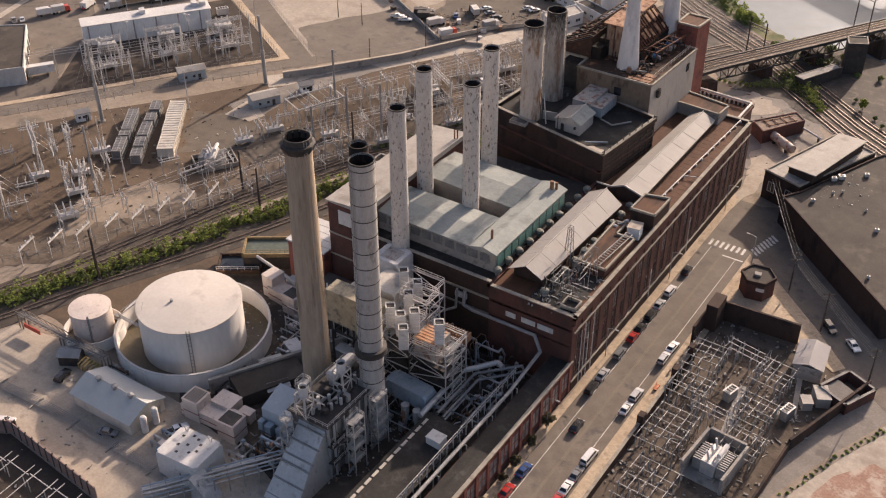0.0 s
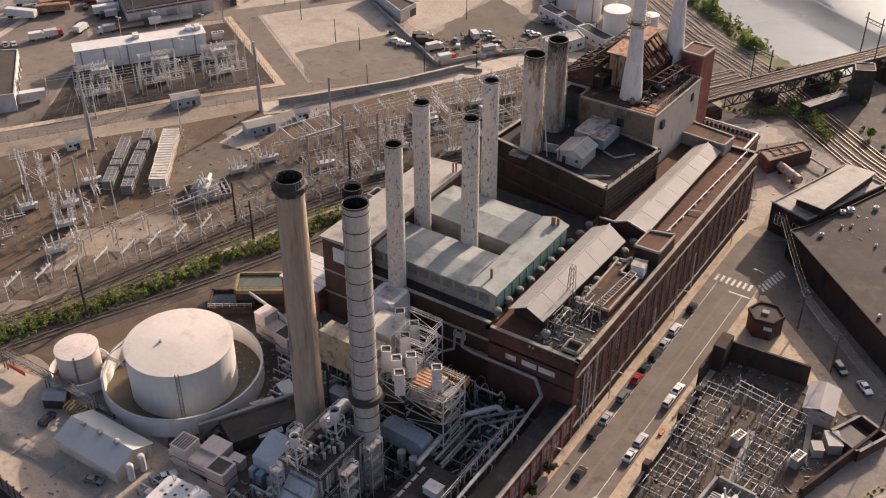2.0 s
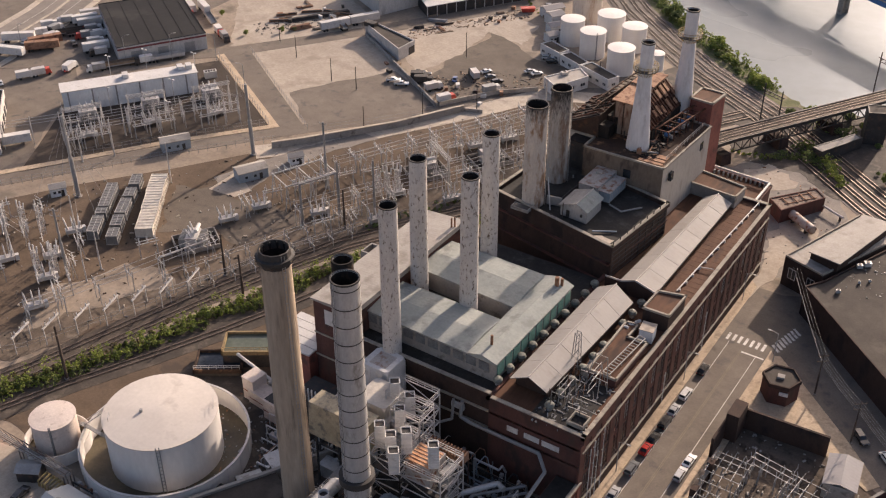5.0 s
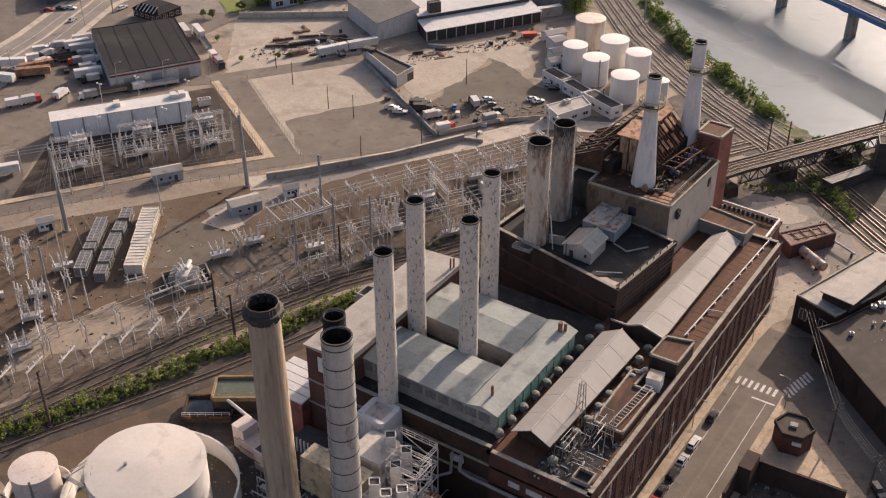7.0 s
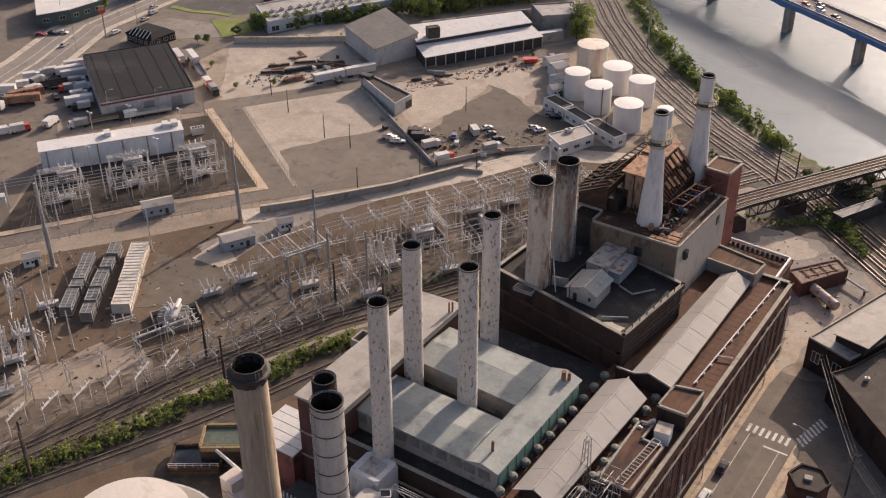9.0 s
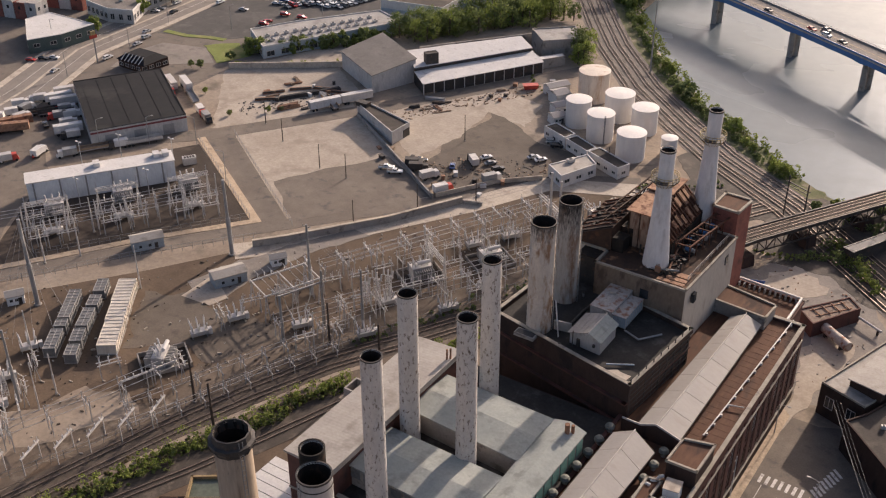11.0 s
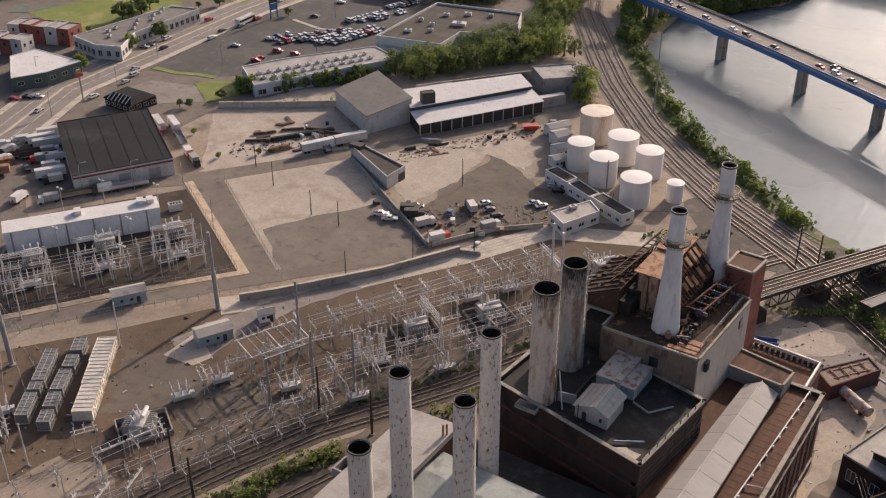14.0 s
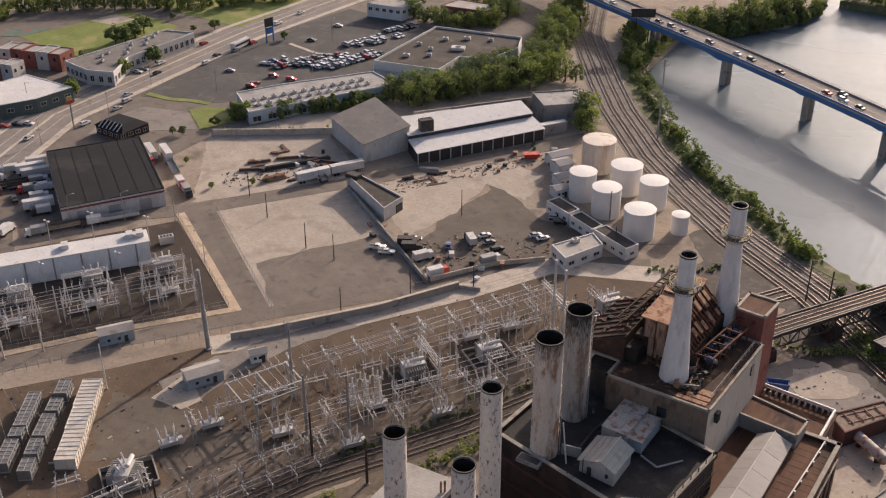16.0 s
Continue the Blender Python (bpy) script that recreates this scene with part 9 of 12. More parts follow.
part("upper_room", box(bmesh.new(), -13.5, 1.6, 4.2, -8.6, 4.6, 5.8), M_steel_dark, gar, "dark low upper room")
block("yard_office", [(-108, 180), (-100.8, 194), (-95, 189), (-100.6, 175)], 4.2, M_white, M_roof_tan, "white flat-roofed yard office", "office", 0.4, M_white, wins=(4, 2.2, 1.2, 1.4))
roof_unit(-103, 186, 4.28, 2.4, 1.6, 1.2, 60)
for pts, nm in (([(-124, 206), (-122, 211), (-112, 206.5), (-113.5, 201.5)], 1), ([(-113, 201.5), (-111, 206), (-101, 201), (-102.5, 196.5)], 2), ([(-102, 196.5), (-100, 201.5), (-86, 195.5), (-88, 190.5)], 3)):
    block("tank_office", pts, 3.8 + 0.2 * (nm % 2), M_white, M_roof_dark, "low white office with dark flat roof beside tanks", "office", 0.35, M_white, wins=(3.2, 1.6, 1.0, 1.4))
for k, (x, y, r, h, lab) in enumerate(((-125, 246, 5.9, 11.5, "large rust-tinged beige fuel tank"), (-119, 222, 4.6, 10, "white cylindrical fuel storage tank"), (-109, 235, 5.4, 10, "white cylindrical fuel storage tank"), (-107, 215.5, 4.8, 10, "white cylindrical fuel storage tank"), (-96.5, 229.5, 4.7, 9.5, "white cylindrical fuel storage tank"), (-91.7, 208, 5.0, 9.5, "white cylindrical fuel storage tank"), (-81.5, 217, 2.8, 6.5, "small white cylindrical tank"))):
    storage_tank(x, y, r, h, lab + " in the riverside tank farm", M_rust_tank if k == 0 else M_white_tank, "riverside tank farm", 0.4, k == 3)
for x, y, a, w, d, h in ((-139.5, 243.5, 60, 9.0, 5.0, 3.4), (-134.5, 236.5, 60, 6.0, 6.0, 4.0), (-129.5, 228.5, 58, 7.0, 4.6, 3.2), (-126.4, 219.5, 58, 5.0, 4.4, 3.0)):
    small_hut(x, y, a, d, w, h, "low pale flat-walled shed beside the fuel tanks", M_white, M_roof_white)
for k, (x, y, a) in enumerate(((-230.5, 183.2, 51), (-224, 191.5, 44), (-216.5, 196.5, 20), (-228.5, 176.5, 42), (-209, 197, 15))):
    bs = base("beam_stack", x, y, 0.06, "stack of long dark steel beams on the dirt", "stack", a)
    for j in range(5):
        part("beam", box(bmesh.new(), -4.2 + 0.3 * (j % 2), -0.9 + (j % 3) * 0.62, 0.5 * (j // 3), 4.2 - 0.4 * (j % 3), -0.45 + (j % 3) * 0.62, 0.42 + 0.5 * (j // 3)), M_steel_dark if j % 4 else M_rust, bs)
rs = base("red_skip", -149.5, 240.9, 0.06, "red open skip at the yard edge", "skip", 40)
part("tub", hexa(bmesh.new(), [(-2.4, -1.1, 0.2), (2.4, -1.1, 0.2), (2.4, 1.1, 0.2), (-2.4, 1.1, 0.2)], [(-3, -1.4, 1.9), (3, -1.4, 1.9), (3, 1.4, 1.9), (-3, 1.4, 1.9)]), M_red, rs)
part("skid", box(bmesh.new(), -2.2, -0.9, 0, 2.2, 0.9, 0.2), M_steel_dark, rs)
lay("tank_pad", [(-133, 244), (-118, 258), (-84, 226), (-78, 210), (-92, 200), (-126, 214)], 0.09, M_dirt, "brown dirt tank-farm floor", "ground")
lay("lot_wall", strip([(-131.2, 146), (-160, 164.5), (-190, 183.6)], 0.5), 1.5, M_concrete_grey, "grey block wall between the two lots", "wall", 1.5)
lay("lot_wall_street", strip([(-131, 147.5), (-120, 166), (-108.5, 177)], 0.4), 1.6, M_concrete, "pale low wall along the yard road", "wall", 1.6)
for x, y, h in ((-175, 143, 9), (-163, 142, 9), (-143, 120, 8), (-131.5, 138, 9), (-118, 151, 9), (-145.6, 187.6, 10), (-94, 196, 8), (-199, 152, 9), (-214, 160, 9)):
    mono("utility_pole", x, y, h, 0.16, M_pole, "thin dark wooden pole beside the lot")


def box_trailer(x, y, rz, n=13.0, mat=M_white, label="long white box trailer parked on the yard", flat=False):
    t = base("trailer", x, y, 0, label, "trailer", rz)
    if flat:
        part("deck", box(bmesh.new(), -n / 2, -1.25, 1.0, n / 2, 1.25, 1.35), M_steel_grey, t)
        part("side_wall", box(bmesh.new(), -n / 2, -1.25, 1.35, n / 2, -1.15, 2.3), mat, t)
        part("side_wall", box(bmesh.new(), -n / 2, 1.15, 1.35, n / 2, 1.25, 2.3), mat, t)
    else:
        b = box(bmesh.new(), -n / 2, -1.25, 1.1, n / 2, 1.25, 3.9)
        part("body", b, mat, t)
        part("rear_door", box(bmesh.new(), -n / 2 - 0.05, -1.15, 1.2, -n / 2, 1.15, 3.8), M_steel_grey, t)
    for xx in (-n / 2 + 1.2, -n / 2 + 2.4):
        for yy in (-1.05, 1.05):
            w = drum(bmesh.new(), 0, 0, -0.2, 0.2, 0.5, n=12)
            part("wheel", w, M_rubber, t).matrix_basis = pose(xx, yy, 0.5, 90, 0, 0)
    part("landing_leg", box(bmesh.new(), n / 2 - 2.6, -0.9, 0, n / 2 - 2.4, 0.9, 1.05), M_steel_dark, t)
    return t


def truck(x, y, rz, mat=M_white, cargo=M_white, label="white box truck parked in the yard", n=7.0):
    t = base("truck", x, y, 0, label, "truck", rz)
    b = hexa(bmesh.new(), [(n / 2 - 2.2, -1.1, 0.5), (n / 2, -1.1, 0.5), (n / 2, 1.1, 0.5), (n / 2 - 2.2, 1.1, 0.5)], [(n / 2 - 2.2, -1.05, 2.6), (n / 2 - 0.7, -1.05, 2.6), (n / 2 - 0.7, 1.05, 2.6), (n / 2 - 2.2, 1.05, 2.6)])
    part("cab", b, mat, t)
    part("windscreen", hexa(bmesh.new(), [(n / 2 - 0.42, -0.95, 1.6), (n / 2 - 0.32, -0.95, 1.6), (n / 2 - 0.32, 0.95, 1.6), (n / 2 - 0.42, 0.95, 1.6)], [(n / 2 - 0.7, -0.95, 2.45), (n / 2 - 0.6, -0.95, 2.45), (n / 2 - 0.6, 0.95, 2.45), (n / 2 - 0.7, 0.95, 2.45)]), M_glass, t)
    part("cargo_box", box(bmesh.new(), -n / 2, -1.2, 0.9, n / 2 - 2.3, 1.2, 3.1), cargo, t)
    part("chassis", box(bmesh.new(), -n / 2, -0.5, 0.55, n / 2 - 0.3, 0.5, 0.85), M_steel_dark, t)
    for xx in (-n / 2 + 1.3, n / 2 - 1.0):
        for yy in (-1.0, 1.0):
            part("wheel", drum(bmesh.new(), 0, 0, -0.18, 0.18, 0.48, n=12), M_rubber, t).matrix_basis = pose(xx, yy, 0.48, 90, 0, 0)
    return t


for x, y, a, m in ((-231, 47, 55, M_white), (-299.4, 104.5, 40, M_white), (-291.3, 93.6, 20, M_white), (-288, 108, 60, M_rust), (-285, 104, 48, M_rust), (-204.6, 182.6, 62, M_white), (-198.4, 194, 60, M_steel_white), (-261.5, 167.5, -29, M_white), (-267, 165, -29, M_steel_white), (-292.5, 131.5, 57, M_white), (-287.8, 130.2, 57, M_steel_white), (-267, 114.7, 57, M_white), (-294.5, 137.5, 57, M_steel_white)):
    box_trailer(x, y, a, 10 if x < -258 and y > 110 else 12.5, m, "rust-red box trailer parked on the yard" if m is M_rust else "long white box trailer parked on the yard")
for x, y, a, m in ((-238.6, 124, 57, M_steel_white), (-249, 109.5, 57, M_wood), (-284.6, 123.5, 57, M_steel_dark), (-288.3, 121.6, 57, M_steel_dark), (-252.7, 161.7, -32, M_steel_grey), (-205, 186, 150, M_wood), (-186, 75.5, 0, M_wood)):
    if x < -187:
        box_trailer(x, y, a, 13, m, "open flat trailer with low side boards", True)
for i, (x, y, a) in enumerate(((-269.5, 83.8, 60), (-266.8, 88.7, 60), (-253, 102, 237), (-243.6, 116.5, 237), (-299.5, 127, 237), (-280.8, 120.7, 237), (-277.1, 125.2, 57), (-263.6, 112.5, 237), (-295.9, 119.6, 95), (-239.4, 153, -30), (-290.5, 113.4, 80), (-233.3, 149.8, -30), (-262, 97.8, 108), (-263.5, 161, -30), (-283, 127.8, 57), (-296.5, 114.5, 57), (-272.2, 119.5, 57), (-286, 106, 57), (-301, 121, 57), (-134, 174.5, 140), (-121.7, 167, 60), (-131, 152, 60), (-140, 157.5, 60), (-149, 162, 30), (-146, 160, 30))):
    truck(x, y, a, (M_white, M_red, M_white, M_steel_dark)[i % 4] if i < 23 else M_steel_dark, (M_white, M_steel_white, M_steel_grey)[i % 3] if i < 23 else M_steel_dark, ("white box truck parked in the yard", "red-cabbed truck parked in the yard", "white box truck parked in the yard", "dark truck with pale body parked")[i % 4] if i < 23 else "dark flat truck parked on dirt")


def timber_stack(x, y, rz, n, rows, label, mat=M_wood, r=0.22):
    t = base("timber_stack", x, y, 0, label, "stack", rz)
    me = mesh_of("log", bar(bmesh.new(), (-n / 2, 0, 0), (n / 2, 0, 0), r * 1.4, r * 1.4, 8), mat)
    for k in range(rows):
        for j in range(rows - k + 2):
            share("log", me, t, RND.uniform(-0.4, 0.4), (j - (rows - k) / 2) * 2 * r, r + k * r * 1.75, RND.uniform(-2, 2))


for i in range(20):
    x, y = (RND.uniform(-182, -150), RND.uniform(194, 236)) if i < 13 else (RND.uniform(-234, -208), RND.uniform(172, 200))
    if i < 13 and abs((x + 166) * 0.84 - (y - 212) * 0.55) > 14:
        continue
    timber_stack(x, y, RND.choice((55, 62, 150, 58, 20)), RND.uniform(3, 8), RND.choice((1, 2, 2, 3)), "stack of dark steel beams and timbers on dirt", RND.choice((M_wood, M_steel_dark, M_rust, M_pole, M_steel_grey)), RND.uniform(0.16, 0.3))
for i in range(6):
    timber_stack(-222 + i * 1.9, 182 + i * 2.9, 58, 7, 3, "dark stacked steel beams in the storage yard", M_steel_dark, 0.25)
for i in range(26):
    x, y = RND.choice(((-230, 178), (-214, 192), (-172, 208), (-155, 232), (-136, 160), (-120, 163), (-160, 167), (-128, 156), (-145, 240)))
    x, y = x + RND.gauss(0, 5), y + RND.gauss(0, 5)
    m, lab = RND.choice(((M_wood, "loose wooden crate on the dirt"), (M_rust, "rusty steel bin on the dirt"), (M_white, "pale crate standing on the dirt"), (M_steel_dark, "dark steel bin on the dirt")))
    w, d, h = RND.uniform(0.8, 2.4), RND.uniform(0.8, 1.6), RND.uniform(0.5, 1.4)
    t = base("crate", x, y, 0.05, lab, "crate", RND.uniform(0, 180))
    part("crate_body", box(bmesh.new(), -w / 2, -d / 2, 0, w / 2, d / 2, h), m, t)
    part("crate_lid", box(bmesh.new(), -w / 2 - 0.06, -d / 2 - 0.06, h, w / 2 + 0.06, d / 2 + 0.06, h + 0.1), m, t)

# ---- highway bridge ----
NEAR = [(-330, 470), (-255, 424), (-202, 397), (-151.6, 372), (-119, 355.5), (-77.8, 333), (-43.3, 313.5), (60, 250), (200, 165)]
HW = strip(NEAR, 11.4, 11.4)
bridge = base("highway_bridge", 0, 0, 0, "long road bridge with blue girders on round columns", "bridge")
part("deck", solid(bmesh.new(), HW, 11.2, 11.8), M_concrete, bridge)
part("roadway", solid(bmesh.new(), strip(NEAR, 10.2, 10.8), 11.8, 11.86), M_asphalt_pale, bridge)
for off in (0.3, 11.1):
    side = shifted(NEAR, off)
    part("girder", solid(bmesh.new(), strip(side, 0.5), 9.2, 11.6), M_blue, bridge)
    part("guard_wall", solid(bmesh.new(), strip(side, 0.35), 11.8, 12.5), M_blue if off < 1 else M_concrete_grey, bridge)
    b = bmesh.new()
    for p, q in zip(side, side[1:]):
        bar(b, (*p, 13.1), (*q, 13.1), 0.14)
    part("rail", b, M_steel_grey, bridge)
part("lane_line", solid(bmesh.new(), strip(shifted(NEAR, 5.7), 0.3), 11.86, 11.88), M_paint_yellow, bridge)
for x, y in ((-164.5, 384.9), (-121.5, 363.3), (-79.0, 341.9), (-43.2, 321.9), (-4.5, 298.9)):
    part("pier_cap", box(bmesh.new(), -5, -1.0, 8.0, 5, 1.0, 9.2), M_concrete_grey, bridge).matrix_basis = pose(x, y, 0, 0, 0, 62)
    for d in (-1.7, 1.7):
        part("column", drum(bmesh.new(), 0, 0, -6, 8.0, 1.25, n=14), M_concrete_grey, bridge).matrix_basis = pose(x + 0.47 * d, y + 0.88 * d, 0)
    for d in (-5.25, 5.25):
        part("haunch", hexa(bmesh.new(), [(-0.8, d - 0.25, 7.9), (0.8, d - 0.25, 7.9), (0.8, d + 0.25, 7.9), (-0.8, d + 0.25, 7.9)], [(-11, d - 0.25, 9.25), (11, d - 0.25, 9.25), (11, d + 0.25, 9.25), (-11, d + 0.25, 9.25)]), M_blue, bridge).matrix_basis = pose(x, y, 0, 0, 0, -28)
sign = base("billboard", -168.5, 378, 0, "dark billboard panel on steel posts", "billboard", 32)
part("panel", box(bmesh.new(), -5.5, -0.2, 14, 5.5, 0.2, 18), M_steel_dark, sign)
part("panel_edge", box(bmesh.new(), -5.6, -0.26, 13.8, 5.6, 0.26, 14), M_steel_grey, sign)
for d in (-3, 3):
    part("post", bar(bmesh.new(), (d, 0.4, 0), (d, 0.4, 17), 0.4), M_steel_dark, sign)

# ---- rail bridge ----
RB = [(-46, 146), (-40, 156), (-34.7, 167), (-14.4, 201.6), (25, 268), (90, 378), (200, 560)]
rb = base("rail_bridge", 0, 0, 0, "dark steel railway trestle with lattice sides", "railway bridge")
part("deck", solid(bmesh.new(), strip(RB, 6.4), 7.2, 7.7), M_ballast, rb)
for off in (-3.2, 3.2):
    side = shifted(RB, off)
    part("top_chord", solid(bmesh.new(), strip(side, 0.4), 7.0, 8.1), M_steel_dark, rb)
    part("bottom_chord", solid(bmesh.new(), strip(side[2:], 0.35), 3.6, 4.0), M_steel_dark, rb)
    pts = along(side[2:], 3.2)
    for i, ((x0, y0, _), (x1, y1, _)) in enumerate(list(zip(pts, pts[1:]))[:50]):
        up = i % 2
        part("web_member", bar(bmesh.new(), (x0, y0, 3.8 if up else 7.2), (x1, y1, 7.2 if up else 3.8), 0.28), M_steel_dark, rb)
        part("web_post", bar(bmesh.new(), (x0, y0, 3.8), (x0, y0, 7.2), 0.22), M_steel_dark, rb)
for off in (-0.75, 0.75, -2.2, 2.2):
    part("bridge_rail", solid(bmesh.new(), strip(shifted(RB, off), 0.14), 7.7, 7.9), M_rail, rb)
for x, y, a in ((-36, 164, 60), (-24.5, 184.5, 60), (-13, 204, 60), (3, 231, 60), (19, 258, 60), (40, 293, 60), (63, 332, 60)):
    part("pier", hexa(bmesh.new(), [(-2.4, -4.4, -6), (2.4, -4.4, -6), (2.4, 4.4, -6), (-2.4, 4.4, -6)], [(-1.9, -3.6, 3.6), (1.9, -3.6, 3.6), (1.9, 3.6, 3.6), (-1.9, 3.6, 3.6)]), M_brick_sooty, rb).matrix_basis = pose(x, y, 0, 0, 0, a)
ties = bmesh.new()
for x, y, a in along(RB[1:-1], 1.0):
    c, s = math.cos(radians(a)), math.sin(radians(a))
    bar(ties, (x - s * 2.7, y + c * 2.7, 7.72), (x + s * 2.7, y - c * 2.7, 7.72), 0.12, 0.28)
tagged(part("tie_row", ties, M_tie, rb), kind="stuff")
for x, y, h, w in ((-31, 196, 14, 3.8), (-2.5, 221.5, 15, 3.4), (62, 330, 15, 3.4)):
    t = base("catenary_portal", x, y, 0 if x < -20 else 7.7, "dark steel portal frame carrying overhead wires", "portal", -30 if x > -20 else -25)
    for d in (-w, w):
        part("post", bar(bmesh.new(), (d, 0, 0), (d, 0, h), 0.3), M_steel_dark, t)
    part("crossbeam", bar(bmesh.new(), (-w - 1, 0, h - 2.2), (w + 1, 0, h - 2.2), 0.25), M_steel_dark, t)
    part("crossbeam", bar(bmesh.new(), (-w, 0, h - 3.4), (w, 0, h - 3.4), 0.2), M_steel_dark, t)
    for k in range(4):
        part("lacing", bar(bmesh.new(), (-w + k * w / 2, 0, h - 3.4), (-w + (k + 0.5) * w / 2 * 1, 0, h - 2.2), 0.14), M_steel_dark, t)

# ---- east of the hall ----
cl = block("clerestory_shed", [(3.5, 109), (13.8, 140), (26.6, 135.4), (14.4, 105.3)], 8.6, M_brick_sooty, M_roof_tan, "brick shed with pale roofs and a raised clerestory", "shed", 0.5, M_stone, wins=(4, 2.2, 3.0, 3.0))
part("clerestory", hexa(bmesh.new(), [(-5.4, -11, 8.66), (2.2, -13.5, 8.66), (8.5, 12.5, 8.66), (1.0, 14, 8.66)], [(-5.4, -11, 10.6), (2.2, -13.5, 11.4), (8.5, 12.5, 11.4), (1.0, 14, 10.6)]), M_brick_sooty, cl)
part("upper_roof", hexa(bmesh.new(), [(-6.0, -11.5, 10.7), (2.8, -14.2, 11.5), (9.1, 13, 11.5), (0.6, 14.8, 10.7)], [(-6.0, -11.5, 10.95), (2.8, -14.2, 11.75), (9.1, 13, 11.75), (0.6, 14.8, 10.95)]), M_roof_tan, cl)
block("black_roof_building", [(12.0, 98.8), (49.4, 63.2), (120, 130), (60, 190), (27.4, 134), (15.4, 104)], 8, M_brick_sooty, M_roof_dark, "large brick industrial building with dark bitumen roof", "industrial building", 0.6, M_brick_sooty)
for x, y, w in ((19.7, 101, 1.0), (23, 108, 0.6), (25, 110, 0.6), (21, 115, 1.4), (22.5, 117, 1.8), (42, 74.5, 0.7), (38, 96, 1.0), (33, 104, 0.6), (28, 122, 1.2)):
    roof_unit(x, y, 8.08, w, w * 0.8, 0.6 + w * 0.35, 30)
block("brick_ruin", [(-12.2, 143), (-2.6, 156), (1.4, 152), (-7, 138)], 4.0, M_brick, surf("weathered_tan_roof", (0.20, 0.15, 0.115), (0.27, 0.205, 0.16), 4, 0.4, 0.9, stain=(0.14, 0.09, 0.065), amount=0.4, stain_size=2), "brown brick outbuilding with a weathered flat roof", "outbuilding", 0.4, M_brick)
rf = base("roof_frame", -5.2, 147.6, 4.02, "rusty steel frame lying on the outbuilding roof", "steel frame", rz=53)
for y in (-1.4, 1.4):
    part("rail", bar(bmesh.new(), (-5.5, y, 0.15), (5.5, y, 0.15), 0.24), M_rust, rf)
for x in (-4.5, -1.5, 1.5, 4.5):
    part("crossbar", bar(bmesh.new(), (x, -2.1, 0.3), (x, 2.1, 0.3), 0.24), M_rust, rf)
wp = base("yard_pipe", 4.2, 150.4, 0, "white pipe on low stands beside a pale tank", "pipe", rz=-28)
part("pipe", bar(bmesh.new(), (-4.5, 0, 1.6), (4.5, 0, 1.6), 0.5, n=10), M_white, wp)
for x in (-3.5, 3.5):
    part("stand", box(bmesh.new(), x - 0.2, -0.3, 0, x + 0.2, 0.3, 1.4), M_steel_dark, wp)
part("vessel", drum(bmesh.new(), -5.6, 0, 0, 3.0, 0.9, n=14), M_white, wp)
tt = base("tank_trailer", -1, 139.2, 0, "rusty cream cylindrical tank lying on saddles", "tank", -35)
part("barrel", bar(bmesh.new(), (-5, 0, 2.0), (5, 0, 2.0), 1.9, 1.9, 16), M_rust_pale, tt, smooth=True)
for d in (-3, 3):
    part("saddle", box(bmesh.new(), d - 0.3, -1.1, 0, d + 0.3, 1.1, 1.1), M_steel_dark, tt)
block("dark_tower_house", [(-1, 200), (5, 203), (3, 209), (-3, 206)], 11, M_steel_dark, M_roof_dark, "dark metal-clad box building by the rail bridge", "building", 0.3)
block("low_trestle_shed", [(-12, 182), (-3.5, 198.5), (-0.5, 197), (-8.5, 180.5)], 3.6, M_steel_dark, M_concrete_grey, "long low shed with pale roof beside tracks", "shed", 0.2)


def heap(x, y, r, h, mat, label, name="dirt_pile"):
    b = bmesh.new()
    bmesh.ops.create_icosphere(b, subdivisions=3, radius=1)
    for v in b.verts:
        n = 1 + 0.22 * math.sin(v.co.x * 5 + x) * math.cos(v.co.y * 4 + y) + RND.uniform(-0.06, 0.06)
        v.co = Vector((v.co.x * r * n, v.co.y * r * n, max(v.co.z, -0.05) * h * n))
    ob = part(name, b, mat, None, smooth=True)
    ob.matrix_basis = pose(x, y, 0)
    tagged(ob, label, "pile")


heap(-22, 140, 4.5, 2.4, M_sand, "heap of pale yellowish dirt behind the hall")
heap(-17, 135, 3.0, 1.6, M_dirt, "low heap of brown dirt behind the hall")
t = base("blue_skip", -29, 128.5, 0, "faded blue open waste skip behind the hall", "skip", 25)
part("tub", hexa(bmesh.new(), [(-2.4, -1.1, 0.2), (2.4, -1.1, 0.2), (2.4, 1.1, 0.2), (-2.4, 1.1, 0.2)], [(-3, -1.4, 1.9), (3, -1.4, 1.9), (3, 1.4, 1.9), (-3, 1.4, 1.9)]), M_blue_tarp, t)
part("skid", box(bmesh.new(), -2.2, -0.9, 0, 2.2, 0.9, 0.2), M_steel_dark, t)

# ---- boiler building roof ----
M_rust_dark = surf("rust_streaked_dull_panel", (0.27, 0.19, 0.14), (0.36, 0.27, 0.205), 3, 0.4, 0.85, stain=(0.13, 0.055, 0.033), amount=0.52, stain_size=2.2, stretch=(1, 1, 0.3))
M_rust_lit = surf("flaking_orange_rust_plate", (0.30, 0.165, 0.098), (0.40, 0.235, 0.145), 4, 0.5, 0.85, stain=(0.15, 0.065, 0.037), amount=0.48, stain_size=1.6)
M_rust_beam = surf("dark_red_rusted_beam", (0.085, 0.036, 0.022), (0.135, 0.058, 0.035), 3, 0.4, 0.9, stain=(0.045, 0.022, 0.016), amount=0.4, stain_size=1.2)
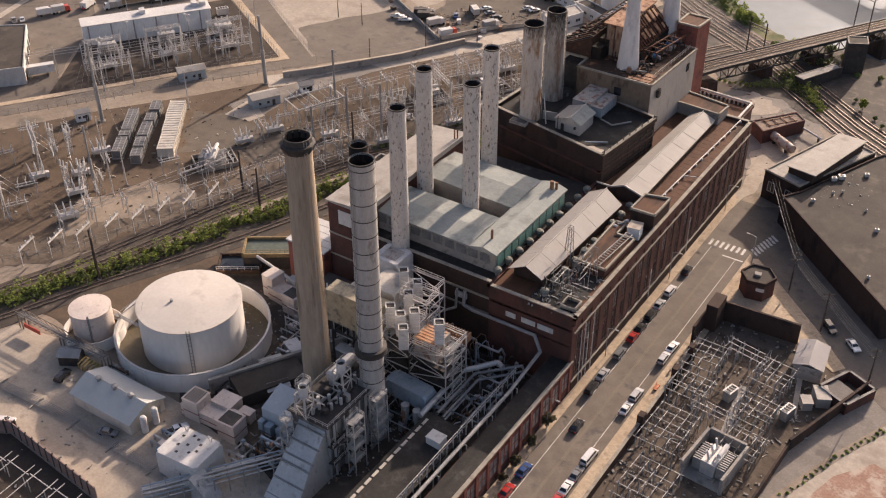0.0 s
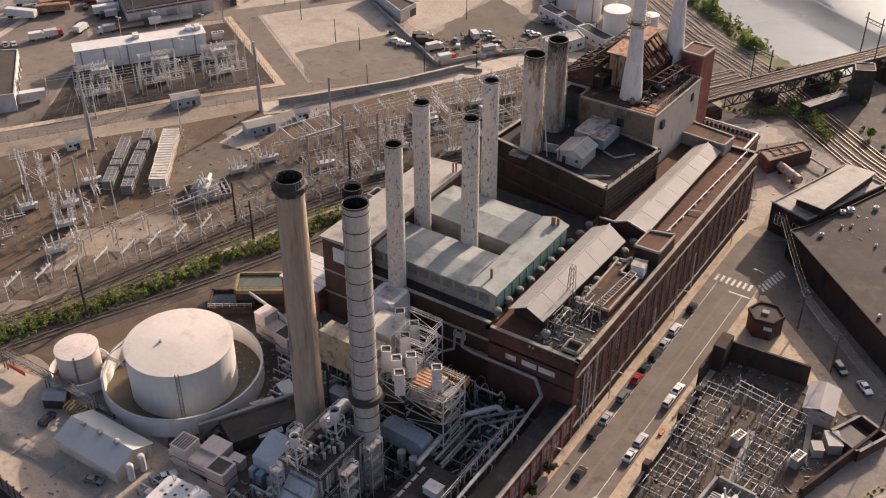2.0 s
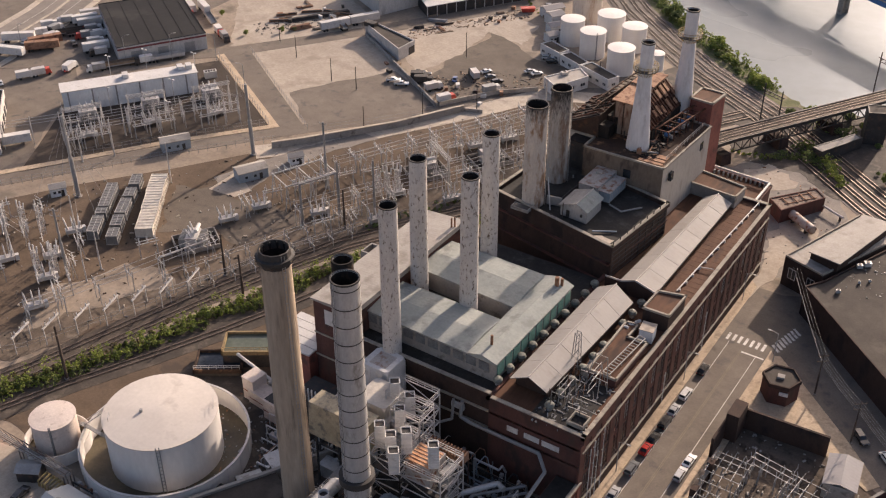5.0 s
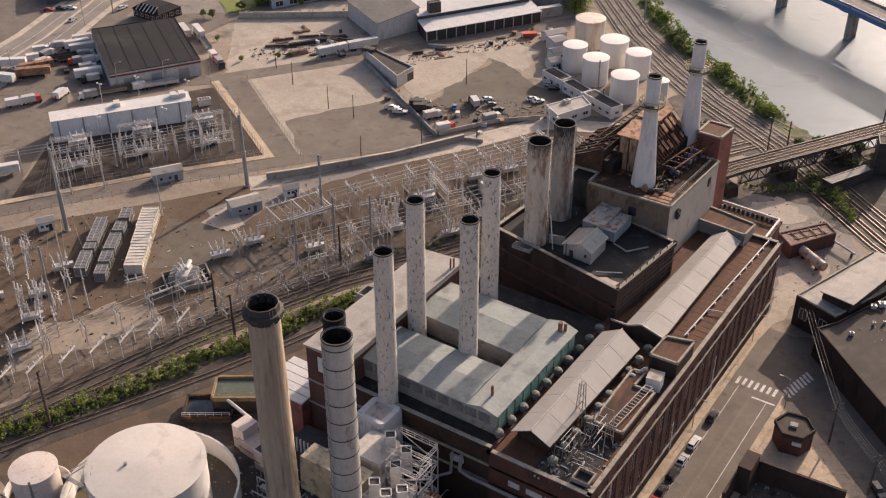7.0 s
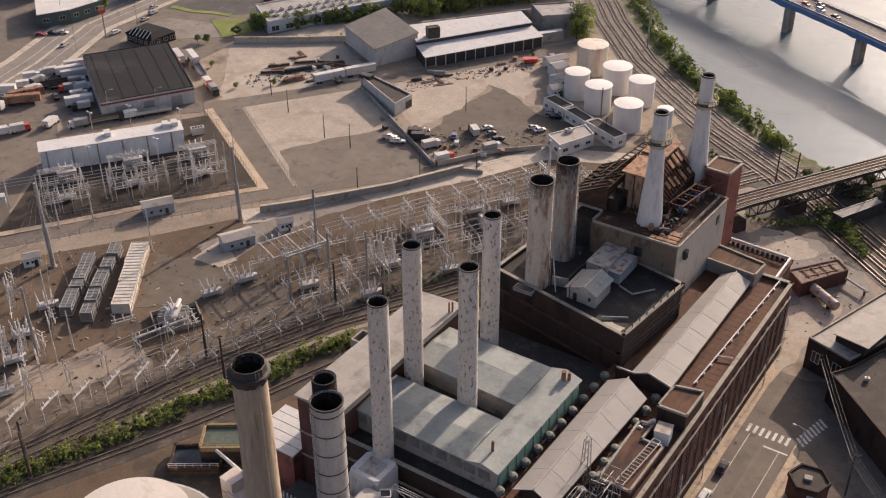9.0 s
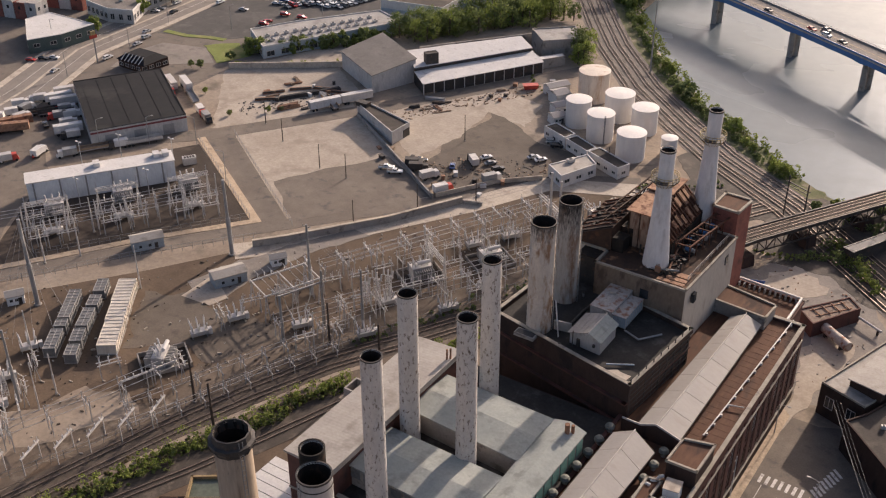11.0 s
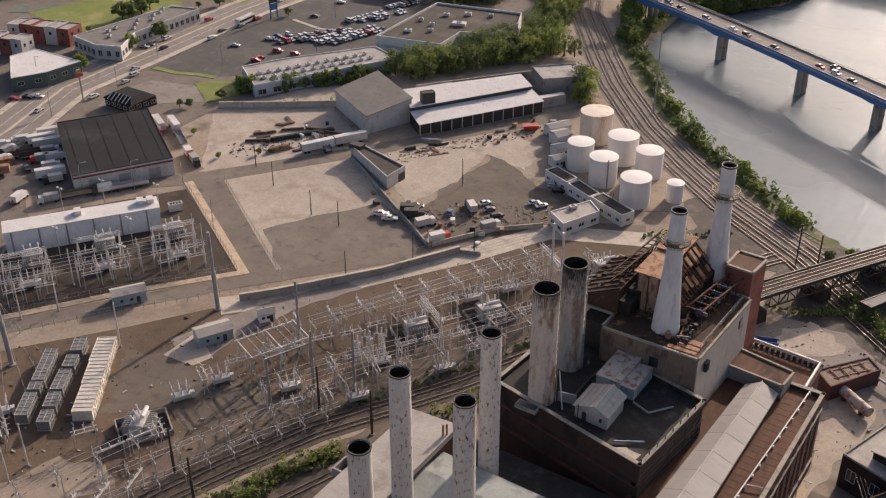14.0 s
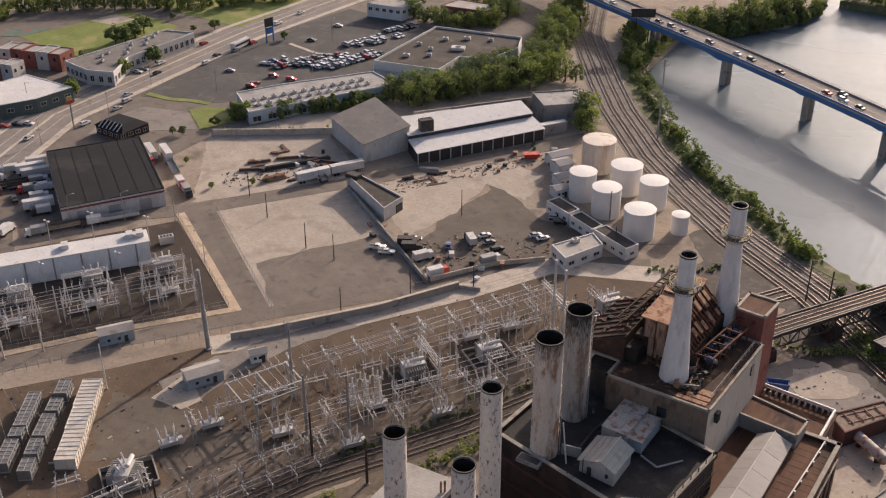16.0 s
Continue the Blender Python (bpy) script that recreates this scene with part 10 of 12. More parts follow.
M_sooty_rust = surf("soot_darkened_rusty_sheet", (0.040, 0.026, 0.020), (0.070, 0.043, 0.031), 3, 0.4, 0.9, stain=(0.105, 0.052, 0.032), amount=0.35, stain_size=2.0)
Z = 36.7
t = base("rusty_house", 0, 0, Z, "rust-streaked penthouse with a long rusty roof on the boiler building", "roof house")
part("wall", solid(bmesh.new(), [(-43.4, 97.2), (-38.2, 97.2), (-38.2, 116.5), (-43.6, 116.5)], 0, 9.2), M_rust_dark, t, "rust-streaked sheet walls")
for k in range(2):
    part("roof_panel", box(bmesh.new(), -44.0, 96.6 + k * 11.3, 9.2 + 0.5 * k, -37.7, 107.7 + k * 9.5, 9.45 + 0.5 * k), M_rust_lit, t, "flaking orange-rust roof plates")
for x in (-43.3, -40.8, -38.4):
    part("pilaster", box(bmesh.new(), x, 96.95, 0, x + 0.2, 97.2, 9.2), M_roof_rust, t)
# lean-to on the east side: bare rafters with a few rusty sheets left on
for k in range(15):
    y = 98.0 + k * 1.3
    part("rafter", bar(bmesh.new(), (-38.0, y, 9.0), (-32.6, y, 3.6), 0.34), M_rust_beam, t)
for k in range(5):
    part("purlin", bar(bmesh.new(), (-37.2 + k * 1.1, 97.6, 8.1 - k * 1.1), (-37.2 + k * 1.1, 116.8, 8.1 - k * 1.1), 0.24), M_rust_beam, t)
part("underdeck", hexa(bmesh.new(), [(-38.0, 97.4, 8.4), (-32.8, 97.4, 3.2), (-32.8, 116.6, 3.2), (-38.0, 116.6, 8.4)], [(-38.0, 97.4, 8.6), (-32.8, 97.4, 3.4), (-32.8, 116.6, 3.4), (-38.0, 116.6, 8.6)]), M_rust_beam, t)
for y, f0, f1 in ((102.0, 0.55, 0.8), (104.2, 0.5, 0.85), (99.2, 0.1, 0.45), (106.4, 0.62, 0.9), (108.6, 0.1, 0.42), (111.4, 0.05, 0.5), (113.4, 0.08, 0.42), (109.8, 0.55, 0.95), (113.2, 0.7, 0.9), (115.2, 0.4, 0.62)):
    part("roof_sheet", hexa(bmesh.new(), [(-38 + 5.4 * f0, y, 9.2 - 5.4 * f0), (-38 + 5.4 * f1, y, 9.2 - 5.4 * f1), (-38 + 5.4 * f1, y + 1.2, 9.2 - 5.4 * f1), (-38 + 5.4 * f0, y + 1.2, 9.2 - 5.4 * f0)], [(-38 + 5.4 * f0, y, 9.3 - 5.4 * f0), (-38 + 5.4 * f1, y, 9.3 - 5.4 * f1), (-38 + 5.4 * f1, y + 1.2, 9.3 - 5.4 * f1), (-38 + 5.4 * f0, y + 1.2, 9.3 - 5.4 * f0)]), M_rust_lit, t, "loose orange-rust sheet")
part("east_wall", box(bmesh.new(), -32.9, 97.6, 0, -32.6, 116.6, 3.3), M_black_steel, t)
rf = base("roof_frame", 0, 0, Z, "open ladder-like rusty steel frame over the roof machines", "steelwork")
for x in (-32.0, -28.6):
    part("beam", bar(bmesh.new(), (x, 98, 3.6), (x + 2.6, 117, 3.6), 0.36), M_rust_beam, rf)
for k in range(7):
    y = 98.4 + k * 3.0
    o = (y - 98) * 0.137
    part("cross_beam", bar(bmesh.new(), (-32.0 + o, y, 3.6), (-28.6 + o, y, 3.6), 0.26), M_rust_beam, rf)
    for x in (-32.0, -28.6):
        part("post", bar(bmesh.new(), (x + o, y, 0), (x + o, y, 3.6), 0.22), M_rust_beam, rf)
part("walk_rail", handrail(bmesh.new(), [(-25.2, 90), (-24.6, 113)], 0.1, 1.3, 0.1), M_rust_pale, rf)
for k, (y0, y1) in enumerate(((87.4, 88.6), (88.9, 90.2), (90.6, 92.4))):
    dp = base("deck_sheet", 0, 0, Z - 0.06, "pale rusty deck sheets at the roof corner", "deck plate")
    part("sheet", box(bmesh.new(), -31.5 + k * 1.6, y0, 0, -25.2, y1, 0.12 + 0.06 * k), M_rust_lit, dp)
t = base("dark_machine_house", -50.5, 99, Z - 8, "blackened rusting machinery house with lattice edge", "roof house")
part("wall", hexa(bmesh.new(), [(-5.6, -6.4, 0), (5.2, -6.4, 0), (5.2, 13, 0), (-5.2, 13, 0)], [(-5.6, -6.4, 8.6), (5.2, -6.4, 14), (5.2, 13, 14), (-5.2, 13, 8.6)]), M_sooty_rust, t)
for k in range(5):
    part("rib", box(bmesh.new(), -5.9, -6 + k * 4.3, 0, -5.6, -5.5 + k * 4.3, 8.8), M_rust_beam, t)
part("roof", hexa(bmesh.new(), [(-5.9, -6.7, 8.6), (5.4, -6.7, 14), (5.4, 13.2, 14), (-5.5, 13.2, 8.6)], [(-5.9, -6.7, 8.9), (5.4, -6.7, 14.3), (5.4, 13.2, 14.3), (-5.5, 13.2, 8.9)]), M_sooty_rust, t)
for k in range(9):
    y = -6 + k * 2.3
    part("roof_purlin", bar(bmesh.new(), (-5.6, y, 9.1), (5.2, y, 14.4), 0.3), M_rust_beam if k % 3 else M_black_steel, t)
for k in range(16):
    x, y, w, d, h = RND.uniform(-5, 4.6), RND.uniform(-5.6, 12), RND.uniform(0.3, 1.6), RND.uniform(0.3, 1.6), RND.uniform(0.3, 1.2)
    z = 8.7 + (x + 5.6) * 0.5
    part("roof_fitting", box(bmesh.new(), x - w / 2, y - d / 2, z - 0.3, x + w / 2, y + d / 2, z + h), RND.choice((M_black_steel, M_rust_beam, M_roof_rust)), t)
for n, (y0, y1) in enumerate(((-6, -2.5), (-2, 1), (2, 7))):
    part("front_duct", box(bmesh.new(), 5.2 + n * 0.3, y0, 7.6, 8.0 + n * 0.4, y1, 11.4 + n * 1.1), M_black_steel, t)
lat = base("rusty_gantry", -48.0, 105, 42.1, "rusty lattice walkway along the roof edge", "gantry")
for d in (-0.9, 0.9):
    for z in (0.1, 2.2):
        part("chord", bar(bmesh.new(), (d, -9, z), (d + 1.5, 15, z), 0.3), M_roof_rust, lat)
for k in range(13):
    y = -9 + k * 2
    part("cross_bar", bar(bmesh.new(), (-0.9 + (y + 9) * 0.062, y, 2.2), (0.9 + (y + 9) * 0.062, y, 2.2), 0.2), M_roof_rust, lat)
    part("lacing", bar(bmesh.new(), (0.9 + (y + 9) * 0.062, y, 0.1), (0.9 + (y + 11) * 0.062, y + 2, 2.2), 0.18), M_roof_rust, lat)
t = base("dark_cube", -48.9, 90.4, 28.4, "dark sheet-metal cube house beside the stack", "roof house")
part("wall", box(bmesh.new(), -2.6, -1.9, 0, 2.5, 1.9, 7.6), M_steel_dark, t)
part("roof", box(bmesh.new(), -2.7, -2.0, 7.6, 2.6, 2.0, 7.8), M_black_steel, t)
for x, y, w in ((-30, 102, 1.6), (-30, 111, 2.0), (-31.5, 106.5, 1.2), (-29.4, 115, 1.3)):
    t = base("fan_machine", x, y, Z, "blue-painted fan machine on the boiler roof", "machine", RND.uniform(-20, 20))
    part("bed", box(bmesh.new(), -w, -w * 0.6, 0, w, w * 0.6, 0.3), M_steel_dark, t)
    part("casing", bar(bmesh.new(), (-w * 0.5, 0, 0.8), (w * 0.2, 0, 0.8), 0.9, 0.9, 10), M_blue_tarp, t)
    part("motor", bar(bmesh.new(), (w * 0.4, 0, 0.8), (w * 0.95, 0, 0.8), 0.7, 0.7, 8), M_steel_grey, t)
for i in range(16):
    x, y = RND.uniform(-36.5, -29), RND.uniform(90, 118)
    t = base("roof_pipe", x, y, Z, "rusty bent pipe lying over the roof", "pipe", RND.uniform(0, 180))
    n = RND.uniform(1.5, 5)
    part("run", tube(bmesh.new(), [(-n, 0, 0.5), (n, 0, 0.5)], 0.22), RND.choice((M_rust, M_steel_dark, M_steel_grey)), t)
    part("riser", tube(bmesh.new(), [(n, 0, 0), (n, 0, RND.uniform(1, 3))], 0.22), M_steel_dark, t)
for i in range(22):
    x, y = RND.uniform(-36, -29), RND.uniform(89.5, 118)
    w, d, h = RND.uniform(0.4, 1.5), RND.uniform(0.4, 1.2), RND.uniform(0.3, 1.8)
    t = base("roof_box", x, y, Z, "small rusted equipment box on the roof", "equipment", RND.uniform(0, 90))
    part("casing", box(bmesh.new(), -w / 2, -d / 2, 0.1, w / 2, d / 2, h), RND.choice((M_rust, M_rust_pale, M_steel_dark, M_soot)), t)
    part("foot", box(bmesh.new(), -w / 2 + 0.06, -d / 2 + 0.06, 0, w / 2 - 0.06, d / 2 - 0.06, 0.1), M_steel_dark, t)

# ---- dark block roof ----
Z = 28.45
t = base("roof_shed", 0, 0, Z, "striped galvanised gabled shed on the dark roof", "roof house")
part("wall", solid(bmesh.new(), [(-41.2, 66.0), (-33.8, 65.4), (-33.9, 73.2), (-41.1, 73.6)], 0, 3.0), M_galv, t)
b = bmesh.new()
for y in (65.8, 73.3):
    v = [b.verts.new(p) for p in ((-41.2, y, 3.0), (-33.8, y - 0.3, 3.0), (-36.6, y - 0.15, 4.6))]
    u = [b.verts.new((p.co.x, p.co.y + 0.15, p.co.z)) for p in v]
    b.faces.new(v)
    b.faces.new(u[::-1])
    for i in range(3):
        b.faces.new((v[i], v[(i + 1) % 3], u[(i + 1) % 3], u[i]))
part("gable_end", b, M_galv, t)
for xe, n, m in ((-41.5, 4, M_roof_tan), (-33.5, 3, M_roof_teal)):
    for k in range(n):
        f0, f1 = k / n, (k + 1) / n - 0.015
        x0, x1 = xe + (-36.6 - xe) * f0, xe + (-36.6 - xe) * f1
        z0, z1 = 3.0 + 1.6 * f0, 3.0 + 1.6 * f1
        part("roof_sheet", hexa(bmesh.new(), [(x0, 65.2, z0), (x0, 73.9, z0), (x1, 73.9, z1), (x1, 65.2, z1)], [(x0, 65.2, z0 + 0.12), (x0, 73.9, z0 + 0.12), (x1, 73.9, z1 + 0.12), (x1, 65.2, z1 + 0.12)]), m, t)
part("ridge_cap", bar(bmesh.new(), (-36.6, 65.1, 4.75), (-36.6, 74.0, 4.75), 0.5, 0.16), M_roof_cap, t)
part("door", box(bmesh.new(), -39.4, 65.5, 0, -38.6, 65.85, 2.0), M_steel_dark, t)
part("vent", drum(bmesh.new(), -35.2, 65.2, 1.6, 2.2, 0.3, n=10), M_steel_dark, t)
part("mast", bar(bmesh.new(), (-40.0, 64.9, 0), (-40.0, 64.9, 4.2), 0.16), M_steel_dark, t)
t = base("panel_house", -39.0, 81.2, Z, "rust-blotched pale panel house on the roof", "roof house")
part("wall", box(bmesh.new(), -2.6, -5.2, 0, 2.7, 5.1, 3.9), M_galv, t, "pale sheet walls")
for i in range(3):
    for j in range(5):
        part("roof_panel", box(bmesh.new(), -2.7 + i * 1.83, -5.3 + j * 2.1, 3.9, -0.92 + i * 1.83, -3.25 + j * 2.1, 4.02), M_rust_pale, t)
part("roof_hatch", box(bmesh.new(), -1.2, 1.2, 4.0, 0.2, 2.6, 4.5), M_rust_pale, t)
t = base("blue_container", -34.7, 80.9, Z, "faded blue-grey duct house with rusty top on the roof", "container")
part("wall", box(bmesh.new(), -1.5, -4.6, 0.6, 1.5, 4.4, 3.2), M_bluegrey, t)
for k in range(9):
    part("stiffener", box(bmesh.new(), 1.5, -4.5 + k * 1.08, 0.6, 1.62, -4.35 + k * 1.08, 3.2), M_steel_white, t)
part("lid", box(bmesh.new(), -1.6, -4.7, 3.2, 1.6, 4.5, 3.34), M_rust_pale, t)
for y in (-3.8, 3.6):
    part("foot", box(bmesh.new(), -1.3, y - 0.3, 0, 1.3, y + 0.3, 0.6), M_steel_dark, t)
for k, (pts, r) in enumerate((([(-33.0, 76, 0.5), (-29, 74.5, 0.5), (-25.6, 79, 0.5)], 0.22), ([(-44, 69, 0.4), (-44, 78, 0.4), (-43, 86, 0.4)], 0.3), ([(-31, 63, 0.35), (-26, 66, 0.35)], 0.18))):
    q = base("roof_pipe", 0, 0, Z, "old pale pipe across the sooty roof", "pipe")
    part("run", tube(bmesh.new(), pts, r, 8), (M_steel_grey, M_steel_dark, M_bluegrey)[k], q)
q = base("roof_patch", 0, 0, Z - 0.09, "spilled pale ash on the sooty roof", "ash")
part("ash", solid(bmesh.new(), frayed([(-31.0, 60.8), (-25.2, 59.9), (-25.2, 62.2), (-28.5, 63.2)], 0.25, 0.7), 0, 0.05), M_concrete, q)
sw = base("screen_wall", 0, 0, Z, "low pale screen wall beside the chimney foot", "wall")
part("wall", solid(bmesh.new(), strip([(-46.4, 68.6), (-42.6, 69.4)], 0.3), 0, 2.4), M_steel_grey, sw)
part("brace", bar(bmesh.new(), (-46.4, 68.6, 7.5), (-44.2, 66.4, 0), 0.25), M_steel_white, sw)
t = base("roof_curb", -50.3, 62.9, Z, "square grey hatch curb on the dark roof", "hatch")
part("curb", box(bmesh.new(), -2.4, -1.1, 0, 2.4, 1.1, 0.8), M_concrete_grey, t)
part("cover", box(bmesh.new(), -2.1, -0.8, 0.8, 2.1, 0.8, 0.85), M_steel_dark, t)
for i in range(16):
    x, y = RND.uniform(-52, -30.5), RND.uniform(63, 88)
    if -44 < x < -32 and 64 < y < 90 or math.hypot(x + 54, y - 80) < 5:
        continue
    t = base("roof_vent", x, y, Z, "small dark vent stub on the sooty roof", "vent")
    part("pipe", drum(bmesh.new(), 0, 0, 0, 1.0, 0.25, n=10), M_steel_grey, t)
    part("cap", drum(bmesh.new(), 0, 0, 1.0, 1.2, 0.4, 0.1, 10), M_steel_dark, t)

# ---- hall roof: derelict lattice steel ----
def lattice_mast(x, y, z, w, h, label, lean=0.0):
    t = base("lattice_mast", x, y, z, label, "mast")
    k = int(h / w)
    tip = lambda d, f: d * (1 - 0.45 * f)
    for sx in (-1, 1):
        for sy in (-1, 1):
            part("leg", bar(bmesh.new(), (sx * w / 2, sy * w / 2, 0), (sx * w / 2 * 0.55 + lean, sy * w / 2 * 0.55, h), 0.12), M_steel_grey, t)
    for i in range(k):
        f0, f1 = i / k, (i + 1) / k
        for s in (-1, 1):
            part("lacing", bar(bmesh.new(), (tip(-w / 2, f0) + lean * f0, s * tip(w / 2, f0), h * f0), (tip(w / 2, f1) + lean * f1, s * tip(w / 2, f1), h * f1), 0.08), M_steel_grey, t)
            part("lacing", bar(bmesh.new(), (s * tip(w / 2, f0) + lean * f0, tip(w / 2, f0), h * f0), (s * tip(w / 2, f1) + lean * f1, tip(-w / 2, f1), h * f1), 0.08), M_steel_grey, t)
            part("strut", bar(bmesh.new(), (tip(-w / 2, f1) + lean * f1, s * tip(w / 2, f1), h * f1), (tip(w / 2, f1) + lean * f1, s * tip(w / 2, f1), h * f1), 0.08), M_steel_grey, t)


lattice_mast(-14.6, 24.6, 20.4, 1.7, 10.0, "old pale lattice mast on the hall roof")
lattice_mast(-8.2, 19.2, 20.9, 4.8, 9.5, "old pale lattice mast leaning on the roof", 1.0)
tg = base("dead_steelwork", -10.5, 16.5, 21.0, "tangle of old pale steel bars and racks", "steelwork")
for i in range(60):
    x, y = RND.uniform(-4, 4), RND.uniform(-6.5, 6.5)
    if i % 3:
        part("bar", bar(bmesh.new(), (x, y, 0), (x + RND.uniform(-0.4, 0.4), y + RND.uniform(-0.4, 0.4), RND.uniform(1.5, 4)), 0.1), RND.choice((M_steel_grey, M_steel_dark, M_rust)), tg)
    else:
        a = RND.choice((0, 1))
        n, z = RND.uniform(2, 5), RND.uniform(1.2, 3.8)
        part("crossbar", bar(bmesh.new(), (x, y, z), (x + n * a, y + n * (1 - a), z + RND.uniform(-0.3, 0.3)), 0.1), RND.choice((M_steel_grey, M_steel_white)), tg)
t = base("roof_hatch", -6.3, 10.3, 20.9, "square open roof hatch with pale rim", "hatch")
for x0, y0, x1, y1 in ((-1.8, -1.8, 1.8, -1.5), (-1.8, 1.5, 1.8, 1.8), (-1.8, -1.5, -1.5, 1.5), (1.5, -1.5, 1.8, 1.5)):
    part("rim", box(bmesh.new(), x0, y0, 0, x1, y1, 0.9), M_stone, t)
part("shaft_floor", box(bmesh.new(), -1.5, -1.5, 0.05, 1.5, 1.5, 0.12), M_soot, t)

# ---- blue skip behind the plant ----
skip = base("skip", -27.6, 152.6, 0.07, "open blue steel skip on bare dirt", "skip", 20)
part("floor_plate", box(bmesh.new(), -2.6, -1.1, 0.15, 2.6, 1.1, 0.25), M_blue_skip, skip)
for yy in (-1.15, 1.05):
    part("side_wall", hexa(bmesh.new(), [(-2.5, yy, 0.15), (2.5, yy, 0.15), (2.5, yy + 0.1, 0.15), (-2.5, yy + 0.1, 0.15)], [(-3.0, yy, 2.0), (3.0, yy, 2.0), (3.0, yy + 0.1, 2.0), (-3.0, yy + 0.1, 2.0)]), M_blue_skip, skip)
for xx in (-2.7, 2.6):
    part("end_wall", box(bmesh.new(), xx, -1.05, 0.15, xx + 0.1, 1.05, 1.8), M_blue_skip, skip)
for xx in (-2.0, 2.0):
    part("skid", box(bmesh.new(), xx - 0.1, -1.0, 0, xx + 0.1, 1.0, 0.16), M_steel_dark, skip)

# ---- cars ----
def car_paint(name, col):
    m = plain(name, col, 0.25, 0.1)
    m.node_tree.nodes["Principled BSDF"].inputs["Coat Weight"].default_value = 0.6
    return m


PAINTS = {"white": car_paint("white_car_paint", (0.70, 0.69, 0.67)), "black": car_paint("black_car_paint", (0.018, 0.018, 0.02)), "grey": car_paint("grey_car_paint", (0.16, 0.165, 0.17)), "silver": car_paint("silver_car_paint", (0.42, 0.42, 0.42)), "red": car_paint("red_car_paint", (0.42, 0.025, 0.02)), "blue": car_paint("blue_car_paint", (0.03, 0.07, 0.20))}
M_lamp_red = plain("red_lamp_lens", (0.35, 0.02, 0.02), 0.2)
M_lamp_clear = plain("clear_lamp_lens", (0.6, 0.6, 0.58), 0.15)


def prism(bm, profile, w0, w1=None):
    """A side profile of (x, z) pairs drawn across the width, narrower at the top by w1."""
    w1 = w0 if w1 is None else w1
    top = max(z for _, z in profile)
    low = min(z for _, z in profile)
    a, b = [], []
    for x, z in profile:
        w = (w0 + (w1 - w0) * (z - low) / (top - low)) / 2
        a.append(bm.verts.new((x, -w, z)))
        b.append(bm.verts.new((x, w, z)))
    bm.faces.new(a)
    bm.faces.new(b[::-1])
    for i in range(len(a)):
        j = (i + 1) % len(a)
        bm.faces.new((a[i], b[i], b[j], a[j]))
    return bm


def make_car(kind, paint, x, y, rz, z=0.05, lamps=True):
    """A parked car of one body style: its body, cabin glass, wheels and lamps."""
    t = base({"van": "van", "pickup": "pickup_truck"}.get(kind, "car"), x, y, z, "", "car", rz)
    lowp = {"sedan": [(-2.25, 0.35), (2.25, 0.35), (2.3, 0.62), (2.1, 0.78), (1.0, 0.92), (-1.5, 0.95), (-2.2, 0.88), (-2.3, 0.6)],
            "suv": [(-2.3, 0.4), (2.25, 0.4), (2.35, 0.7), (2.2, 0.95), (1.0, 1.05), (-2.25, 1.08), (-2.35, 0.7)],
            "van": [(-2.7, 0.4), (2.6, 0.4), (2.7, 0.75), (2.5, 1.0), (1.9, 1.15), (-2.7, 1.15), (-2.75, 0.7)],
            "pickup": [(-2.7, 0.5), (2.6, 0.5), (2.7, 0.8), (2.55, 1.05), (1.1, 1.15), (-0.6, 1.15), (-2.7, 1.12), (-2.75, 0.8)]}[kind]
    topp = {"sedan": [(1.05, 0.92), (0.25, 1.42), (-1.0, 1.45), (-1.75, 0.95)], "suv": [(1.05, 1.05), (0.35, 1.68), (-2.0, 1.7), (-2.25, 1.08)],
            "van": [(1.9, 1.15), (1.2, 1.98), (-2.55, 2.02), (-2.7, 1.15)], "pickup": [(1.1, 1.15), (0.45, 1.75), (-0.75, 1.76), (-0.9, 1.15)]}[kind]
    b = prism(bmesh.new(), lowp, 1.82)
    bmesh.ops.bevel(b, geom=list(b.edges), offset=0.07, segments=1, affect="EDGES")
    prism(b, topp, 1.66, 1.28)
    part("body", b, PAINTS[paint], t)
    (ax, az), (bx, bz), (cx, cz), (dx, dz) = topp
    low, high = az, bz

    def pane(name, x0, z0, x1, z1, f0=0.12, f1=0.86):
        """A pane on the cabin's sloping front or back."""
        g = bmesh.new()
        out = 0.03 if x0 > x1 else -0.03
        pts = []
        for f in (f0, f1):
            xx, zz, w = x0 + (x1 - x0) * f, z0 + (z1 - z0) * f, (1.66 - 0.38 * f) / 2 - 0.08
            pts.append([(xx + out, -w, zz + 0.02), (xx + out, w, zz + 0.02), (xx - out, w, zz - 0.02), (xx - out, -w, zz - 0.02)])
        hexa(g, pts[0], pts[1])
        part(name, g, M_glass, t)

    pane("windscreen", ax, az, bx, bz)
    pane("rear_window", dx, dz, cx, cz)
    for s in (-1, 1):
        g = bmesh.new()
        f0, f1 = 0.18, 0.82
        xs = [(dx + (cx - dx) * f0 + 0.15, ax + (bx - ax) * f0 - 0.15), (dx + (cx - dx) * f1 + 0.15, ax + (bx - ax) * f1 - 0.15)]
        ws = [(1.66 - 0.38 * f) / 2 for f in (f0, f1)]
        zs = [low + (high - low) * f for f in (f0, f1)]
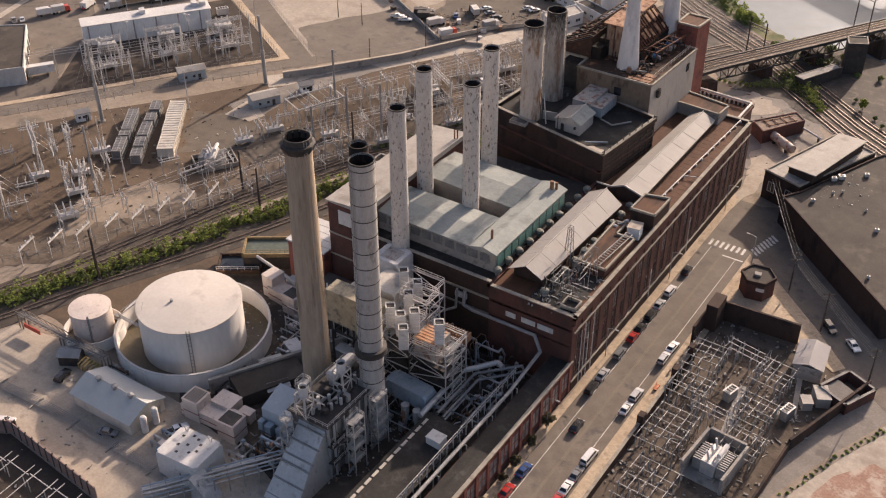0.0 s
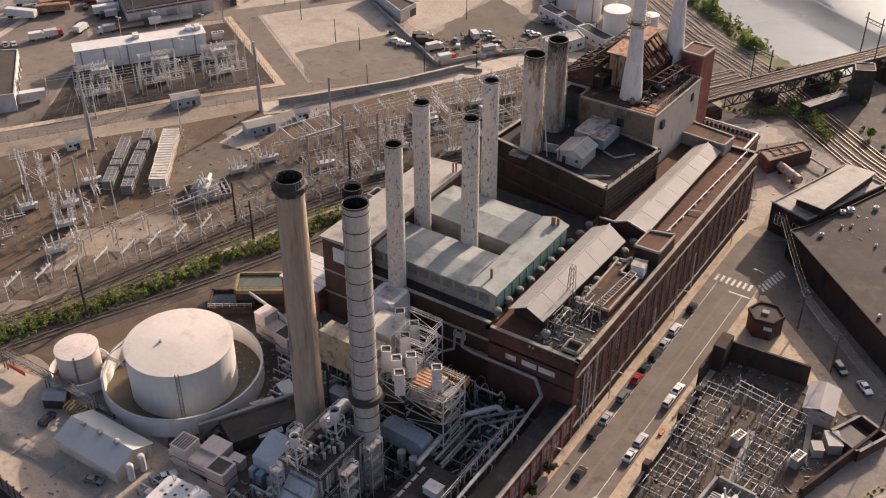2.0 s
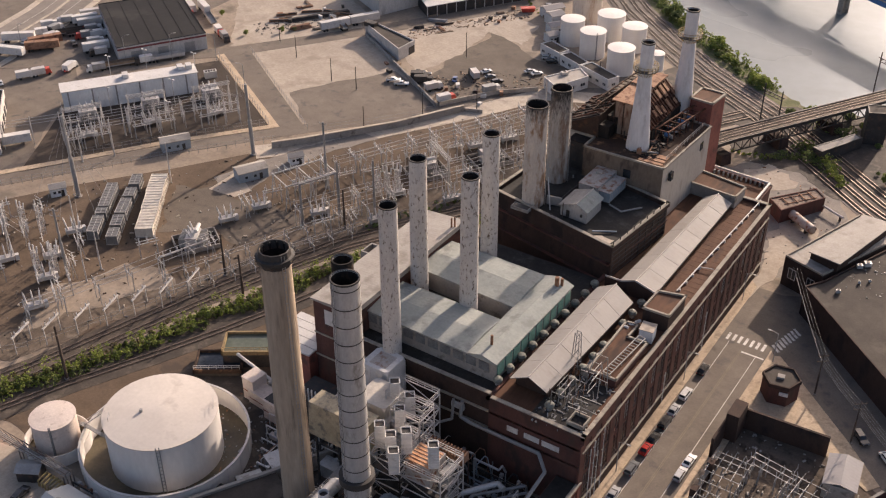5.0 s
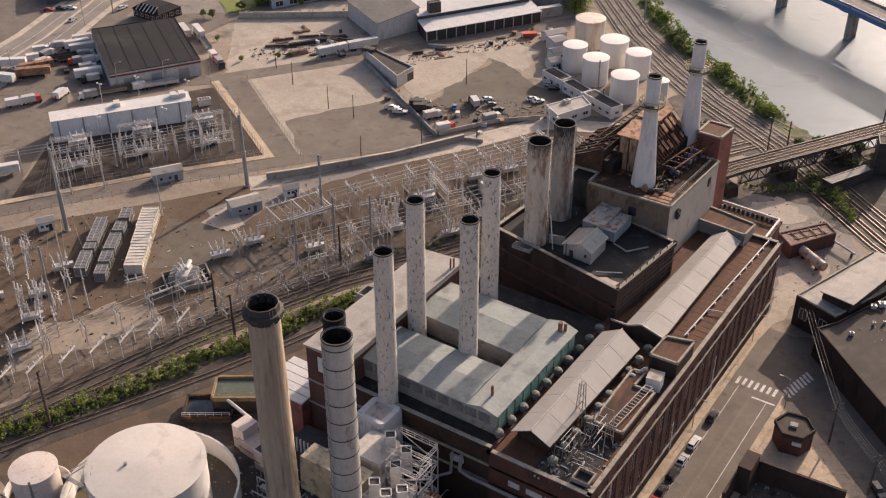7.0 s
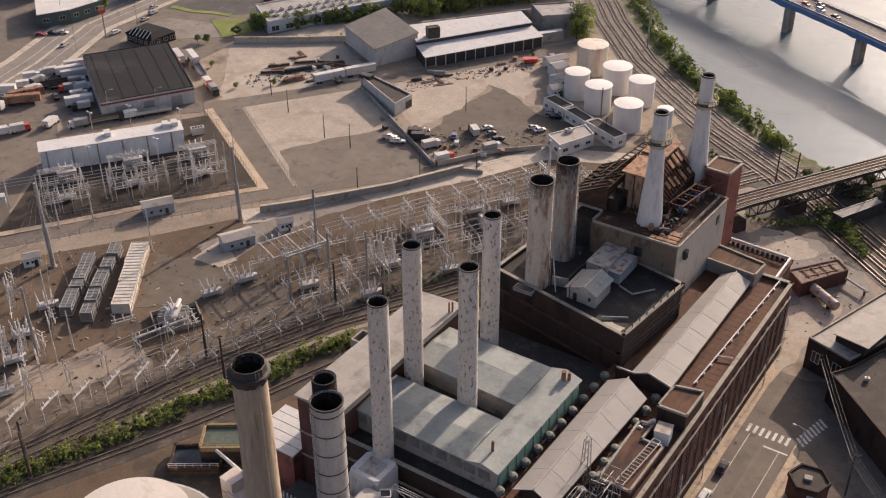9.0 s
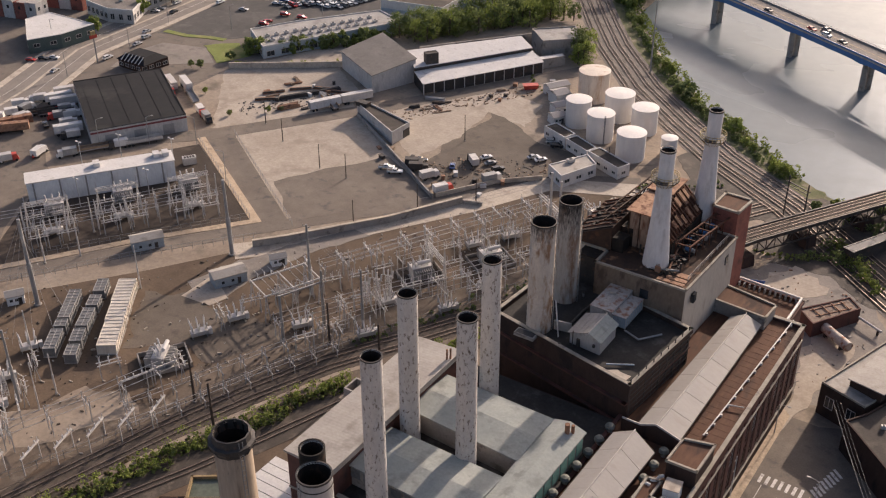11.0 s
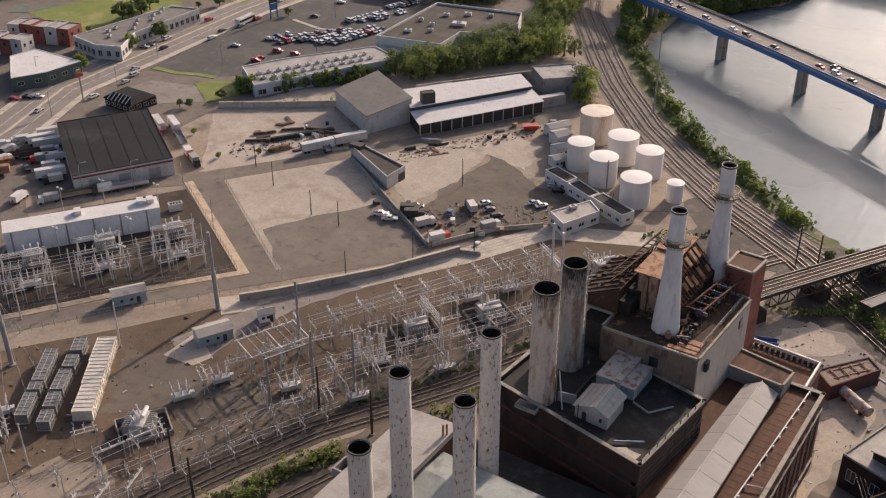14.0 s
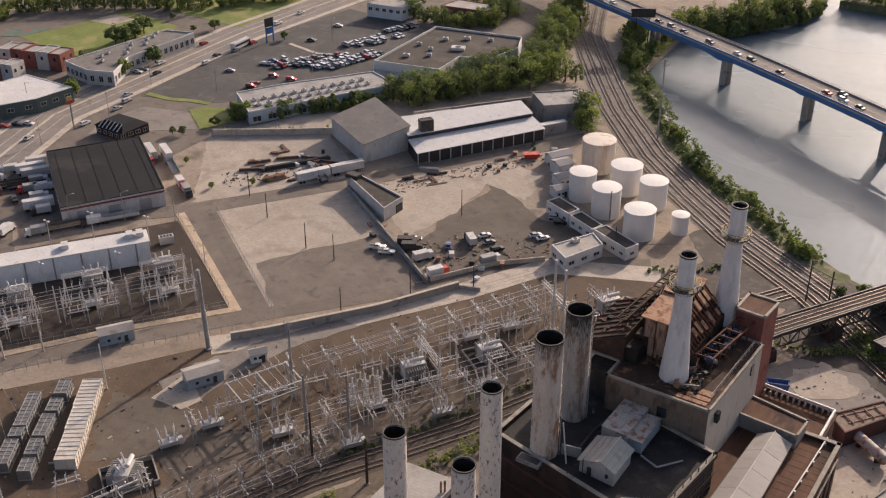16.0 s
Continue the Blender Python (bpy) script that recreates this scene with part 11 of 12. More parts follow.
        hexa(g, [(xs[0][0], s * (ws[0] - 0.03), zs[0]), (xs[0][1], s * (ws[0] - 0.03), zs[0]), (xs[0][1], s * (ws[0] + 0.02), zs[0]), (xs[0][0], s * (ws[0] + 0.02), zs[0])],
             [(xs[1][0], s * (ws[1] - 0.03), zs[1]), (xs[1][1], s * (ws[1] - 0.03), zs[1]), (xs[1][1], s * (ws[1] + 0.02), zs[1]), (xs[1][0], s * (ws[1] + 0.02), zs[1])])
        part("side_window", g, M_glass, t)
    n = lowp[1][0]
    for s in (-1, 1):
        if lamps:
            part("headlight", box(bmesh.new(), n - 0.1, s * 0.65 - 0.2, 0.58, n + 0.07, s * 0.65 + 0.2, 0.74), M_lamp_clear, t)
            part("taillight", box(bmesh.new(), lowp[0][0] - 0.09, s * 0.7 - 0.14, 0.68, lowp[0][0] + 0.1, s * 0.7 + 0.14, 0.86), M_lamp_red, t)
        for wx in (lowp[0][0] + 0.85, n - 0.85):
            part("wheel", drum(bmesh.new(), 0, 0, -0.12, 0.12, 0.34, n=14), M_rubber, t).matrix_basis = pose(wx, s * 0.82, 0.34, 90, 0, 0)
    if kind == "pickup":
        part("bed_floor", box(bmesh.new(), -2.6, -0.72, 1.13, -0.95, 0.72, 1.15), M_steel_dark, t)
    return t


MODELS = {}


def park(kind, paint, x, y, rz, where, group, z=0.05):
    m = pose(x, y, z, 0, 0, rz)
    near = x > -20
    if (kind, paint, near) in MODELS:
        t = copy_thing(MODELS[kind, paint, near], m)
    else:
        t = make_car(kind, paint, x, y, rz, z, near)
        MODELS[kind, paint, near] = t
    body = {"sedan": "sedan", "suv": "sport utility car", "van": "van", "pickup": "pickup truck"}[kind]
    return tagged(t, paint + " " + body + " " + where, "van" if kind == "van" else "pickup" if kind == "pickup" else "car", group)


KERB = "parked along the street kerb"
for y, p, k in ((9.9, "black", "suv"), (15.4, "silver", "sedan"), (24.2, "grey", "suv"), (31.4, "red", "sedan"), (35.4, "black", "sedan"), (41.3, "black", "suv"), (46.3, "silver", "sedan"), (52.9, "white", "suv"), (63.4, "black", "sedan"), (-20, "blue", "sedan"), (-26.8, "red", "sedan"), (-33, "white", "sedan"), (-41, "black", "suv")):
    park(k, p, 0.35 if y < 0 else 0.55, y, 90 + RND.uniform(-2, 2), KERB, "cars along the street")
for y, p, k in ((33.0, "white", "sedan"), (28.2, "silver", "suv"), (13.4, "silver", "suv"), (8.2, "white", "sedan"), (-9.3, "white", "van"), (-15, "grey", "sedan"), (-19.4, "white", "sedan"), (-23, "red", "sedan"), (-31, "black", "suv")):
    park(k, p, 9.9, y, 90 + RND.uniform(-2, 2), KERB, "cars along the street")
park("sedan", "black", 3.4, -2.6, 90, "driving along the street", "cars along the street")
park("sedan", "white", 45.2, 57.0, -46, "parked on the cross street", "cars on the cross street", 0.06)
park("suv", "black", 38.6, 60.4, -46, "parked in the wall's shadow", "cars on the cross street", 0.06)
park("sedan", "white", -100.8, -69.3, 30, "parked in the plant yard", "")
park("pickup", "white", -67.5, -50.8, 65, "parked in the plant yard", "")
park("sedan", "grey", -79.4, -59.4, 20, "parked beside the cream shed", "")
park("suv", "black", -101.8, -52.6, 105, "parked in the tank's shadow", "")
for x, y, p, k, a in ((-156, 155, "white", "pickup", 28), (-151.7, 154, "white", "pickup", 28), (-132, 180, "white", "sedan", 60), (-128.5, 177, "grey", "sedan", 60), (-124, 174.5, "black", "suv", 60), (-118.6, 189, "silver", "sedan", 55), (-115.6, 188.7, "white", "sedan", 55), (-119, 203, "silver", "suv", 20), (-116, 201, "black", "suv", 20), (-149.5, 165.5, "black", "pickup", 30), (-138, 168, "blue", "sedan", 120)):
    park(k, p, x, y, a, "parked on the dirt yard", "cars in the contractor yard", 0.1)


def shade_mix(k):
    return ("white", "silver", "white", "black", "white", "silver", "red", "white", "silver", "grey")[k % 10]


PLACE = "parked in the shopping-centre lot"
for row, (x, y, n) in enumerate(((-297, 264, 4), (-291, 262, 9), (-286, 266, 10), (-281, 270, 12), (-276, 272, 12), (-271, 275, 11), (-284, 303, 8), (-279, 307, 9), (-275, 312, 7), (-281, 328, 6), (-277, 333, 5))):
    for j in range(n):
        if RND.random() < 0.2:
            continue
        park(RND.choice(("sedan", "suv", "sedan", "van")), shade_mix(RND.randrange(10)), x + j * 0.75 + RND.uniform(-0.2, 0.2), y + j * 2.75, -14 + RND.choice((0, 180)), PLACE, "cars in the parking lot", 0.08)
for x, y, p in ((-284.5, 238.4, "red"), (-285, 241.5, "red"), (-275.6, 254.1, "red"), (-284.7, 253.1, "red"), (-305.5, 248, "silver"), (-298.6, 263, "white"), (-298, 268, "blue"), (-305, 324, "white"), (-302, 300, "black")):
    park("suv" if p == "red" else "sedan", p, x, y, RND.choice((15, 20, 75)), PLACE, "cars in the parking lot", 0.08)
for i, (x, y) in enumerate(((-321.3, 249.4), (-324.5, 259.5), (-322.6, 281.8), (-321.9, 269.3), (-311.3, 172.2), (-318.3, 150.6), (-316, 197.9), (-321.1, 203), (-331.9, 310.2), (-334, 330), (-338, 238), (-330, 228), (-341, 268), (-303, 124), (-296, 105), (-313, 190), (-300, 96), (-290, 70))):
    park("sedan" if i % 2 else "suv", shade_mix(i * 3), x, y, 105 if y < 172 else 92, "driving on the wide avenue", "cars on the avenue", 0.08)
for i, (x, y, a) in enumerate(along(shifted(NEAR, 3.6)[2:7], 8.6) + along(shifted(NEAR, 8.2)[2:7], 60, 30)):
    if RND.random() < 0.85:
        park("sedan" if i % 3 else "suv", ("black", "silver", "grey", "red", "white", "black", "grey")[i % 7], x, y, a, "driving over the highway bridge", "cars on the bridge", 11.87)
for i, (x, y) in enumerate(((-274.6, 72.6), (-273, 75), (-262.6, 95.8), (-283, 120), (-287, 126), (-290, 133), (-279, 114), (-294, 140))):
    park(RND.choice(("sedan", "suv", "pickup")), shade_mix(RND.randrange(10)), x, y, 150, "parked in the truck yard", "cars in the truck yard", 0.08)
for x, y in ((-333, 157), (-336, 153), (-338.2, 224.3), (-338.5, 228.1), (-330, 160)):
    park("sedan", shade_mix(int(-x)), x, y, 20, "parked beside the avenue", "cars on the avenue", 0.08)
bus = base("bus", -324, 275, 0.08, "white city bus driving on the avenue", "bus", 95)
part("body", box(bmesh.new(), -6, -1.3, 0.4, 6, 1.3, 3.1), M_white, bus)
part("roof", box(bmesh.new(), -5.8, -1.15, 3.1, 5.8, 1.15, 3.25), M_steel_white, bus)
for s in (-1.31, 1.31):
    part("window_band", box(bmesh.new(), -5.6, s - 0.02, 1.6, 5.6, s + 0.02, 2.6), M_glass, bus)
    for x in (-3.8, 3.9):
        part("wheel", drum(bmesh.new(), 0, 0, -0.15, 0.15, 0.5, n=14), M_rubber, bus).matrix_basis = pose(x, s * 0.9, 0.5, 90, 0, 0)
sg = base("pylon_sign", -317.7, 288.3, 0, "tall dark pylon sign beside the parking lot", "sign", 80)
for d in (-2, 2):
    part("post", bar(bmesh.new(), (d, 0, 0), (d, 0, 11), 0.5), M_blue, sg)
part("panel", box(bmesh.new(), -2.4, -0.3, 7.5, 2.4, 0.3, 11.5), M_steel_dark, sg)
part("panel", box(bmesh.new(), -1.7, -0.25, 4, 1.7, 0.25, 7), M_blue, sg)
sg = base("pole_sign", -311.4, 166.7, 0, "tall pole sign with red and yellow panels", "sign", 80)
part("post", bar(bmesh.new(), (0, 0, 0), (0, 0, 13), 0.4), M_steel_grey, sg)
part("panel", box(bmesh.new(), -1.6, -0.3, 10.6, 1.6, 0.3, 12), M_red, sg)
part("panel", box(bmesh.new(), -1.0, -0.3, 12, 1.0, 0.3, 13.6), M_yellow, sg)


def street_lamp(x, y, h, rz, label="slender grey street lamp with curved arm", z=0.05):
    t = base("street_lamp", x, y, z, label, "street lamp", rz)
    part("pole", bar(bmesh.new(), (0, 0, 0), (0, 0, h), 0.16, n=8), M_steel_grey, t)
    part("arm", tube(bmesh.new(), [(0, 0, h - 0.1), (1.0, 0, h + 0.3), (2.0, 0, h + 0.35)], 0.06, 6), M_steel_grey, t)
    part("lamp_head", box(bmesh.new(), 1.8, -0.18, h + 0.22, 2.6, 0.18, h + 0.4), M_steel_grey, t)


for x, y, a in ((-2.0, -6, 0), (-2.0, 22, 0), (-2.0, 58, 0), (13.2, 76, 180), (-2.0, 96, 0), (-310, 150, 0), (-311, 184, 0), (-321.7, 216.7, 180), (-292.6, 226.2, 90), (-293.1, 304.4, 90), (-345, 172, 0), (-270, 262, 90), (-222, 133, 200), (-195, 119, 200), (-292, 100, 0), (-249, 113, 60), (-236, 124, 60)):
    street_lamp(x, y, 8.5 if x > -20 else 10.5, a)


# ---- overhead wires ----
def span(name, p, q, sag, label, r=0.035, strands=((0, 0),)):
    t = base(name, 0, 0, 0, label, "wire")
    for dx, dz in strands:
        pts = []
        for i in range(9):
            f = i / 8
            pts.append((p[0] + (q[0] - p[0]) * f + dx, p[1] + (q[1] - p[1]) * f, p[2] + (q[2] - p[2]) * f + dz - sag * 4 * f * (1 - f)))
        part("strand", cord(bmesh.new(), pts, r), M_steel_grey, t)


for x, y in ((37, 58.3), (25.3, 70), (52, 44)):
    mono("utility_pole", x, y, 12, 0.2, M_pole, "dark wooden utility pole with crossarms", arms=2, arm_dir=40)
for a, b in (((25.3, 70, 11.2), (37, 58.3, 11.2)), ((37, 58.3, 11.2), (52, 44, 11.2)), ((25.3, 70, 11.2), (9, 100, 12))):
    span("power_lines", a, b, 0.5, "pale sagging power lines between poles", 0.022, ((-0.9, 0), (0, 0), (0.9, 0), (0, -1.6), (0.3, -2.4)))

for k in range(7):
    span("mast_line", (-187.4, 36.9, 26.0 - k * 0.9), (-176 + k * 2.4, 8 + k * 4.6, 5.2), 0.8, "pale slack conductor from the tall pole", 0.03)
for k in range(4):
    span("mast_line", (-161.2, 85.6, 23.5 - k * 1.2), (-184 - k * 3, 97 + k * 2.5, 8.5), 0.8, "pale slack conductor from the tall pole", 0.03)
for k in range(3):
    span("mast_line", (-128.4, 82.1, 21.5 - k), (-105.1, 75.2, 19 - k), 1.0, "slack conductor across the switchyard", 0.025)
    span("mast_line", (-128.4, 82.1, 21.5 - k), (-88.5, 145.2, 21 - k), 1.6, "slack conductor across the switchyard", 0.025)

# facade pipes and the street's small things
for y, z0, z1 in ((9.5, 1.0, 16), (11.2, 0.3, 17), (13.0, 0.3, 13), (15.4, 0.3, 17.4), (46.8, 1.0, 9.5), (70, 0.3, 12)):
    t = base("wall_pipe", -2.75, y, 0.17, "thin white pipe up the brick facade", "pipe")
    part("riser", tube(bmesh.new(), [(0, 0, z0), (0, 0, z1)], 0.09, 8), M_white, t)
    for k in range(4):
        part("clamp", box(bmesh.new(), -0.3, -0.14, z0 + (z1 - z0) * (k + 0.5) / 4, 0.1, 0.14, z0 + (z1 - z0) * (k + 0.5) / 4 + 0.1), M_steel_grey, t)
t = base("bench", 12.6, 18.4, 0.17, "red slatted bench on the sidewalk", "bench", 90)
for k in range(4):
    part("seat_slat", box(bmesh.new(), -1.1, -0.35 + k * 0.18, 0.42, 1.1, -0.22 + k * 0.18, 0.47), M_orange, t)
for k in range(2):
    part("back_slat", box(bmesh.new(), -1.1, 0.36, 0.6 + k * 0.2, 1.1, 0.41, 0.72 + k * 0.2), M_orange, t)
for x in (-0.9, 0.9):
    part("leg", box(bmesh.new(), x - 0.05, -0.35, 0, x + 0.05, 0.41, 0.42), M_steel_dark, t)


# ---- trees ----
def leaves(count, rx, rz, lumps, leaf, rnd, cut=0.0):
    """A crown of many leaf quads gathered in uneven lumps."""
    verts, faces = [], []
    for k in range(lumps):
        a, u = rnd.uniform(0, 6.283), rnd.uniform(-0.85, 1.0)
        f = rnd.uniform(0.45, 1.0) * math.sqrt(max(0.05, 1 - u * u))
        c = Vector((math.cos(a) * rx * f, math.sin(a) * rx * f, rz * u * rnd.uniform(0.75, 1.05)))
        r = rnd.uniform(0.24, 0.42) * rx
        for j in range(count // lumps):
            d = Vector((rnd.gauss(0, 1), rnd.gauss(0, 1), rnd.gauss(0, 0.8))).normalized() * r * rnd.uniform(0.55, 1.05)
            p = c + d
            n = (d.normalized() + Vector((rnd.uniform(-0.6, 0.6), rnd.uniform(-0.6, 0.6), rnd.uniform(-0.2, 0.8)))).normalized()
            s = n.orthogonal().normalized()
            w = n.cross(s)
            e = leaf * rnd.uniform(0.6, 1.3)
            i = len(verts)
            verts += [tuple(p + s * e), tuple(p + w * e * 0.8), tuple(p - s * e), tuple(p - w * e * 0.8)]
            faces.append((i, i + 1, i + 2, i + 3))
    return verts, faces


def make_tree(seed, h, rx, leaf_mat, label, count=900, name="tree"):
    rnd = random.Random(seed)
    t = base(name, 0, 0, 0, label, "tree")
    b = bmesh.new()
    bar(b, (0, 0, -0.6), (rnd.uniform(-0.2, 0.2), rnd.uniform(-0.2, 0.2), h * 0.5), 0.05 * h, n=8)
    part("trunk", b, M_bark, t)
    for k in range(3):
        a = k * 2.1 + rnd.uniform(-0.4, 0.4)
        z = h * rnd.uniform(0.25, 0.45)
        part("limb", bar(bmesh.new(), (0, 0, z), (math.cos(a) * rx * 0.65, math.sin(a) * rx * 0.65, z + h * rnd.uniform(0.15, 0.35)), 0.02 * h, n=6), M_bark, t)
    v, f = leaves(count, rx, h * 0.36, 26, 0.055 * h + 0.08, rnd)
    me = bpy.data.meshes.new("crown")
    me.from_pydata([(x, y, z + h * 0.62) for x, y, z in v], [], f)
    me.materials.append(leaf_mat)
    ob = new("crown", me)
    ob.parent = t
    tagged(ob, "")
    return t


TREES = []


def plant(x, y, scale=1.0, kind=None, group="", z=0.0):
    k = RND.randrange(5) if kind is None else kind
    m = Matrix.LocRotScale(Vector((x, y, z)), pose(0, 0, 0, 0, 0, RND.uniform(0, 360)).to_quaternion(), Vector((scale, scale, scale * RND.uniform(0.85, 1.15))))
    while len(TREES) <= max(k, 5):
        i = len(TREES)
        TREES.append([make_tree(20 + i, (7.5, 6.5, 9.0, 5.5, 7.0, 5.5)[i], (3.4, 3.2, 3.6, 2.8, 3.0, 2.2)[i], (M_leaf, M_leaf_light, M_leaf, M_leaf_light, M_leaf, M_leaf_brown)[i], ("broad dark green tree with dense crown", "light green rounded tree with dense crown", "tall dark green tree with uneven crown", "small light green bushy tree", "mid-green tree with loose uneven crown", "small brownish street tree on the sidewalk")[i]), False])
    t, used = TREES[k]
    if used:
        t = copy_thing(t, m)
    else:
        t.matrix_basis = m
        TREES[k][1] = True
    if group:
        t["group"] = group
    return t


def scatter_line(line, width, step, lo, hi, z=0.0, kinds=None):
    for x, y, a in along(line, step):
        o = RND.uniform(-width / 2, width / 2)
        c, s = math.cos(radians(a)), math.sin(radians(a))
        plant(x - s * o + RND.uniform(-1, 1), y + c * o + RND.uniform(-1, 1), RND.uniform(lo, hi), RND.choice(kinds) if kinds else None, z=z)


for y, k in ((-5.4, 0.62), (-12.6, 0.85), (-19.4, 0.9), (-24.6, 0.7), (-33, 0.85), (-41, 0.8)):
    plant(-1.9, y, k, 5, z=0.17)
RIVER = [(-164, 404), (-160, 350), (-137, 319), (-119, 294), (-95, 266), (-78, 252), (-60, 239), (-40, 221)]
scatter_line(RIVER, 4, 5.2, 0.5, 1.35, -1.0)
for x, y in ((-230, 158), (-217, 172), (-220, 168), (-252, 168)):
    plant(x, y, 0.45)


def woods(name, line, width, step, lo, hi, label, seed, z=0.0):
    """A dense uncountable stand of trees along a line, in two greens."""
    rnd = random.Random(seed)
    stems = bmesh.new()
    sets = ([], []), ([], [])
    for x, y, a in along(line, step):
        c, s = math.cos(radians(a)), math.sin(radians(a))
        for k in range(2):
            o = rnd.uniform(-width / 2, width / 2)
            px_, py_, h = x - s * o + rnd.uniform(-1, 1), y + c * o + rnd.uniform(-1, 1), rnd.uniform(lo, hi)
            bar(stems, (px_, py_, z - 0.5), (px_, py_, z + h * 0.6), 0.045 * h, n=6)
            v, f = leaves(760, h * rnd.uniform(0.36, 0.5), h * 0.5, 22, 0.34, rnd)
            vs, fs = sets[rnd.random() < 0.42]
            i = len(vs)
            vs += [(p[0] + px_, p[1] + py_, p[2] + z + h * 0.5) for p in v]
            fs += [tuple(j + i for j in q) for q in f]
    t = base(name, 0, 0, 0, label, "trees", kind="stuff")
    part("trunk", stems, M_bark, t)
    for (vs, fs), mat in zip(sets, (M_leaf, M_leaf_light)):
        me = bpy.data.meshes.new("crown")
        me.from_pydata(vs, [], fs)
        me.materials.append(mat)
        ob = new("crown", me)
        ob.parent = t


woods("tree_belt", [(-266, 210), (-252, 221), (-238, 239), (-227, 256)], 5, 4.4, 4, 7.5, "belt of green trees behind the shops", 41)
woods("tree_belt", [(-222, 258), (-212, 274), (-203, 292), (-190, 304), (-178, 322)], 15, 2.9, 8, 12.5, "dense belt of tall green trees behind sheds", 42)
woods("tree_belt", [(-204, 306), (-194, 330), (-205, 365), (-216, 394), (-228, 424)], 16, 4.2, 8, 12, "dense green woods along the railway", 43)
woods("tree_clump", [(-153, 289), (-148, 283), (-142, 271)], 5, 4.4, 8, 12, "clump of tall green trees by the warehouse", 44)
woods("wooded_point", [(-168, 412), (-150, 430), (-136, 450), (-128, 474)], 18, 3.4, 8, 12, "wooded point reaching into the river", 45, -1)
woods("bank_thicket", [(-166, 410), (-147, 420), (-132, 439), (-121, 463), (-118, 492)], 5, 3.0, 4.5, 7.5, "dense green thicket along the water's edge", 51, -3)
woods("bank_thicket", [(-180, 404), (-174, 384), (-165, 364), (-161, 350)], 7, 3.4, 6, 10, "tall green trees on the bank below the road bridge", 52, -1)
woods("far_woods", [(-108, 506), (-80, 506), (-20, 520)], 8, 5, 8, 12, "dense green woods on the far bank", 46)
woods("tree_belt", [(-296, 368), (-268, 352), (-252, 354), (-240, 386), (-270, 394)], 10, 6.5, 7, 11, "green trees round the far houses", 47)
woods("tree_belt", [(-456, 236), (-452, 262), (-430, 276), (-416, 292), (-392, 304), (-350, 352)], 12, 5.5, 6, 11, "green trees beyond the ball field", 48)
scatter_line([(-29, 208), (-14, 214), (4, 204), (30, 192), (60, 182)], 7, 6.5, 0.4, 0.9, -0.5)
scatter_line([(10, 182), (24, 168), (40, 160)], 6, 6, 0.35, 0.7)
for x, y, e in ((-376.4, 246, 1.5), (-374.5, 250.5, 1.4), (-375, 257, 1.5), (-376.6, 264, 1.5), (-341, 237.5, 1.35), (-339.7, 218.5, 1.2), (-339, 189.5, 1.2)):
    plant(x, y, e, 0 if e > 1.3 else 1)
for x, y in ( (-381.1, 287.5), (-359.6, 279.9), (-352.4, 287.4), (-313.8, 294.2), (-275.4, 184), (-272, 186), (-268.2, 199.6), (-252.7, 221), (-247, 232), (-376.2, 225.6)):
    plant(x, y, RND.uniform(0.7, 1.1))


# ---- shrubs and weeds ----
def shrubs(name, line, width, step, h, label, seed, mat=M_leaf_light):
    """A continuous uneven growth of leaves along a line."""
    rnd = random.Random(seed)
    verts, faces = [], []
    for x, y, a in along(line, step):
        for k in range(2):
            o, r = rnd.uniform(-width / 2, width / 2), rnd.choice((0.35, 0.5, 0.7, 0.9, 1.2)) * h * rnd.uniform(0.8, 1.2)
            c, s = math.cos(radians(a)), math.sin(radians(a))
            v, f = leaves(72, r * 0.7, r * 0.55, 6, 0.24, rnd)
            i = len(verts)
            verts += [(p[0] + x - s * o, p[1] + y + c * o, p[2] + r * 0.45) for p in v]
            faces += [tuple(j + i for j in q) for q in f]
    me = bpy.data.meshes.new(name)
    me.from_pydata(verts, [], faces)
    me.materials.append(mat)
    tagged(new(name, me), label, "shrubs", kind="stuff")


HEDGE = [(-145, -61), (-129, -26), (-119.5, -6), (-113, 13.5), (-106.5, 28), (-100.5, 45), (-96, 58)]
shrubs("hedge", HEDGE, 5.2, 1.0, 2.8, "bright green overgrown hedge along the railway", 3)
shrubs("hedge", shifted(HEDGE, -1.2), 4.6, 1.7, 2.0, "darker green undergrowth along the railway", 5, M_leaf)
shrubs("hedge", shifted(HEDGE, 1.0), 5.0, 2.4, 1.5, "dry brownish weeds along the railway", 16, M_leaf_brown)
shrubs("wall_shrubs", [(-86, 76), (-80, 88), (-76.5, 96), (-72, 106)], 5, 1.6, 2.4, "bright green bushes below the boiler house wall", 41)
shrubs("bank_shrubs", shifted(RIVER, 4.0), 4, 1.7, 2.0, "green shrubs along the river bank", 6)
shrubs("bank_shrubs", shifted(RIVER, -1.0), 4, 1.7, 2.2, "dark green shrubs along the river bank", 9, M_leaf)
shrubs("yard_shrubs", [(-262, 196), (-240, 210), (-225, 222)], 3, 1.6, 1.8, "green shrubs along the yard wall", 7)
shrubs("yard_shrubs", [(-80, 190), (-66, 199), (-58, 206)], 4, 1.5, 1.2, "sparse shrubs near the tank farm", 8, M_leaf)
shrubs("yard_weeds", [(-34, 172), (-22, 174)], 3, 1.8, 0.9, "weeds beside the riverside tracks", 10)
shrubs("bridge_shrubs", [(-16, 206), (-10, 203), (-4, 204)], 6, 1.0, 3.0, "dark green bushes below the rail bridge", 14, M_leaf)
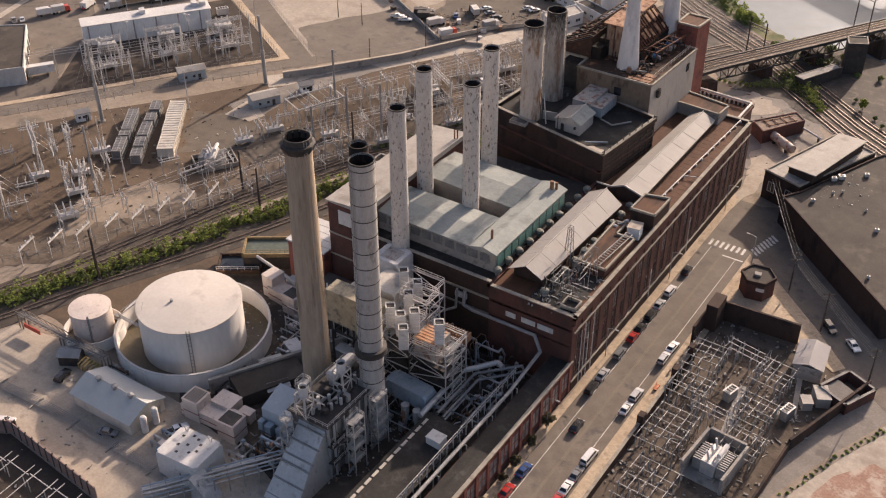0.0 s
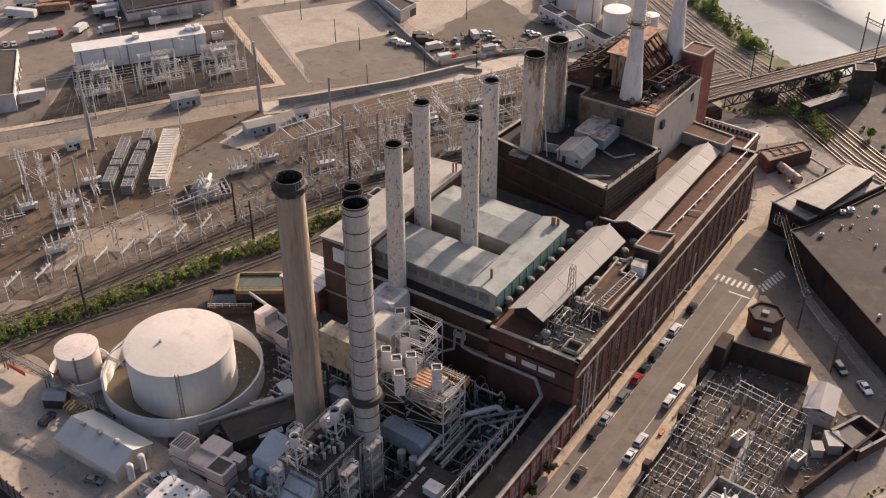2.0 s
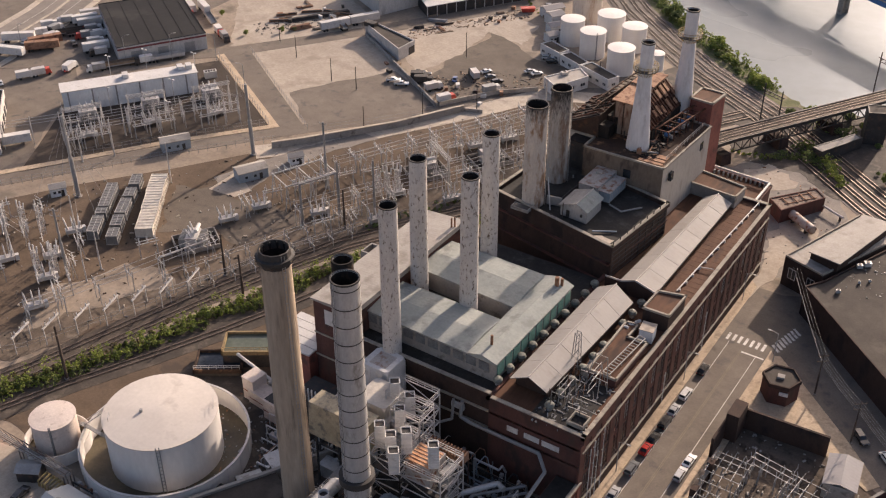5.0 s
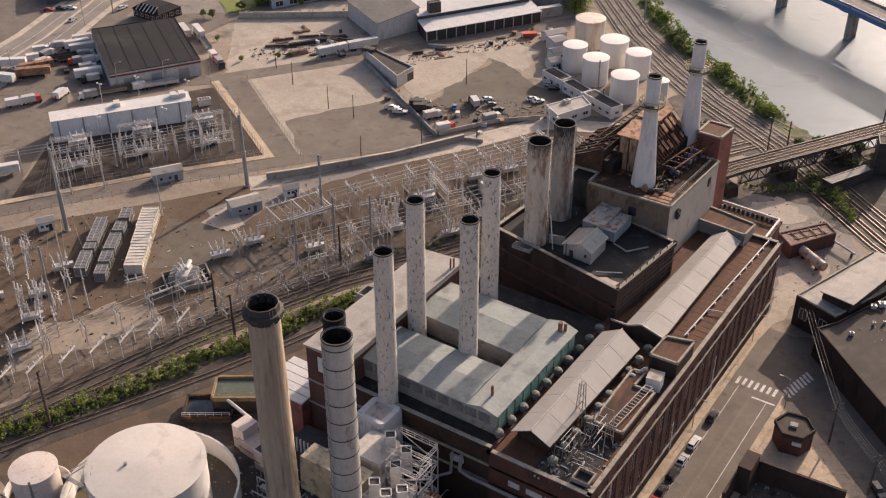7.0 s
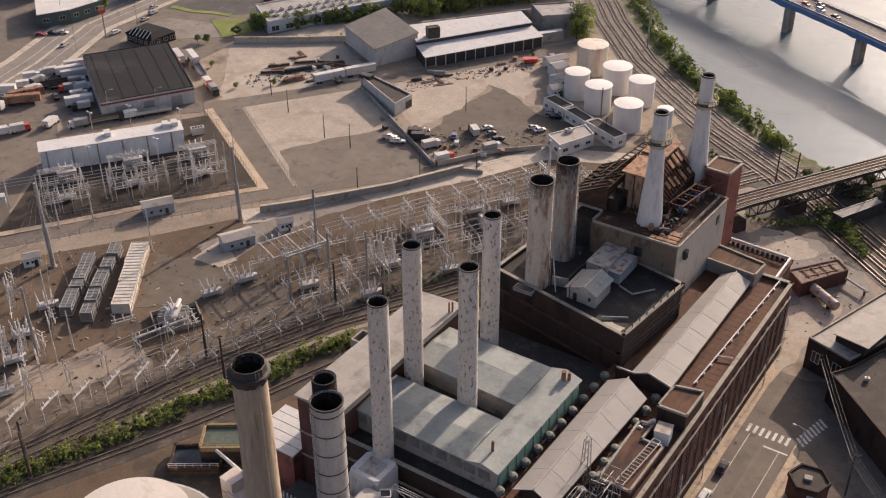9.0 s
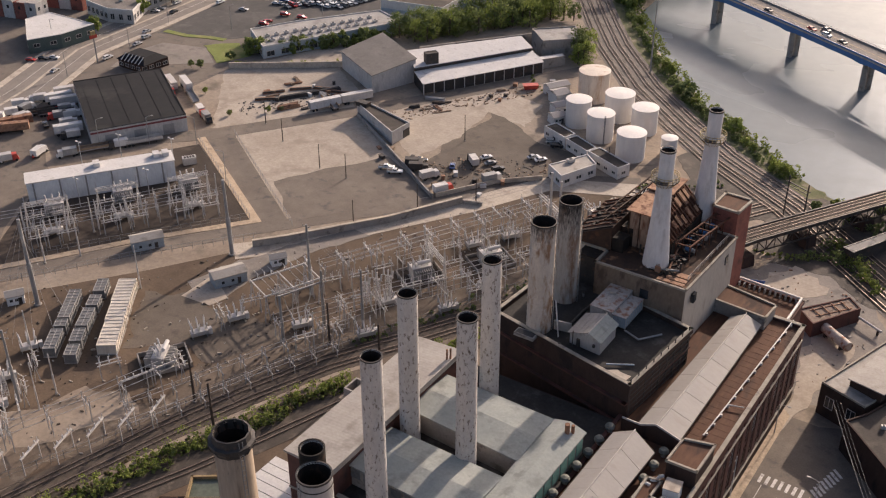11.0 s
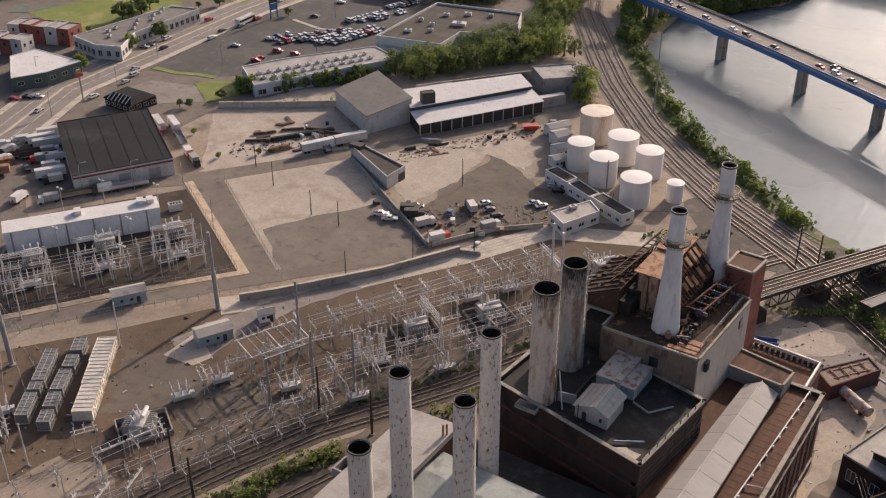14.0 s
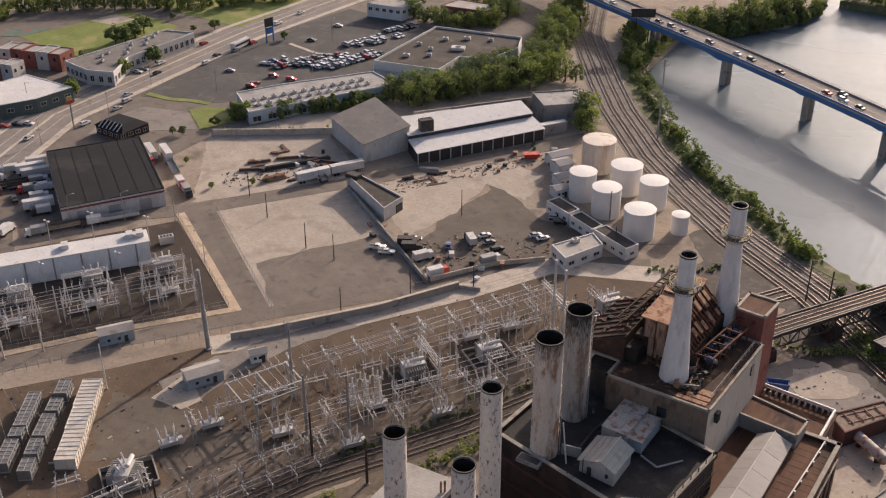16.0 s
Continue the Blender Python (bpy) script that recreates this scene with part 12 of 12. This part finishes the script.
shrubs("bridge_shrubs", [(-16, 190), (-9, 184), (-3, 176), (2, 168)], 4, 1.3, 2.6, "green scrub between the rail bridge and the yard", 18)
shrubs("bridge_shrubs", [(-18, 186), (-9, 181), (-3, 173)], 5, 1.5, 2.2, "dark scrub between the rail bridge and the yard", 19, M_leaf)
shrubs("bridge_shrubs", [(-22, 174), (-15, 180), (-9, 178)], 3, 1.2, 2.2, "green bushes along the tracks", 15, M_leaf)
shrubs("yard_weeds", [(42, -9), (47.2, 4), (53.2, 20.5), (59, 33)], 1.2, 1.6, 0.4, "dry weeds along the vacant lot edge", 11, M_leaf_light)
shrubs("yard_weeds", [(-170, 268), (-150, 246), (-140, 240)], 2, 3.0, 0.9, "weeds along the shed road", 12)
shrubs("yard_weeds", [(-104, 70), (-92, 96), (-84, 112), (-76, 140)], 5, 2.2, 1.1, "weeds along the switchyard fence", 13, M_leaf)


# ---- litter of the yards ----
def litter(name, pts, count, mat, label, seed, lo=0.15, hi=0.6, z=0.1):
    rnd = random.Random(seed)
    xs, ys = [p[0] for p in pts], [p[1] for p in pts]
    verts, faces = [], []
    k = len(pts)
    made = 0
    while made < count:
        x, y = rnd.uniform(min(xs), max(xs)), rnd.uniform(min(ys), max(ys))
        hit = False
        for i in range(k):
            (x0, y0), (x1, y1) = pts[i], pts[(i + 1) % k]
            if (y0 > y) != (y1 > y) and x < (x1 - x0) * (y - y0) / (y1 - y0) + x0:
                hit = not hit
        if not hit:
            continue
        made += 1
        w, d, h, a = rnd.uniform(lo, hi), rnd.uniform(lo, hi) * rnd.choice((0.4, 1, 3)), rnd.uniform(0.05, 0.3), rnd.uniform(0, 3.14)
        c, s = math.cos(a), math.sin(a)
        i = len(verts)
        for zz in (z - 0.05, z + h):
            for u, v in ((-w, -d), (w, -d), (w, d), (-w, d)):
                verts.append((x + (u * c - v * s) / 2, y + (u * s + v * c) / 2, zz))
        faces += [(i + 4, i + 5, i + 6, i + 7), (i, i + 1, i + 5, i + 4), (i + 1, i + 2, i + 6, i + 5), (i + 2, i + 3, i + 7, i + 6), (i + 3, i, i + 4, i + 7)]
    me = bpy.data.meshes.new(name)
    me.from_pydata(verts, [], faces)
    me.materials.append(mat)
    tagged(new(name, me), label, "litter", kind="stuff")


SWITCH = [(-160, -45), (-139.5, -15), (-124, 10), (-117, 35), (-108, 69), (-96, 112), (-74, 158), (-100, 172), (-116, 147), (-150, 100), (-176, 65), (-193, 42), (-220, 0)]
litter("switchyard_litter", SWITCH, 300, M_steel_grey, "small grey equipment scraps on the gravel", 21, 0.12, 0.3)
litter("switchyard_litter", SWITCH, 300, M_gravel_dark, "dark cable troughs and stones on gravel", 22, 0.15, 0.4)
litter("switchyard_footings", SWITCH, 160, M_concrete, "pale concrete footings in the gravel", 23, 0.2, 0.45)
YARD = [(-150, 160), (-131, 152), (-119, 166), (-108, 177), (-112, 190), (-140, 176)]
litter("yard_litter", YARD, 160, M_wood, "scattered timber scraps on the dirt", 24, 0.15, 0.5)
litter("yard_litter", YARD, 120, M_steel_dark, "dark scrap on the contractor yard", 26, 0.2, 0.6)
RIM = [(-184, 190), (-176, 186), (-146, 236), (-150, 246)]
litter("yard_litter", RIM, 220, M_wood, "scattered timber scraps along the yard edge", 25, 0.2, 0.6)
NORTH = [(-236, 168), (-226, 160), (-204, 190), (-212, 200)]
litter("storage_litter", NORTH, 160, M_steel_dark, "dark scrap over the storage yard", 27, 0.2, 0.6)
BACK = [(-36, 124), (-8, 113), (3, 113), (8, 140), (0, 165), (-28, 175), (-36, 156)]
litter("back_litter", BACK, 60, M_rust, "rusty scrap on the dusty back yard", 29, 0.12, 0.35)
litter("back_litter", BACK, 110, M_concrete_grey, "grey rubble on the dusty back yard", 30, 0.15, 0.5)
FRONT = [(-118, -100), (-30, -100), (-30, -42), (-60, -46), (-104, -44)]
litter("plant_litter", FRONT, 200, M_steel_grey, "small grey fittings on the yard", 31, 0.12, 0.4)
DARK = [(-100, -10), (-74, -42), (-60, -44), (-34, -50), (-22, -30), (-22, 4), (-72, 4)]
litter("plant_litter", DARK, 700, M_steel_grey, "grey fittings and pipe ends between machinery", 32, 0.12, 0.5)
litter("plant_litter", DARK, 300, M_steel_white, "pale fittings between the machinery", 33, 0.12, 0.45)
litter("plant_litter", DARK, 250, M_rust, "rusty fittings between the machinery", 34, 0.12, 0.5)
HEX = [(14, -60), (33, -40), (46, 20), (44, 44), (32, 50), (15, 50)]
litter("street_switch_litter", HEX, 500, M_concrete_grey, "grey footings and scraps in the yard", 35, 0.15, 0.5)
HALL = [(-15.5, 6), (-4, 6), (-4, 24), (-15.5, 24)]
litter("roof_litter", HALL, 120, M_steel_grey, "grey debris on the hall roof", 36, 0.12, 0.45, 20.4)
ROOF = [(-36.5, 89.5), (-28.5, 89.5), (-28.5, 118), (-36, 118)]
litter("roof_litter", ROOF, 90, M_rust, "rusty debris on the boiler roof", 37, 0.12, 0.6, 36.65)
litter("roof_litter", ROOF, 200, M_black_steel, "dark debris on the boiler roof", 38, 0.15, 0.7, 36.65)
BLACK = [(18, 106), (26, 100), (36, 116), (28, 128)]
litter("roof_litter", BLACK, 40, M_steel_grey, "small fittings on the bitumen roof", 40, 0.1, 0.25, 8.1)
